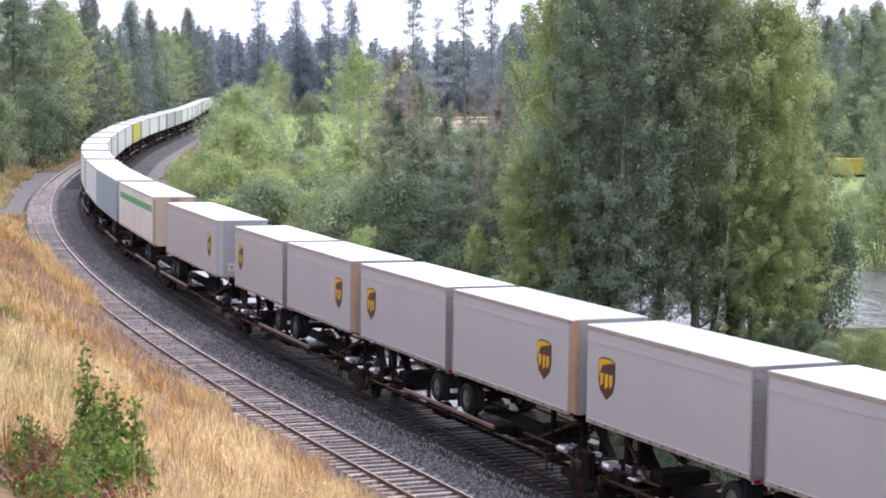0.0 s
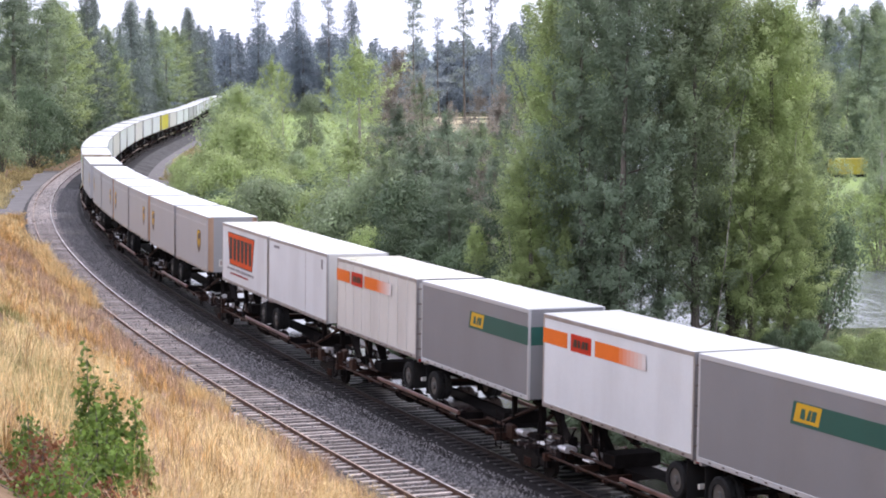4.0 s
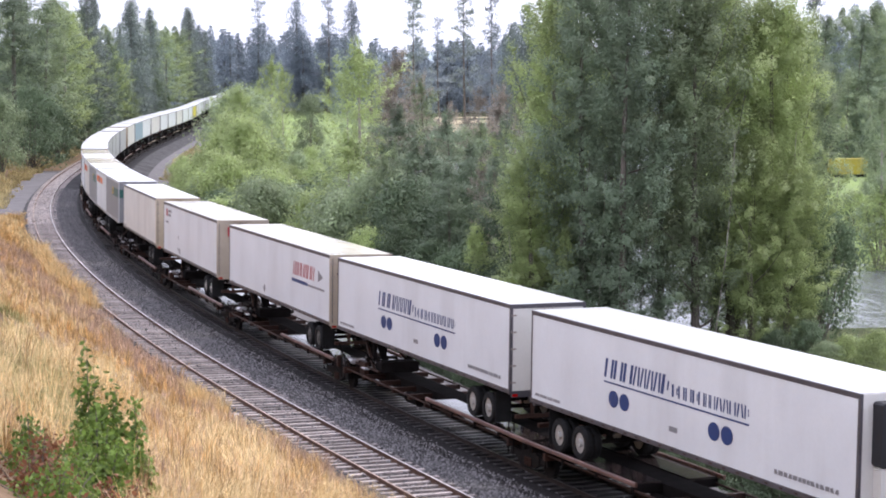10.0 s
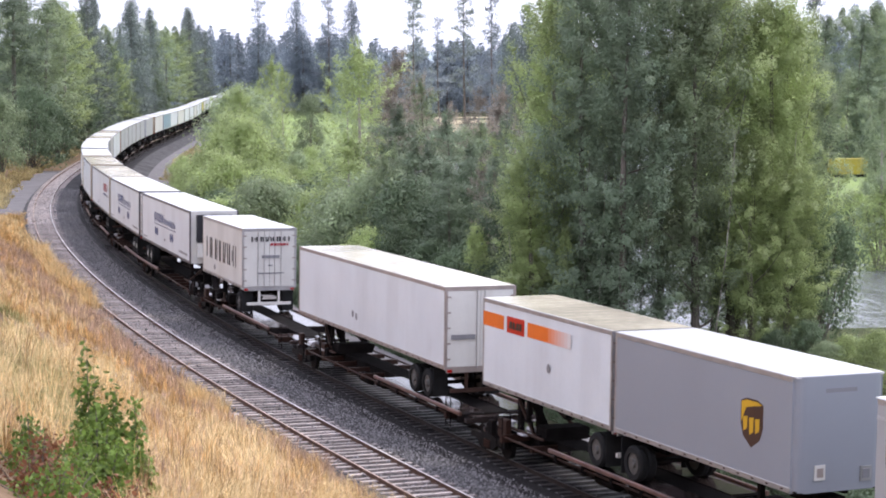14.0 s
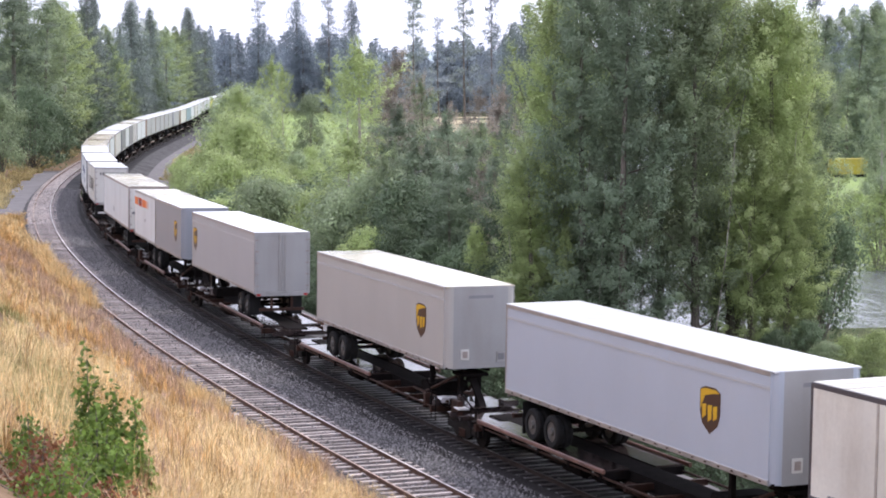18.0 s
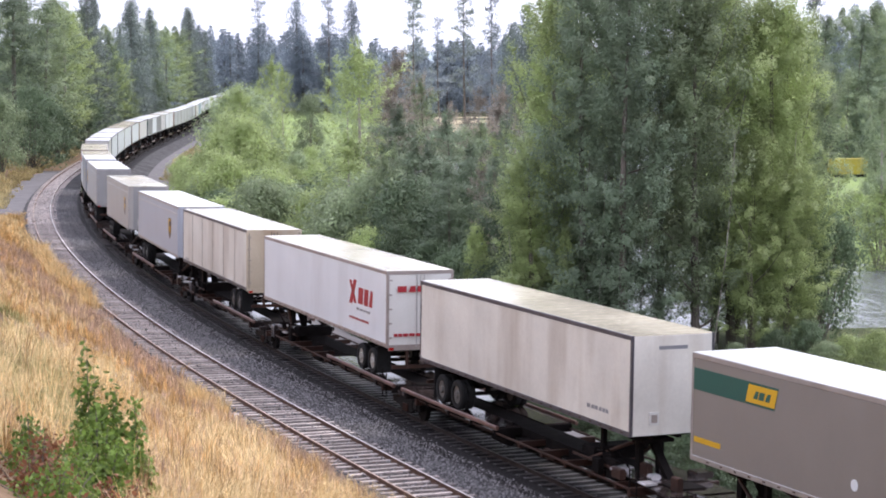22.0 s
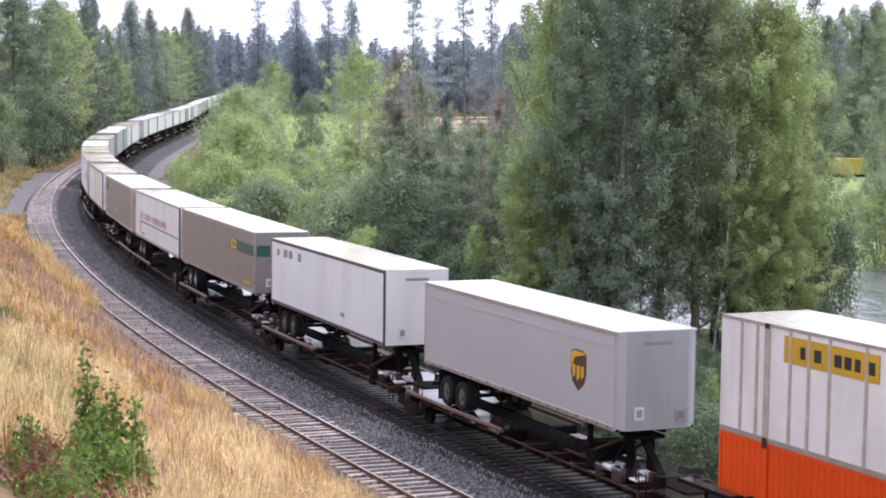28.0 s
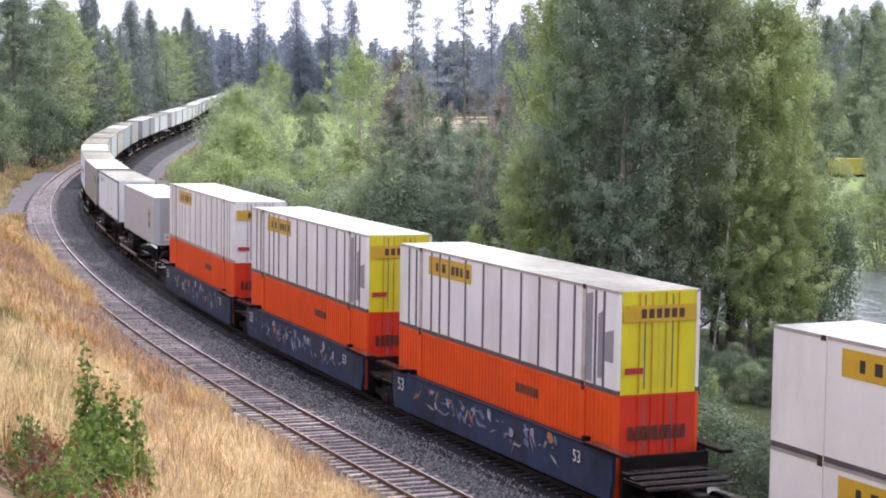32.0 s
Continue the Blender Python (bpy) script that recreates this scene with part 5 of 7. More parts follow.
def well_car(s_mid, seed, span=19.65, tail=False):
    root = tagged(new("well_car"), "dark blue well car with weathered spray paint", "railway car", "well cars of the train")
    h, b = span / 2, 8.35
    for sgn in (1, -1):
        pts = [(-h + 1.6, 1.0), (-h + 1.6, 1.70), (h - 1.6, 1.70), (h - 1.6, 1.0), (b - 0.3, 0.38), (-b + 0.3, 0.38)]
        sg_ = Geo()
        nn = len(pts)
        sg_.add([(a, sgn * 1.36, z) for a, z in pts] + [(a, sgn * 1.48, z) for a, z in pts], [tuple(range(nn)), tuple(range(2 * nn - 1, nn - 1, -1))] + [(i, (i + 1) % nn, (i + 1) % nn + nn, i + nn) for i in range(nn)])
        part("side_sill", sg_, M["well"], root, "dark blue side wall of the well")
        part("top_chord", Geo().box(-h + 1.6, h - 1.6, sgn * 1.32, sgn * 1.52, 1.68, 1.76, 0.02), M["well_dark"], root)
        for e in (-1, 1):
            part("guide", Geo().box(e * 6.4, e * 6.6, sgn * 1.30, sgn * 1.50, 1.76, 1.92, 0.02), M["under"], root)
            part("walkway", Geo().box(e * 6.9, e * (h - 0.5), sgn * 1.32, sgn * 1.72, 1.77, 1.86, 0.01), M["under"], root, "dark walkway ledge")
            part("ledge_top", Geo().box(e * 6.95, e * (h - 0.55), sgn * 1.36, sgn * 1.69, 1.86, 1.875), M["deck"], root)
        if sgn > 0:
            for x_, body_, size_ in ((7.3, "53", 0.62), (-6.2, "53", 0.5)):
                tx = bpy.data.curves.new("number", "FONT")
                tx.body, tx.size, tx.extrude, tx.align_x, tx.align_y = body_, size_, 0.002, "CENTER", "CENTER"
                tx.materials.append(M["offwhite"])
                tob = new("number", tx)
                tob.parent = root
                tob.matrix_basis = Matrix.Translation((x_, 1.535, 1.28)) @ Matrix.Rotation(math.pi, 4, "Z") @ Matrix.Rotation(math.pi / 2, 4, "X")
                tagged(tob, "pale painted number")
        rr = random.Random(seed + sgn)
        for mm, cnt in () if sgn < 0 else (("graffiti_d", 26), ("graffiti_a", 34), ("graffiti_b", 9), ("graffiti_c", 3)):
            for i in range(cnt):
                gp = Geo()
                a, z, w_, h_ = rr.gauss(rr.choice((-3.2, 1.2, 3.8)), 1.2), rr.uniform(0.8, 1.5), rr.uniform(0.05, 0.3), rr.uniform(0.03, 0.2)
                k_, tilt = 9, rr.uniform(-1.2, 1.2)
                if i % 3:
                    h_ = rr.uniform(0.015, 0.05)
                    w_ = min(w_ * 1.4, 0.3 if abs(tilt) > 0.5 else 0.5)
                loop = [(w_ * math.cos(6.2832 * q / k_) * rr.uniform(0.6, 1.1), h_ * math.sin(6.2832 * q / k_) * rr.uniform(0.6, 1.1)) for q in range(k_)]
                gp.plate([(a + u * math.cos(tilt) - v * math.sin(tilt), z + u * math.sin(tilt) + v * math.cos(tilt)) for u, v in loop], sgn * (1.481 + 0.0015 * i), sgn * 0.002)
                part("spray_paint", gp, M[mm], root)
    part("well_floor", Geo().box(-b, b, -1.36, -0.9, 0.30, 0.42).box(-b, b, 0.9, 1.36, 0.30, 0.42).box(-1.0, 1.0, -0.9, 0.9, 0.30, 0.38), M["under"], root)
    for e in (-1, 1):
        part("end_deck", Geo().box(e * (b + 0.1), e * (h - 0.1), -1.3, 1.3, 1.02, 1.12).box(e * (b + 0.1), e * (b + 0.25), -1.36, 1.36, 0.4, 1.7), M["under"], root)
        part("end_walk", Geo().box(e * (h - 1.2), e * (h - 0.15), -1.35, 1.35, 1.12, 1.16), M["deck"], root)
    bogie(root, h)
    if tail:
        bogie(root, -h)
        for q in range(4):
            part("end_grating", Geo().box(-b - 0.35 - 0.42 * q, -b - 0.62 - 0.42 * q, -1.42, 1.42, 1.30 - 0.07 * q, 1.35 - 0.07 * q), M["deck"], root, "grey grating step")
        part("coupler", Geo().box(-h - 0.9, -h + 0.3, -0.18, 0.18, 0.7, 0.98, 0.04), M["truck"], root)
    MOVERS.append((root, s_mid, span))
    return root


ORANGE_MARK = [("brown", block_word(0.60, 0.70, 0.70, 0.80, 9, gap=0.3))]
ORANGE_END = [("brown", block_word(0.14, 0.86, 0.56, 0.70, 9, gap=0.3))]
for i, (mid, pst, pm, dr) in enumerate(((-241.7, 15, "post_pale", "offwhite"), (-261.35, 14, "post", "lemon"), (-280.95, 14, "post", "lemon"))):
    well_car(mid, 10 + i, tail=i == 2)
    container(mid, 0.42, P53, "orange", "orange corrugated container sunk in a well car", "red_end", sign=False, smooth=False, marks=ORANGE_MARK, end_marks=ORANGE_END)
    container(mid, 3.325, P53, "box_white", "white ribbed container with yellow sign, stacked on orange one", dr, posts=pst, post_mat=pm, sign_end=True, end_marks=[("red", share(0.08, 0.3, 0.2, 0.26))], stains=((0.872, 0.908, 0.06, 0.94), (0.928, 0.944, 0.12, 0.78), (0.955, 0.985, 0.3, 0.62)) if i else ())
well_car(-304.5, 20)
container(-304.5, 0.42, P53, "offwhite", "white container with yellow sign in a well car", "offwhite", posts=0)
container(-304.5, 3.325, P53, "offwhite", "white container with yellow sign stacked on another", "offwhite", posts=0)

# ---- other things on the far bank ----
yc = tagged(new("storage_container"), "yellow storage box standing on the far lawn", "container")
yz = float(land_z(np.array([58.6]), np.array([265.5]))[0])
yc.matrix_world = Matrix.Translation((58.6, 265.5, yz)) @ Matrix.Rotation(0.12, 4, "Z")
part("body", Geo().box(-2.6, 2.6, -1.2, 1.2, 0.55, 2.7, 0.04), M["yellow_old"], yc)
part("chassis", Geo().box(-2.5, 2.5, -0.9, 0.9, 0.0, 0.55), M["under"], yc)
part("roof", Geo().box(-2.65, 2.65, -1.25, 1.25, 2.7, 2.78, 0.02), M["yellow_old"], yc)


cabin = tagged(new("cabin"), "small pale cabin with an ochre roof", "house")
cz = float(land_z(np.array([-60.0]), np.array([760.0]))[0])
cabin.matrix_world = Matrix.Translation((-60.0, 760.0, cz)) @ Matrix.Rotation(-0.3, 4, "Z")
part("wall", Geo().box(-3.2, 3.2, -2.4, 2.4, -0.2, 2.7), M["plaster"], cabin)
part("roof", Geo().add([(-3.6, -2.9, 2.6), (3.6, -2.9, 2.6), (3.6, 0, 4.4), (-3.6, 0, 4.4), (3.6, 2.9, 2.6), (-3.6, 2.9, 2.6)], [(0, 1, 2, 3), (3, 2, 4, 5), (0, 3, 5), (1, 4, 2), (0, 5, 4, 1)]), M["tiles"], cabin)
for wx in (-1.7, 1.6):
    win = part("window", Geo().box(wx - 0.55, wx + 0.55, -2.43, -2.4, 1.0, 2.1), M["rail"], cabin)
    part("pane", Geo().box(wx - 0.48, wx + 0.48, -2.44, -2.43, 1.07, 2.03), M["glass"], win)
part("door", Geo().box(-0.4, 0.5, -2.44, -2.4, 0, 2.05), M["brown"], cabin)


# ---- plants ----
def leaf_quads(rng, pts, size, facing=None, loose=0.4):
    """Small diamond-shaped leaves at the points. They face roughly away from the middle of their tuft and up."""
    n = len(pts)
    nrm = rng.normal(size=(n, 3))
    nrm /= np.linalg.norm(nrm, axis=1)[:, None]
    if facing is not None:
        f = facing / (np.linalg.norm(facing, axis=1)[:, None] + 1e-6)
        nrm = f * 0.9 + np.array([0, 0, 0.35]) + nrm * loose
        nrm /= np.linalg.norm(nrm, axis=1)[:, None]
    d = rng.normal(size=(n, 3))
    d -= (d * nrm).sum(1)[:, None] * nrm
    d /= np.linalg.norm(d, axis=1)[:, None]
    e = np.cross(nrm, d)
    s = size * rng.uniform(0.6, 1.3, n)[:, None]
    return np.stack([pts - d * s, pts + e * s * 0.6, pts + d * s, pts - e * s * 0.6], 1)


def limb(g, p, q, r0, r1, bend, n=6, steps=4):
    p, q = Vector(p), Vector(q)
    a = p
    for i in range(1, steps + 1):
        t = i / steps
        b = p.lerp(q, t) + Vector(bend) * math.sin(math.pi * t)
        g.cyl(a, b, r0 + (r1 - r0) * (i - 1) / steps, n, r0 + (r1 - r0) * t)
        a = b


PROTO = {}


def broadleaf(key, seed, leaf, bark, boughs=48, leaves=15000, low=0.1, ratio=0.4, leaf_size=0.05, rise=(0.25, 0.8), loose=0.35, limbs=0, poles=0, open_crown=0.0, gap_low=0.0):
    """A tree ten metres tall: ascending boughs that carry sprays of leaves."""
    rng = np.random.default_rng(seed)
    rnd = random.Random(seed)
    root = new("tree")
    H, R = 10.0, 10.0 * ratio / 2
    top = (rnd.uniform(-0.3, 0.3), rnd.uniform(-0.3, 0.3), H * 0.94)
    tg = Geo()
    limb(tg, (0, 0, -0.3), top, 0.15, 0.02, (rnd.uniform(-0.2, 0.2), rnd.uniform(-0.2, 0.2), 0), 8, 7)
    part("trunk", tg, M[bark], root)
    cen, axis, wide = [], [], []
    for i in range(boughs):
        u = (i + rnd.random()) / boughs
        t = low * 0.6 + (0.86 - low * 0.6) * u
        base = Vector((top[0] * t, top[1] * t, H * t))
        a = 2.4 * i + rnd.uniform(-0.6, 0.6)
        env = (0.72 + 0.28 * math.sin(math.pi * min(1, 0.1 + 0.85 * u))) * (1 - 0.5 * u ** 4)
        ln = R * env * rnd.uniform(0.62, 1.18)
        up = rnd.uniform(*rise) * (0.6 + 0.9 * u)
        d = Vector((math.cos(a), math.sin(a), up))
        tip = base + d * ln
        tip.z = min(tip.z, H * 0.985 - 0.15 * rnd.random())
        if i % max(1, boughs // max(1, limbs)) == 0 and limbs:
            lg = Geo()
            limb(lg, base, tip, 0.035 * (1.2 - u), 0.006, (0, 0, -0.08 * ln), 5, 3)
            part("limb", lg, M[bark], root)
        axis_d = (tip - base).normalized()
        for q in range(5):
            f = 0.25 + 0.79 * (q + rnd.random()) / 5
            if rnd.random() < max(open_crown, gap_low if u < 0.2 else 0):
                continue
            c = base.lerp(tip, f) + Vector((rnd.gauss(0, 1), rnd.gauss(0, 1), rnd.gauss(0, 0.7))) * (0.16 * ln + 0.05)
            if c.z < 0.2:
                continue
            cen.append(tuple(c))
            axis.append(tuple((axis_d + Vector((rnd.gauss(0, 0.35), rnd.gauss(0, 0.35), rnd.gauss(0, 0.2)))).normalized()))
            wide.append(rnd.uniform(0.55, 1.2) * (1.15 - 0.4 * f))
    for i in range(16):
        cen.append((top[0] + rnd.gauss(0, 0.16), top[1] + rnd.gauss(0, 0.16), H * rnd.uniform(0.86, 0.98)))
        axis.append((0, 0, 1))
        wide.append(0.5)
    for i in range(poles):
        a, r0 = rnd.uniform(0, 6.28), R * rnd.uniform(0.5, 0.8)
        lg = Geo()
        limb(lg, (0.4 * r0 * math.cos(a), 0.4 * r0 * math.sin(a), 0), (r0 * math.cos(a), r0 * math.sin(a), rnd.uniform(4.5, 7.0)), 0.028, 0.010, (0.1 * math.cos(a), 0.1 * math.sin(a), 0), 6, 4)
        part("limb", lg, M["bark_pale"], root, "pale slender stem")
    cen, axis, wide = np.array(cen), np.array(axis), np.array(wide)
    per = max(1, leaves // len(cen))
    k_ = (R / 2) ** 0.5
    along = rng.normal(size=(len(cen), per, 1)) * 0.30 * k_ * wide[:, None, None]
    off = rng.normal(size=(len(cen), per, 3)) * np.array([0.17, 0.17, 0.12]) * k_ * wide[:, None, None]
    off = (off + along * axis[:, None, :]).reshape(-1, 3)
    pts = np.repeat(cen, per, axis=0) + off
    ok = (pts[:, 2] > 0.15) & (pts[:, 2] < H * 1.02)
    part("crown", quads_mesh("crown", leaf_quads(rng, pts[ok], leaf_size, off[ok] / 0.3 + pts[ok] * np.array([0.35, 0.35, 0.0]) / R + np.array([0, 0, 0.5]), loose), M[leaf]), None, root)
    PROTO[key] = root
    return root


def conifer(key, seed, leaf, bark="bark", whorls=30, per=22, ratio=0.26, bare=0.08, droop=0.35, gaps=0.1, leaf_size=0.13, power=0.85):
    rng = np.random.default_rng(seed)
    rnd = random.Random(seed)
    root = new("conifer")
    H, R = 10.0, 10.0 * ratio / 2
    tg = Geo()
    limb(tg, (0, 0, -0.3), (0, 0, H), 0.15, 0.012, (rnd.uniform(-0.1, 0.1), 0, 0), 7, 5)
    pts = []
    for i in range(whorls):
        t = bare + (1 - bare) * (i + 0.5) / whorls
        r = R * (1 - t) ** power * rnd.uniform(0.75, 1.15) + 0.08
        for j in range(7):
            if rnd.random() < gaps:
                continue
            a = 6.2832 * (j + rnd.random()) / 7
            rr = r * rnd.uniform(0.6, 1.1)
            z = H * t
            e = (rr * math.cos(a), rr * math.sin(a), z - droop * rr)
            m_ = max(4, int(per * rr / R))
            q = rng.uniform(0.12, 1, m_)[:, None]
            p_ = q * np.array(e) + (1 - q) * np.array((0, 0, z))
            pts.append(p_ + rng.normal(size=(m_, 3)) * np.array([0.10, 0.10, 0.09]) * (0.7 + R * 0.3))
    part("trunk", tg, M[bark], root)
    part("crown", quads_mesh("crown", leaf_quads(rng, np.concatenate(pts), leaf_size), M[leaf]), None, root)
    PROTO[key] = root
    return root


def pine(key, seed, leaf):
    """A tall bare trunk with loose clumps towards the top."""
    rng = np.random.default_rng(seed)
    rnd = random.Random(seed)
    root = new("conifer")
    tg = Geo()
    limb(tg, (0, 0, -0.3), (0.1, 0, 10), 0.11, 0.015, (0.1, 0, 0), 7, 5)
    pts = []
    for i in range(52):
        t = 0.28 + 0.70 * rnd.random()
        a, rr = rnd.uniform(0, 6.28), 1.5 * (1.06 - t) ** 0.5 * rnd.uniform(0.3, 1.1)
        c = np.array((rr * math.cos(a), rr * math.sin(a), 10 * t - 0.1 * rr))
        if i < 8:
            part("limb", Geo().cyl((0, 0, 10 * t), tuple(c), 0.03, 4, 0.008), M["bark"], root)
        pts.append(c + rng.normal(size=(80, 3)) * np.array([0.22, 0.22, 0.13]))
    part("trunk", tg, M["bark"], root)
    part("crown", quads_mesh("crown", leaf_quads(rng, np.concatenate(pts), 0.062), M[leaf]), None, root)
    PROTO[key] = root
    return root


def shrub(key, seed, leaf, clusters=70, per=55, leaf_size=0.17):
    """A round-topped bush, five metres tall and wide, with several stems."""
    rng = np.random.default_rng(seed)
    rnd = random.Random(seed)
    root = new("shrub")
    sg_ = Geo()
    cs = []
    for i in range(clusters):
        a, t = rng.uniform(0, 6.2832), rng.uniform() ** 0.8
        rr = 2.1 * math.sqrt(max(0.05, 1 - t ** 2.4)) * rng.uniform(0.2, 1.08) ** 0.5 * (1 + 0.2 * rng.normal())
        c = (rr * math.cos(a), rr * math.sin(a), 0.4 + 4.2 * t)
        cs.append(c)
        if i % 5 == 0:
            limb(sg_, (rnd.uniform(-0.3, 0.3), rnd.uniform(-0.3, 0.3), -0.3), c, 0.05, 0.01, (0, 0, 0.2), 5, 3)
    part("stem", sg_, M["bark"], root)
    off = rng.normal(size=(clusters * per, 3)) * np.array([0.36, 0.36, 0.28]) * np.repeat(rng.uniform(0.6, 1.25, clusters), per)[:, None]
    pts = np.repeat(np.array(cs), per, axis=0) + off
    ok = pts[:, 2] > 0.02
    part("leaves", quads_mesh("leaves", leaf_quads(rng, pts[ok], leaf_size, off[ok]), M[leaf]), None, root)
    PROTO[key] = root
    return root


broadleaf("B0", 1, "leaf", "bark", 46, 21000)
broadleaf("B1", 2, "leaf_dark", "bark", 46, 21000, rise=(0.1, 0.6))
broadleaf("B2", 3, "leaf_light", "bark_pale", 46, 21000, rise=(0.4, 1.0))
broadleaf("B3", 4, "leaf", "bark_pale", 40, 19000, low=0.16, rise=(0.3, 1.1), open_crown=0.2)
broadleaf("BD", 5, "leaf_dry", "bark_pale", 34, 7000, low=0.2, leaf_size=0.055, rise=(0.4, 1.3), limbs=8, open_crown=0.35)
broadleaf("K0", 16, "leaf", "bark", 84, 66000, low=0.14, ratio=0.3, leaf_size=0.034, rise=(0.5, 1.5), limbs=8, poles=1, open_crown=0.15, gap_low=0.25)
broadleaf("K1", 17, "leaf_dark", "bark", 84, 66000, low=0.14, ratio=0.3, leaf_size=0.034, rise=(0.3, 1.1), limbs=8, poles=1, open_crown=0.2, gap_low=0.25)
broadleaf("K2", 18, "leaf_light", "bark", 80, 66000, low=0.14, ratio=0.3, leaf_size=0.034, rise=(0.6, 1.7), limbs=6, poles=1, open_crown=0.12, gap_low=0.2)
broadleaf("BW", 31, "leaf", "bark_pale", 26, 6000, low=0.95, ratio=0.25, rise=(0.5, 1.2), open_crown=0.2)
conifer("C0", 6, "needle", whorls=34, per=165, ratio=0.36, leaf_size=0.056, power=0.46, droop=0.5)
conifer("C1", 7, "needle", gaps=0.15, whorls=30, per=165, ratio=0.36, leaf_size=0.056, power=0.42, droop=0.55)
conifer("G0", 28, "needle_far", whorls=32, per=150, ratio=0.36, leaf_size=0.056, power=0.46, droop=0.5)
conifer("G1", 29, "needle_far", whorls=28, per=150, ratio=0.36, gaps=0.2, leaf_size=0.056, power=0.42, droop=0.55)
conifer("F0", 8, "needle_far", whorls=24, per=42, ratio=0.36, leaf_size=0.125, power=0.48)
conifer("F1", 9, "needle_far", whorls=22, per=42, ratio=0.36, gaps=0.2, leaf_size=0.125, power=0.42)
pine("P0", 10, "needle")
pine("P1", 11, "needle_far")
shrub("S0", 12, "leaf", 95, 130, 0.068)
shrub("S1", 13, "leaf_light", 95, 130, 0.068)
shrub("S2", 14, "leaf_deep", 95, 130, 0.068)
shrub("S3", 15, "leaf_dry", 55, 60, 0.08)
BASE = {"B": (10.0, 0.40), "K": (10.0, 0.30), "C": (10.0, 0.36), "F": (10.0, 0.36), "G": (10.0, 0.36), "P": (10.0, 0.26), "S": (5.0, 0.9)}
WORDS = {"G0": ("tall spruce across the river, painted hazy blue-green", "tree"), "G1": ("tall ragged spruce across the river, painted hazy blue-green", "tree"), "B0": ("leafy green broadleaf tree beside the railway", "tree"), "K0": ("tall leafy green tree on the river bank", "tree"), "K1": ("tall dense dark green tree on the bank", "tree"), "K2": ("tall light green tree with airy crown", "tree"), "BW": ("slender birch with a bare white trunk", "tree"), "B1": ("dense dark green broadleaf tree", "tree"), "B2": ("light green broadleaf tree with pale trunk", "tree"), "B3": ("airy green birch tree with pale trunk", "tree"), "BD": ("thinning tree with brownish sparse leaves", "tree"), "C0": ("tall dark green spruce tree", "tree"), "C1": ("tall ragged dark conifer tree", "tree"), "F0": ("distant conifer tree painted hazy blue-green", "tree"), "F1": ("distant ragged conifer tree painted hazy blue-green", "tree"), "P0": ("tall pine with bare lower trunk", "tree"), "P1": ("tall distant pine with bare trunk", "tree"), "S0": ("rounded green bush beside the track", "bush"), "S1": ("bright light green leafy bush", "bush"), "S2": ("dense green leafy bush with shade painted in", "bush"), "S3": ("brownish half-bare thin bush", "bush")}
USED = set()
turn = random.Random(21)


def plant(key, x, y, top_z, ratio):
    g0 = float(land_z(np.array([x]), np.array([y]))[0])
    bh, br = BASE[key[0]]
    h = max(1.0, top_z - g0)
    sw = h * ratio / (bh * br)
    m = Matrix.Translation((x, y, g0 - 0.05)) @ Matrix.Rotation(turn.uniform(0, 6.28), 4, "Z") @ Matrix.Diagonal((sw, sw, h / bh, 1))
    src = PROTO[key]
    if key in USED:
        ob = copy_thing(src, m)
    else:
        USED.add(key)
        ob = src
        TODO.append((src, m))
    lab, cat = WORDS[key]
    return tagged(ob, lab, cat, cat + "s along the line")


TODO = []


def stand(text, kinds):
    """Rows of kind, x, y, height of the top, width to height."""
    for i, row in enumerate(text.strip().split("\n")):
        k_, x, y, z, w_ = row.split()
        ks = kinds[k_[0]] if len(k_) == 1 else [k_]
        plant(ks[i % len(ks)], float(x), float(y), float(z), float(w_))


stand("""
B -59.5 232.5 26.0 0.42
B -58.3 251.3 25.5 0.56
B -58.5 271.8 24.5 0.54
B -60.9 296.2 24.4 0.5
C -63.1 329.0 28.4 0.42
B -66.9 369.0 20.7 0.36
C -70.5 419.1 28.9 0.46
B -81.4 513.6 29.5 0.34
B -80.6 539.0 26.6 0.36
C -89.3 653.9 34.9 0.42
B -90.9 633.5 26.2 0.36
C -91.6 714.2 29.6 0.42
S -68.5 399.2 9.9 0.7
S -59.4 306.3 9.3 0.8
S -54.6 244.0 11.1 0.8
S -53.5 221.6 10.2 0.7
S -55.7 266.2 7.7 0.9
S -78.6 493.8 12.7 0.8
S -62.6 344.4 4.7 1.0
B -89.6 633.7 16.5 0.5
B -56.3 207.5 25.8 0.4
B -65.7 292.7 25.9 0.4
C -66.7 323.2 25.4 0.42
B -69.5 393.9 17.4 0.4
B -85.8 553.4 21.1 0.4
B -92.7 693.8 21.1 0.5
B -73.6 443.9 15.3 0.5
B -64.5 344.0 13.6 0.5
B -62.3 267.8 18.3 0.5
B -62.9 293.3 18.8 0.5
B -62.6 313.8 16.4 0.5
""", {"B": ["B0", "B1", "B0", "B2"], "C": ["C0", "C1"], "S": ["S0", "S2", "S2"]})
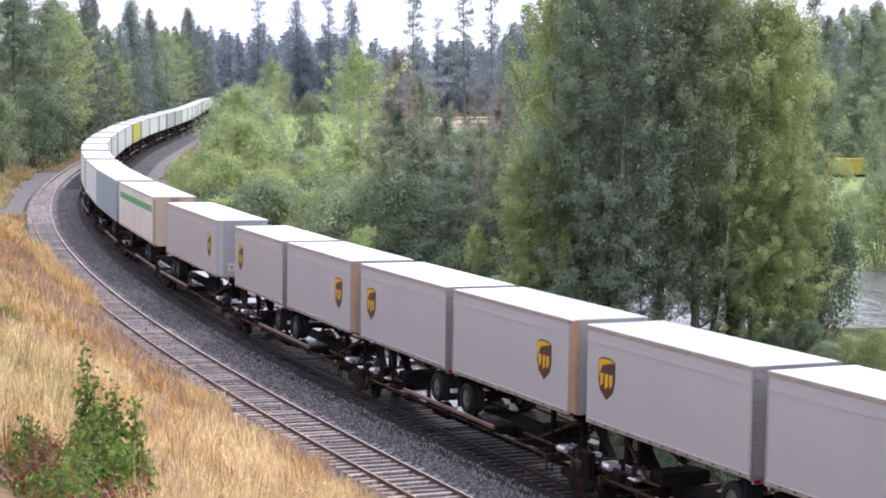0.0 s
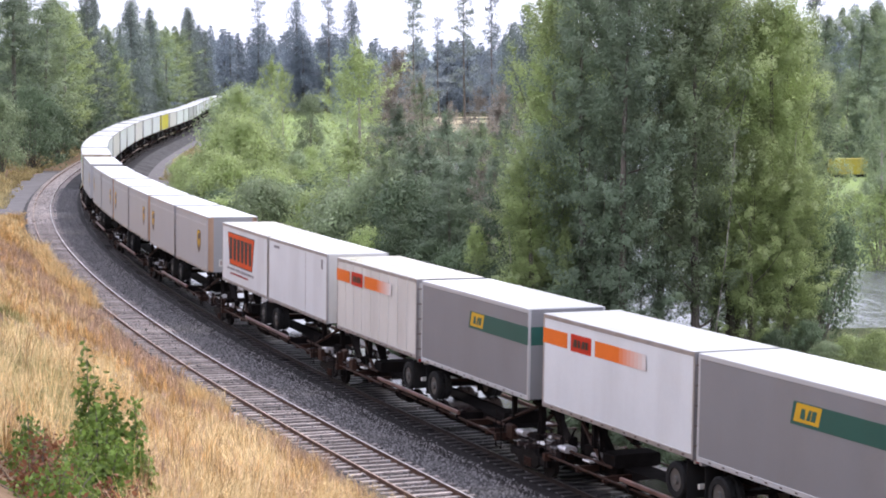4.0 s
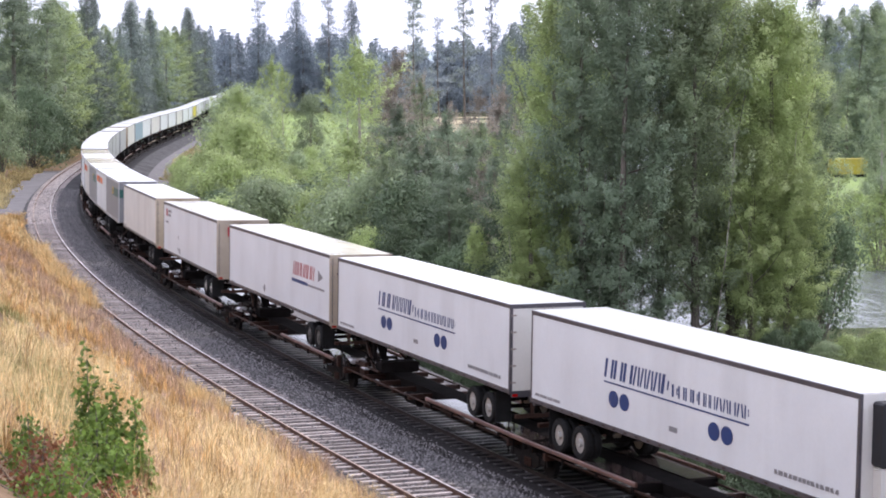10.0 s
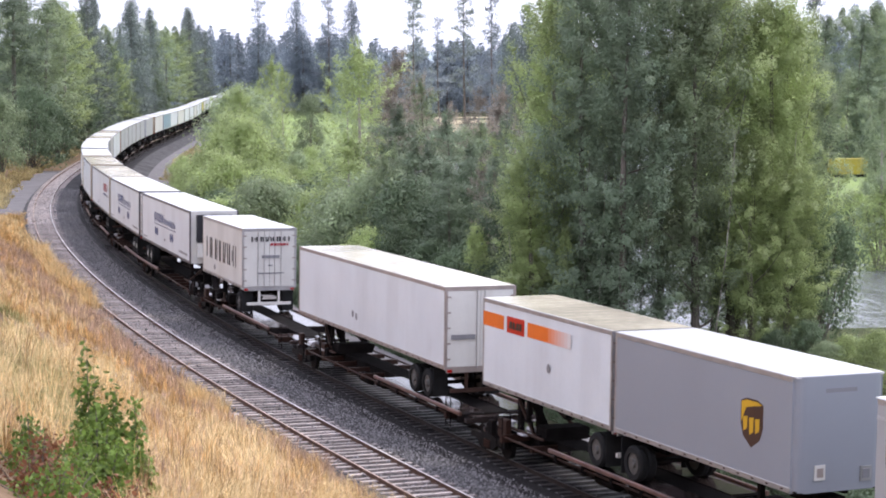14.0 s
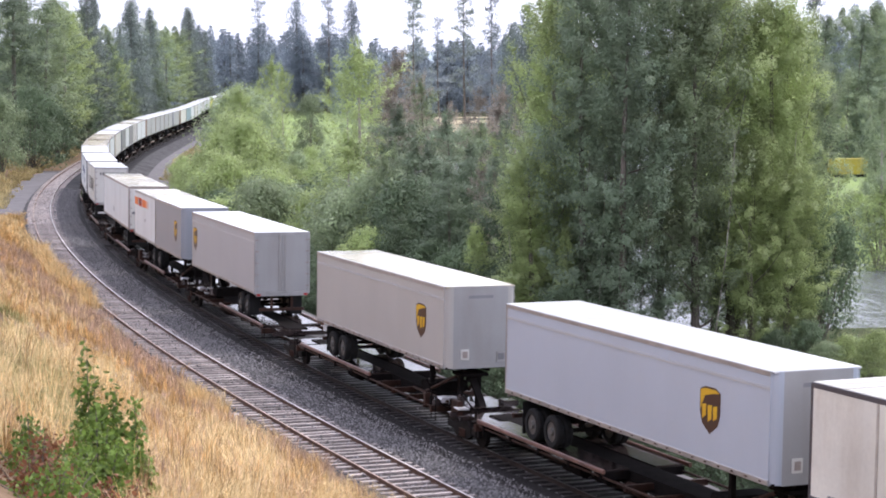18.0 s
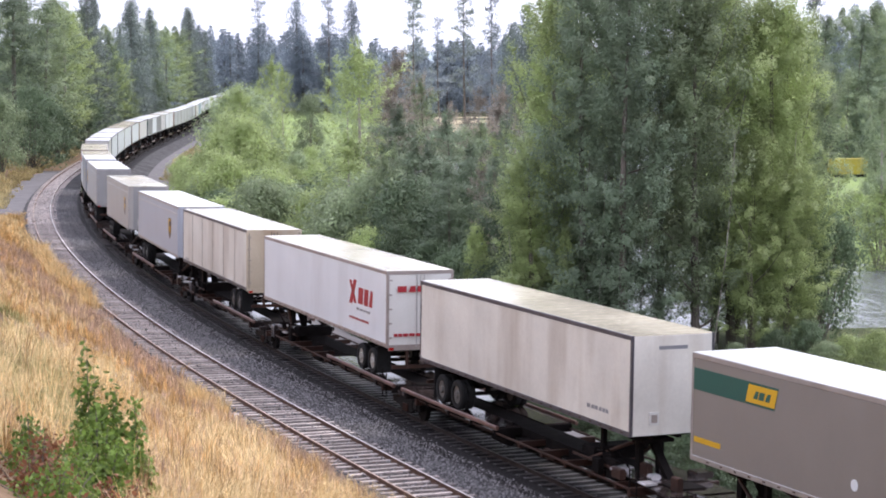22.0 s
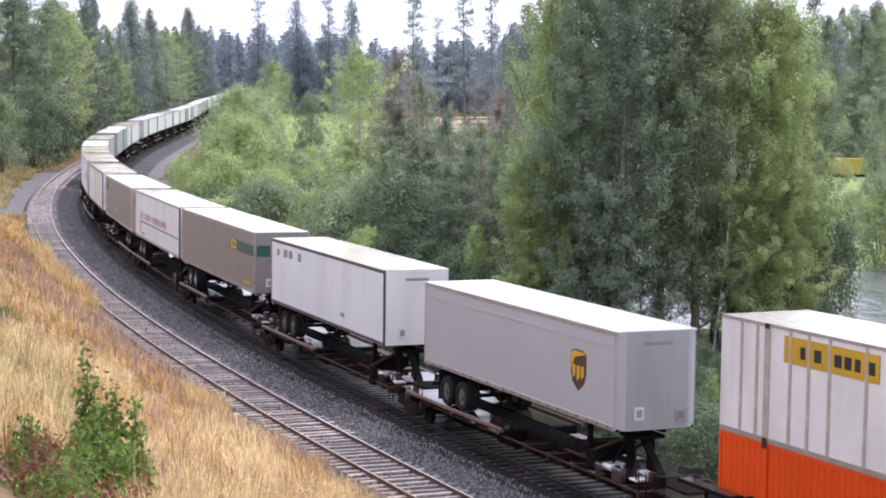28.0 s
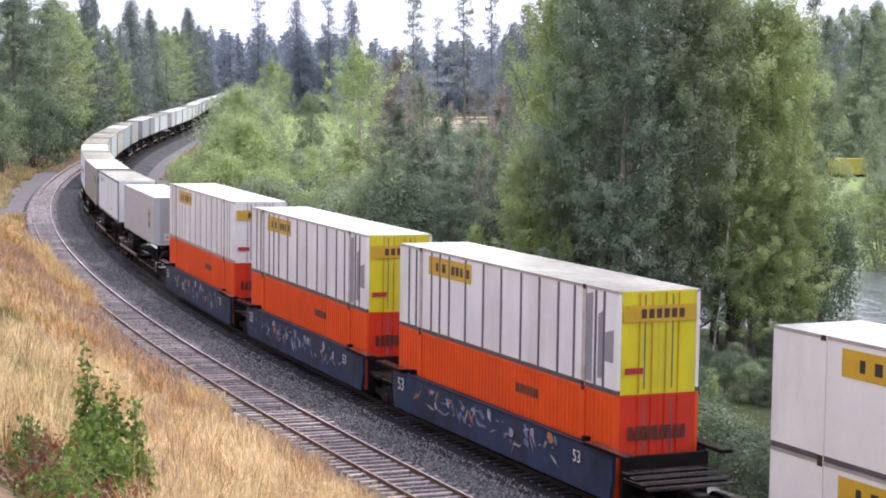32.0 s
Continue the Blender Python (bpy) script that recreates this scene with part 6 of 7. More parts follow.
stand("""
P1 -45.5 735.0 42.5 0.26
P -7.5 519.9 33.7 0.26
P -0.9 560.0 29.5 0.22
P 6.8 545.0 35.9 0.26
P 15.0 539.8 34.7 0.24
C 18.1 454.6 24.8 0.36
C 15.6 469.7 20.6 0.36
P 78.9 392.1 27.6 0.24
B 79.7 376.7 24.2 0.4
C 79.5 356.2 25.3 0.3
C 79.3 335.8 25.9 0.3
B 72.8 321.9 12.7 0.5
B 76.8 310.7 20.2 0.45
B 56.2 228.2 9.8 0.5
S 46.5 194.5 3.9 0.7
S 41.1 177.3 0.3 0.8
S 41.5 170.0 3.1 0.8
""", {"B": ["B0", "B3"], "C": ["C0", "G1", "G0", "G0"], "P": ["P1", "P0"], "S": ["S0", "S1"]})
stand("""
B -6.9 159.9 15.6 0.36
B -3.9 170.0 14.9 0.34
B -8.7 177.8 13.4 0.3
B -1.6 172.0 12.3 0.36
B -4.0 141.9 10.3 0.5
B -7.0 139.8 8.2 0.5
B1 0.8 142.0 9.8 0.42
B0 2.9 138.0 9.0 0.42
B1 -0.5 130.0 7.7 0.5
B 5.0 131.9 9.6 0.42
P 4.5 149.9 10.8 0.3
S2 -2.4 122.0 5.5 0.8
S -4.8 127.9 5.6 0.8
B 5.5 117.9 8.4 0.42
S2 1.7 120.0 6.0 0.8
S -8.8 147.7 4.1 0.8
S -11.6 154.6 3.3 0.8
S2 4.1 114.9 5.2 0.7
S -7.0 131.8 4.2 0.9
S3 5.3 139.9 6.8 0.8
B1 -1.7 128.0 8.1 0.46
B1 1.9 120.0 8.0 0.42
B1 3.5 112.9 7.6 0.4
B1 0.4 116.0 6.7 0.45
B0 -3.6 125.9 7.0 0.5
BD -4.7 164.9 12.8 0.35
BD -3.8 150.0 11.3 0.4
""", {"B": ["B2", "BD", "B3", "B0", "B1"], "P": ["BD"], "S": ["S0", "S2", "S2"]})
stand("""
S 6.2 92.8 1.6 0.9
S 8.3 91.6 0.0 0.9
S 10.4 91.4 -0.8 0.9
S 12.5 91.2 -1.2 0.9
S 14.7 91.8 -1.3 0.9
S 16.9 92.5 -0.7 0.9
S 18.8 94.1 -0.5 0.9
K2 6.2 99.8 17.9 0.26
K1 7.6 96.7 18.8 0.25
K1 9.4 94.5 18.9 0.25
K0 11.7 98.3 18.7 0.24
K0 13.2 95.1 18.4 0.25
K2 15.5 97.8 17.8 0.27
K2 17.3 98.5 17.1 0.27
K2 19.3 101.2 16.4 0.24
K0 20.8 103.9 14.0 0.24
K2 5.7 103.8 12.5 0.34
K1 9.2 103.6 18.5 0.25
K0 15.3 102.9 18.1 0.26
K0 19.4 105.2 15.9 0.24
K2 21.2 105.2 4.6 0.45
K1 7.0 106.0 17.5 0.27
K0 17.2 106.5 16.5 0.27
K2 4.9 98.2 8.5 0.4
K2 16.2 95.2 9.5 0.36
K2 18.4 97.0 8.0 0.4
S 21.1 101.8 5.4 0.6
S 5.5 107.9 7.2 0.7
""", {"B": ["K2", "K1", "K0", "K1", "K1", "K0", "K0", "K2", "K0", "K0", "K1", "K0", "K2"], "S": ["S2", "S0", "S2"]})
stand("""
S1 -20.3 188.9 8.0 0.6
S1 -20.2 170.8 4.9 0.8
S -23.5 182.5 4.9 0.8
S -12.1 149.5 3.1 0.8
B -24.3 223.7 11.3 0.45
S -25.9 234.6 10.9 0.8
B -24.9 248.8 11.6 0.4
S -14.9 149.3 3.9 0.8
S -9.7 141.7 3.4 0.8
S -7.2 127.8 2.8 0.9
S -5.0 119.9 2.3 0.9
S2 1.2 110.0 2.1 0.9
S2 -0.8 114.0 2.1 0.9
S2 3.8 105.9 1.8 0.9
S2 -3.0 118.0 2.8 0.8
S 21.1 93.6 -1.3 0.9
S 20.9 87.5 -0.1 0.9
S 20.4 95.9 -2.0 0.8
S1 -22.7 198.7 8.1 0.7
S1 -24.6 203.5 5.4 0.6
S -29.4 260.3 10.0 0.8
S -26.3 198.3 2.5 0.6
S -26.8 194.2 3.0 0.7
S1 -24.3 180.4 2.9 0.7
S -30.0 211.9 3.0 0.7
S -22.1 174.6 3.3 0.7
""", {"B": ["B2", "B0"], "S": ["S1", "S0", "S1", "S0"]})


stand("""
C0 -66.5 355.0 28.6 0.18
C0 -67.8 375.0 22.0 0.20
B0 -66.0 342.0 19.7 0.54
B1 -67.9 372.0 11.5 0.82
B0 -70.4 405.0 9.9 0.98
B2 -64.6 320.0 23.3 0.40
B0 -62.2 290.0 18.8 0.45
C1 -72.2 430.0 30.1 0.41
C0 -79.6 505.0 30.5 0.42
C0 -69.6 400.0 23.6 0.38
C1 -75.8 465.0 22.5 0.53
B2 -83.8 555.0 27.2 0.55
B0 -88.9 620.0 29.3 0.54
C0 -93.9 685.0 37.3 0.44
G1 -99.7 760.0 33.1 0.44
B0 -96.0 710.0 19.2 0.84
B1 -78.3 490.0 14.1 1.03
B0 -85.6 580.0 16.2 0.94
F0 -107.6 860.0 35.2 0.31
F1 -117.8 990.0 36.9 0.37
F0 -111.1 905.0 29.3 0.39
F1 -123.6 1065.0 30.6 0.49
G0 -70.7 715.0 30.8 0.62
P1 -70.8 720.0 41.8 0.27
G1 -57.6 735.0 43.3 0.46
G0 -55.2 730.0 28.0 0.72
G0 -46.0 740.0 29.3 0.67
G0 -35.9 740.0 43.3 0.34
C0 20.7 440.0 28.6 0.50
C0 17.0 450.0 24.4 0.46
C1 24.8 455.0 24.4 0.52
B2 -27.9 300.0 15.6 0.25
B2 -26.7 310.0 14.2 0.24
S0 -23.7 330.0 8.8 0.54
B1 63.8 310.0 22.1 0.43
B0 71.4 330.0 24.3 0.46
B1 67.7 300.0 20.9 0.43
B3 75.6 320.0 24.9 0.43
B0 72.7 300.0 21.7 0.42
B1 64.4 320.0 17.6 0.49
B0 63.8 290.0 12.7 0.53
B1 67.3 290.0 13.5 0.61
B1 63.3 300.0 9.9 0.59
S2 58.4 285.0 4.4 1.02
S2 65.6 280.0 3.6 0.98
S2 68.6 280.0 4.0 1.05
B3 35.9 150.0 11.1 0.34
S1 38.8 173.0 1.1 0.95
S1 36.2 150.0 2.8 0.70
B0 -63.0 268.0 24.0 0.49
B1 -65.3 292.0 23.3 0.51
B0 -67.3 320.0 25.7 0.50
B1 -69.4 348.0 24.8 0.52
B0 -70.1 364.0 26.5 0.41
B1 -63.4 272.0 15.9 0.66
B1 -66.3 304.0 13.5 0.89
B0 -68.6 336.0 14.7 0.90
B1 -70.8 372.0 13.8 0.88
S2 -57.3 248.0 5.0 1.10
S2 -60.9 280.0 4.5 1.10
S2 -63.6 308.0 4.6 1.10
S2 -64.7 328.0 5.1 1.10
B1 -71.5 384.0 10.3 1.00
B0 -74.9 424.0 13.9 0.77
B2 -92.4 628.0 26.1 0.64
B0 -88.3 576.0 23.2 0.67
S2 -67.3 364.0 4.8 1.10
S2 -69.7 400.0 4.7 1.10
S2 -73.9 448.0 5.1 1.10
BW 3.7 110.0 9.4 0.11
BW -3.2 128.0 8.1 0.14
BW 6.9 104.0 8.7 0.09
BD 2.4 114.0 7.2 0.21
BD 3.1 112.0 6.4 0.18
S1 6.2 100.0 6.1 0.20
S1 4.6 101.0 3.8 0.27
S1 2.0 108.0 3.4 0.31
S1 6.4 96.0 4.2 0.20
S1 -8.5 150.0 3.1 0.46
S2 -10.6 165.0 3.7 0.53
S1 -19.1 205.0 4.5 0.51
BD 1.1 200.0 9.3 0.30
BD 4.0 190.0 11.0 0.29
BD 6.1 185.0 11.5 0.27
BD 7.7 180.0 10.5 0.24
BD -1.4 210.0 8.4 0.34
S3 -0.2 205.0 7.5 0.35
S3 2.9 200.0 7.9 0.33
S3 5.4 190.0 7.8 0.32
S2 12.4 88.0 -0.6 0.91
S2 13.4 86.0 -0.9 0.99
S0 14.2 84.0 -1.1 1.06
S2 15.2 83.0 -1.2 1.11
S2 14.4 90.0 -1.5 1.3
S2 15.4 88.0 -1.5 1.3
S0 16.3 85.0 -1.3 1.17
S2 11.6 91.0 -1.3 1.2
S2 17.6 89.0 -1.6 1.3
S1 12.3 84.0 -1.4 0.67
S0 18.9 90.0 -1.0 1.07
S1 20.4 92.0 -1.0 0.98
S0 21.7 92.0 -1.3 1.26
S1 -21.0 240.0 2.6 0.63
S0 -18.6 235.0 2.4 0.65
S1 -17.7 250.0 2.5 0.74
S0 -15.0 240.0 2.6 0.64
S1 -17.3 210.0 2.0 0.62
S1 -14.8 215.0 2.1 0.62
S0 -22.1 230.0 2.5 0.62
""", {})


# bushes along the foot of the embankment
rb = random.Random(8)
for i in range(32):
    x, y, _ = line_at(-66 + i * 3.1, -rb.uniform(8.6, 10.2), 0)
    plant("S2", float(x), float(y), rb.uniform(-0.6, 0.9), rb.uniform(1.0, 1.3))
for i in range(62):
    s = -62 + i * 3.1 + rb.uniform(-1.5, 1.5)
    x, y, _ = line_at(s, -rb.uniform(9.8, 14) - (4 if s > 70 else 0), 0)
    plant(rb.choice(["S2", "S0", "S2", "S2"] if s < 40 else ["S0", "S0", "S1", "S2"]), float(x), float(y), rb.uniform(-1.6, 1.0) if s < 60 else rb.uniform(0.5, 3.2), rb.uniform(0.8, 1.1))
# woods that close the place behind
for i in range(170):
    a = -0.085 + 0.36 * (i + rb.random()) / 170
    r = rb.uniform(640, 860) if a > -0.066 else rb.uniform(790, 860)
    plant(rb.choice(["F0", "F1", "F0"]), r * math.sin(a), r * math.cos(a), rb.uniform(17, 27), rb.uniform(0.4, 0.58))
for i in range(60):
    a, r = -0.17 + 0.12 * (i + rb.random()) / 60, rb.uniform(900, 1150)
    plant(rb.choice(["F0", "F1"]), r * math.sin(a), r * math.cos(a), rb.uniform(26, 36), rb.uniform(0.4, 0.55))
for i in range(60):
    s = 215 + i * 8
    x, y, _ = line_at(s, rb.uniform(13, 34), 0)
    plant(rb.choice(["B0", "B2", "B1", "C0", "B0", "F1"] if s < 420 else ["F0", "F1", "B0", "C1"]), float(x), float(y), rb.uniform(11, 20) if i % 3 else rb.uniform(18, 25), rb.uniform(0.4, 0.55))
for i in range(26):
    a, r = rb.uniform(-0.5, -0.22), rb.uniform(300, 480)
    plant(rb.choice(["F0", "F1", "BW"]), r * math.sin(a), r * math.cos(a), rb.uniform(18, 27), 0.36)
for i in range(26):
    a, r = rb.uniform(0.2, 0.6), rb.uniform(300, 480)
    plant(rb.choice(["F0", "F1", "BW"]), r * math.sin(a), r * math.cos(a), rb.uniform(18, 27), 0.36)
for src, m in TODO:
    src.matrix_basis = m


# dry grass on the slope, in tussocks
def blades_mesh(name, v, material):
    """Blades of five corners each: a strip and a pointed tip."""
    n = len(v)
    me = bpy.data.meshes.new(name)
    me.vertices.add(n * 5)
    me.vertices.foreach_set("co", v.astype(np.float32).ravel())
    me.loops.add(n * 7)
    me.loops.foreach_set("vertex_index", ((np.arange(n) * 5)[:, None] + np.array([0, 1, 2, 4, 4, 2, 3])).astype(np.int32).ravel())
    me.polygons.add(n * 2)
    me.polygons.foreach_set("loop_start", ((np.arange(n) * 7)[:, None] + np.array([0, 4])).astype(np.int32).ravel())
    me.materials.append(material)
    me.update(calc_edges=True)
    return me


def patch(x, y, size, seed):
    """A soft random field over the ground, about -1 to 1, with blotches of the given size."""
    r = random.Random(seed)
    out = 0 * x
    for _ in range(7):
        a, k_ = r.uniform(0, 6.2832), 6.2832 / (size * r.uniform(0.7, 2.2))
        out = out + np.sin(k_ * (x * math.cos(a) + y * math.sin(a)) + r.uniform(0, 6.2832))
    return out / 2.6


def grass(name, material, n, seed, srange, drange, hmin, hmax, width, label, thin=0.0, tuft=12, loose=0.10, near=8.5, fan=None, rim=0.0, arch=0.8):
    rng = np.random.default_rng(seed)
    m = n // tuft
    if fan:
        r, a = rng.uniform(fan[0], fan[1], m), rng.uniform(fan[2], fan[3], m)
        s, d = rail_coords(r * np.sin(a), r * np.cos(a))
        s, d = s[d > drange[0]], d[d > drange[0]]
        m = len(s)
    else:
        s = rng.uniform(*srange, m)
        d = drange[0] + (drange[1] - drange[0]) * rng.uniform(size=m) ** 1.3
    far = np.hypot(*line_at(s, d, 0.0)[:, :2].T)
    gx_, gy_, _ = line_at(s, d, 0.0).T
    keep = (far > near) & (patch(gx_, gy_, 1.0 + far * 0.05, seed) * 0.8 + rng.normal(size=m) * 0.22 > thin)
    keep &= ~((far < 16.2) & (gx_ < -0.168 * gy_))
    keep &= ~((s > -32.5) & (s < -27.6) & (d < 7.0) & (drange[0] > 0))
    keep &= d > drange[0] + rim * (1 + np.sin(s * 0.62 + 1) * np.sin(s * 0.23) + 0.6 * np.sin(s * 1.9))
    s, d = s[keep], d[keep]
    c0 = line_at(s, d, 0.0)
    m = len(s)
    th = (hmin + (hmax - hmin) * rng.uniform(size=m) ** 1.4) * np.clip(0.85 + 0.3 * patch(c0[:, 0], c0[:, 1], 1.6, seed + 7), 0.4, 1.3) * rng.uniform(0.75, 1.2, m)
    ta = rng.uniform(0, 6.2832, m)
    c = np.repeat(c0, tuft, axis=0)
    n = len(c)
    a = np.repeat(ta, tuft) + rng.normal(size=n) * 0.8
    r = loose * rng.uniform(0, 1, n) ** 0.5
    ux, uy = np.cos(a), np.sin(a)
    c[:, 0] += ux * r
    c[:, 1] += uy * r
    c[:, 2] = land_z(c[:, 0], c[:, 1]) - 0.03
    if drange[0] < 0:
        bed = np.interp(d, [o for o, _ in prof], [z for _, z in prof])
        c[:, 2] = np.maximum(c[:, 2], np.repeat(line_at(s, d, bed)[:, 2], tuft) - 0.05)
    far = np.hypot(c[:, 0], c[:, 1])
    h = np.repeat(th, tuft) * rng.uniform(0.55, 1.1, n)
    lean = rng.uniform(0.06, arch, n) * h
    b = rng.uniform(0, 6.2832, n)
    wide = width * np.clip(0.35 + far / 60, 0.5, 1.8)
    side = np.stack([np.cos(b) * wide * 0.5, np.sin(b) * wide * 0.5, np.zeros(n)], -1)
    mid = c + np.stack([ux * lean * 0.3, uy * lean * 0.3, h * 0.62], -1)
    tip = c + np.stack([ux * lean, uy * lean, h * (0.97 - 0.45 * (lean / h) ** 1.5)], -1)
    v = np.stack([c - side, c + side, mid + side * 0.9, tip, mid - side * 0.9], 1)
    return tagged(new(name, blades_mesh(name, v, M[material])), label, "grass", kind="stuff")


grass("dry_grass", "grass_pale", 80000, 36, (-60, 75), (6.3, 24), 0.45, 1.0, 0.011, "pale straw-coloured grass stalks on the slope", 0.1)
grass("dry_grass", "grass", 110000, 31, (-60, 75), (5.9, 24), 0.3, 0.95, 0.012, "tall golden dry grass on the slope", -0.5, rim=0.3)
grass("dry_grass", "grass_red", 60000, 32, (-60, 75), (6.0, 24), 0.3, 0.8, 0.011, "mauve-brown dry grass among golden stalks", 0.2, 14, 0.2)
grass("dry_grass", "grass_red", 60000, 45, (-42, 30), (6.0, 9.5), 0.45, 0.9, 0.009, "feathery brownish grass along the foot of the slope", -0.9, 18, 0.2, arch=0.6)
grass("dry_grass", "grass", 70000, 38, None, (5.9, 0), 0.2, 0.9, 0.010, "thick golden dry grass on the near slope", -0.4, 14, 0.13, 8, (8, 46, -0.27, 0.14), 0.3)
grass("dry_grass", "grass_pale", 130000, 39, None, (6.4, 0), 0.4, 1.0, 0.007, "feathery pale grass on the near slope", -0.5, 22, 0.09, 8, (8, 46, -0.27, 0.14), arch=1.3)
grass("dry_grass", "grass_red", 70000, 40, None, (6.1, 0), 0.3, 0.8, 0.008, "rusty brown grass on the near slope", 0.0, 14, 0.16, 8, (8, 46, -0.27, 0.14))
grass("dry_grass", "grass_green", 50000, 46, None, (6.1, 0), 0.25, 0.7, 0.009, "half-green grass low in the dry slope", 0.2, 14, 0.16, 8, (14, 60, -0.27, -0.19))
grass("dry_grass", "grass_pale", 2600, 37, (-52, -18), (5.6, 6.3), 0.4, 0.9, 0.011, "pale grass tufts leaning over the sleeper ends", 0.3, 26, 0.13)
grass("dry_grass", "grass_pale", 1000, 42, (-44.5, -41), (5.75, 6.5), 0.7, 1.05, 0.010, "tall pale tuft leaning over the rail", -3, 50, 0.16)
grass("dry_grass", "grass_pale", 700, 43, (-34, -24), (6.2, 6.7), 0.5, 0.8, 0.010, "pale grass tufts beside the sleepers", -3, 30, 0.14)
grass("dry_grass", "grass_pale", 9000, 44, (46, 72), (6.9, 12), 0.3, 0.7, 0.02, "thinning dry grass at the edge of the gravel", 0.0)
grass("dry_grass", "grass_pale", 12000, 41, (3, 40), (5.75, 6.7), 0.9, 1.5, 0.015, "pale golden grass leaning over the outer rail", -1.5, 14, 0.16, arch=0.5)
grass("dry_grass", "grass", 12000, 48, (3, 40), (5.75, 6.7), 0.8, 1.4, 0.015, "golden grass hiding the outer rail", -1.5, 14, 0.16, arch=0.5)
grass("dry_grass", "grass_pale", 1800, 49, (-31, -27.2), (7.5, 8.5), 0.7, 1.25, 0.012, "tall pale golden tuft on the slope", -3, 36, 0.2, arch=0.5)
grass("dry_grass", "grass_red", 9000, 47, (-2, 34), (5.7, 6.6), 0.6, 1.0, 0.014, "brownish feathery grass over the outer rail", -1.0, 14, 0.15)
grass("dry_grass", "verge", 70000, 33, (60, 240), (8.9, 15), 0.4, 0.9, 0.03, "dry yellow grass beside the far track", -0.9, rim=0.55)
grass("dry_grass", "verge", 46000, 34, (150, 262), (-11, -5.9), 0.25, 0.6, 0.03, "dry yellow verge below the train", -0.25)
grass("dry_grass", "verge", 9000, 50, (84, 160), (8.5, 10.4), 0.25, 0.6, 0.03, "sparse yellow tufts at the edge of the gravel", -0.1, 10, 0.25)
grass("meadow_grass", "leaf", 14000, 35, (-20, 60), (-16, -11), 0.3, 0.8, 0.03, "green weeds at the foot of the embankment", -0.2)


# pale rocks at the foot of the slope
rk = random.Random(17)
rocks = Geo()
for i in range(70):
    x, y, _ = line_at(rk.uniform(-34, -20) if i % 3 else rk.uniform(-32, -27.5), 6.2 + abs(rk.gauss(0, 0.4)), 0)
    z = float(land_z(np.array([x]), np.array([y]))[0])
    r = rk.uniform(0.07, 0.2) if i % 4 else rk.uniform(0.2, 0.34)
    ring = [(math.cos(1.047 * q) * r * rk.uniform(0.8, 1.2), math.sin(1.047 * q) * r * rk.uniform(0.8, 1.2)) for q in range(6)]
    rocks.add([(x + u, y + w, z - 0.06) for u, w in ring] + [(x + 0.65 * u, y + 0.65 * w, z + r * rk.uniform(0.6, 1.1)) for u, w in ring], [(q, (q + 1) % 6, (q + 1) % 6 + 6, q + 6) for q in range(6)] + [(6, 7, 8, 9, 10, 11)])
tagged(part("rocks", rocks, M["rock"], None), "pale pinkish rocks below the grassy slope", "rocks", kind="stuff")


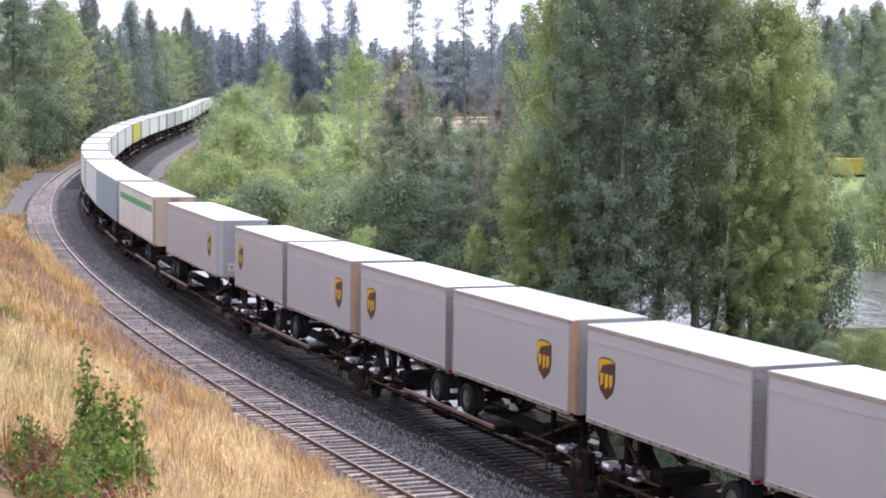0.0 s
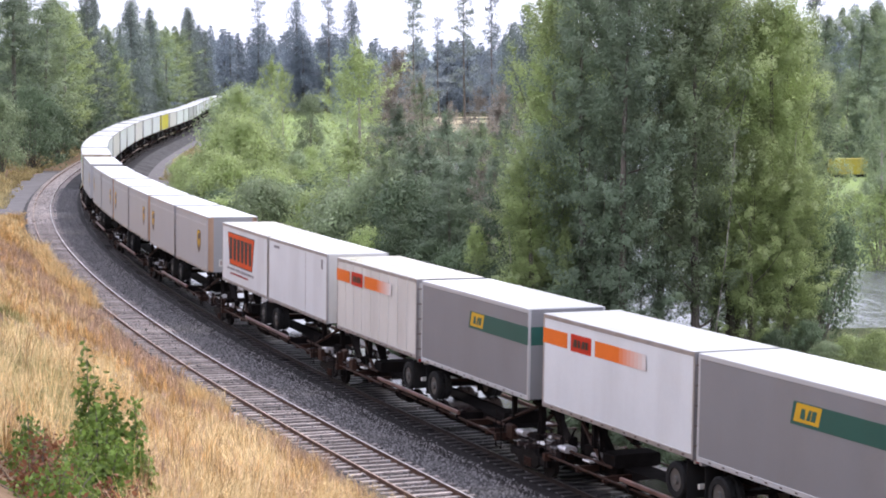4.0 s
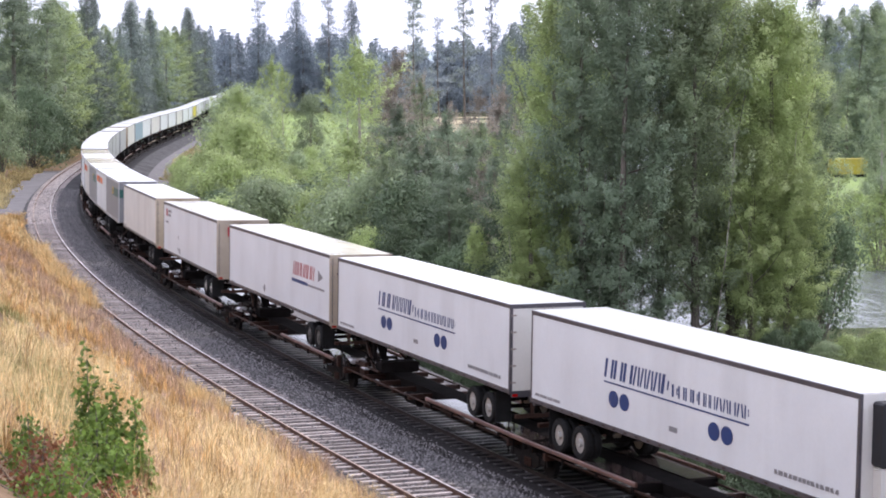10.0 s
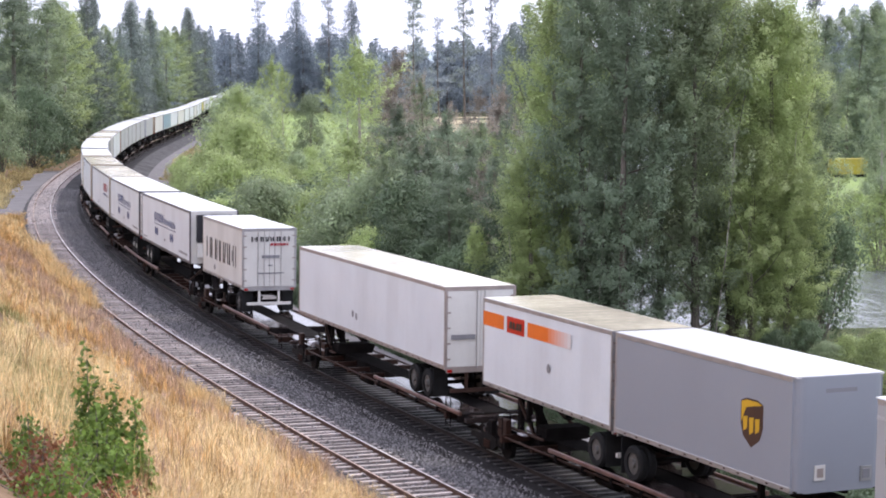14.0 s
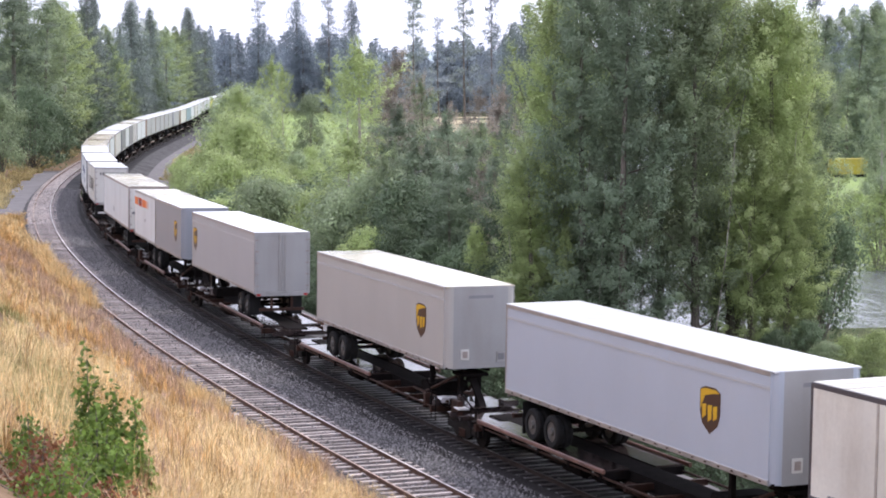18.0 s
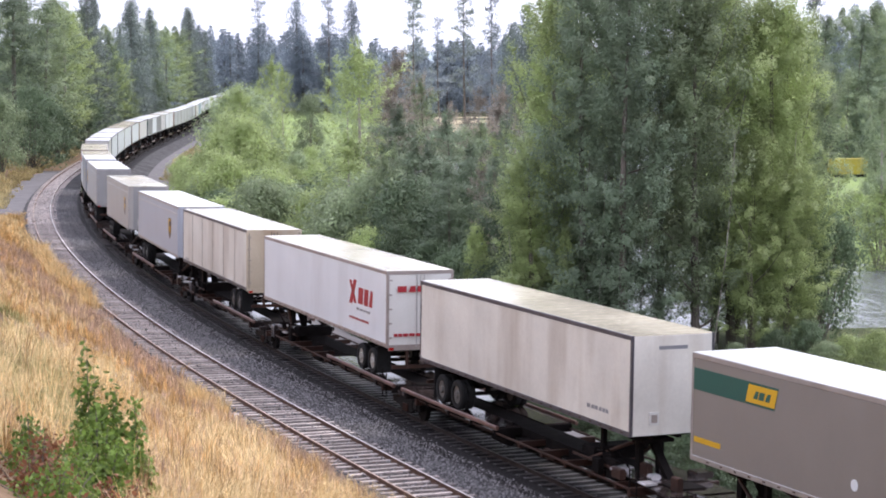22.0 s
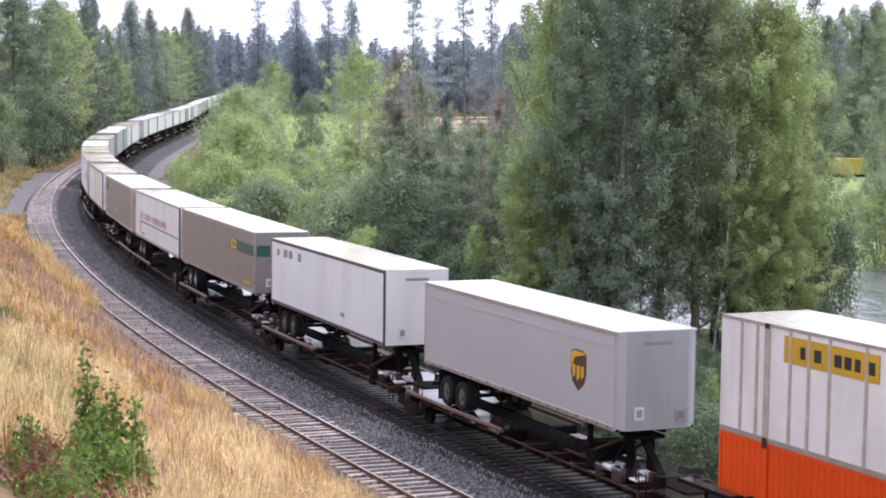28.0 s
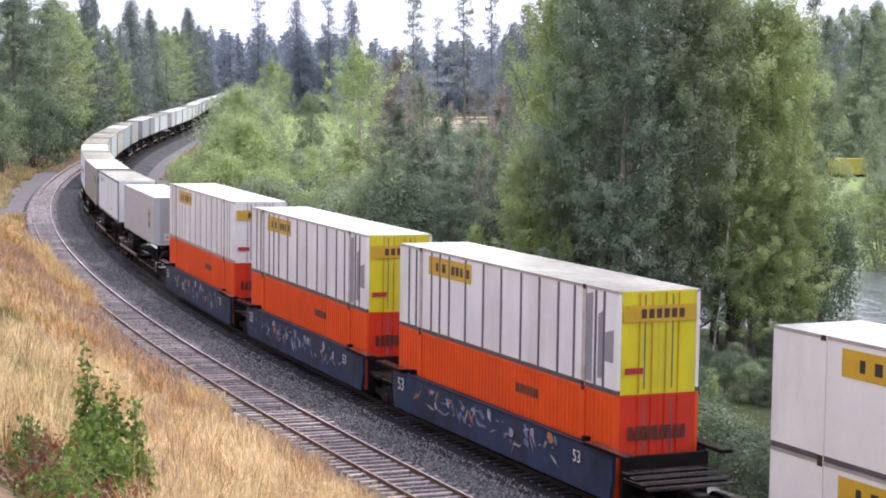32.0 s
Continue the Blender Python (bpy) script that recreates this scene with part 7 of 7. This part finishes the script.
# the leafy sapling in the foreground and its reddish neighbours
def sapling(x, y, height, spread, leaf, stems, label, seed, leaf_size=0.045, per=70):
    rng = np.random.default_rng(seed)
    root = tagged(new("sapling"), label, "bush")
    g0 = float(land_z(np.array([x]), np.array([y]))[0])
    root.location = (x, y, g0 - 0.05)
    pts, dirs = [], []
    for i in range(stems):
        a, r = rng.uniform(0, 6.2832), spread * rng.uniform(0.1, 1)
        h = height * rng.uniform(0.45, 1.0) * (1.1 - 0.35 * r / spread)
        e = (r * math.cos(a), r * math.sin(a), h)
        g_ = Geo()
        limb(g_, (r * 0.3 * math.cos(a), r * 0.3 * math.sin(a), 0), e, 0.008, 0.003, (0, 0, 0.05), 5, 3)
        part("stem", g_, M["bark"], root)
        q = rng.uniform(0.15, 1.02, per)[:, None]
        b0 = np.array((r * 0.3 * math.cos(a), r * 0.3 * math.sin(a), 0))
        pts.append(b0 + q * (np.array(e) - b0) + rng.normal(size=(per, 3)) * np.array([0.055, 0.055, 0.045]) * (1.3 - 0.5 * q))
    part("leaves", quads_mesh("leaves", leaf_quads(rng, np.concatenate(pts), leaf_size), M[leaf]), None, root)


sapling(-3.22, 16.7, 0.95, 0.40, "bush", 26, "leafy bright green sapling in dry grass", 51, 0.032, 150)
sapling(-3.05, 17.0, 1.74, 0.10, "bush", 6, "slender green sapling shoot in dry grass", 52, 0.034, 150)
sapling(-2.86, 17.1, 1.52, 0.09, "bush", 5, "slender green sapling shoot in dry grass", 55, 0.034, 140)
sapling(-3.33, 17.0, 1.38, 0.16, "bush", 8, "slender green sapling shoot in dry grass", 56, 0.034, 130)
sapling(-3.95, 16.6, 0.4, 0.4, "bush_red", 9, "low bush with reddish withering leaves", 53, 0.026, 90)
sapling(-3.6, 16.0, 0.42, 0.4, "bush_red", 12, "low bush with reddish withering leaves", 54, 0.026, 80)
sapling(-3.05, 14.4, 0.62, 0.42, "bush", 18, "low green bush in dry grass", 57, 0.026, 80)
sapling(-2.75, 14.6, 0.5, 0.36, "bush_red", 9, "low bush with reddish withering leaves", 58, 0.025, 60)
sapling(-3.45, 15.2, 0.62, 0.45, "bush", 14, "low green bush in dry grass", 59, 0.026, 70)
sapling(-2.98, 15.6, 0.9, 0.36, "bush", 20, "leafy bright green sapling in dry grass", 60, 0.028, 90)
sapling(-2.72, 12.7, 0.42, 0.4, "bush", 12, "low green bush in dry grass", 61, 0.024, 70)
sapling(-3.0, 13.2, 0.5, 0.4, "bush_red", 12, "low bush with reddish withering leaves", 62, 0.024, 70)
sapling(-2.45, 12.2, 0.34, 0.35, "bush", 10, "low green bush in dry grass", 63, 0.022, 70)
sapling(-2.5, 11.6, 0.3, 0.35, "bush_red", 10, "low bush with reddish withering leaves", 64, 0.022, 60)


motions()
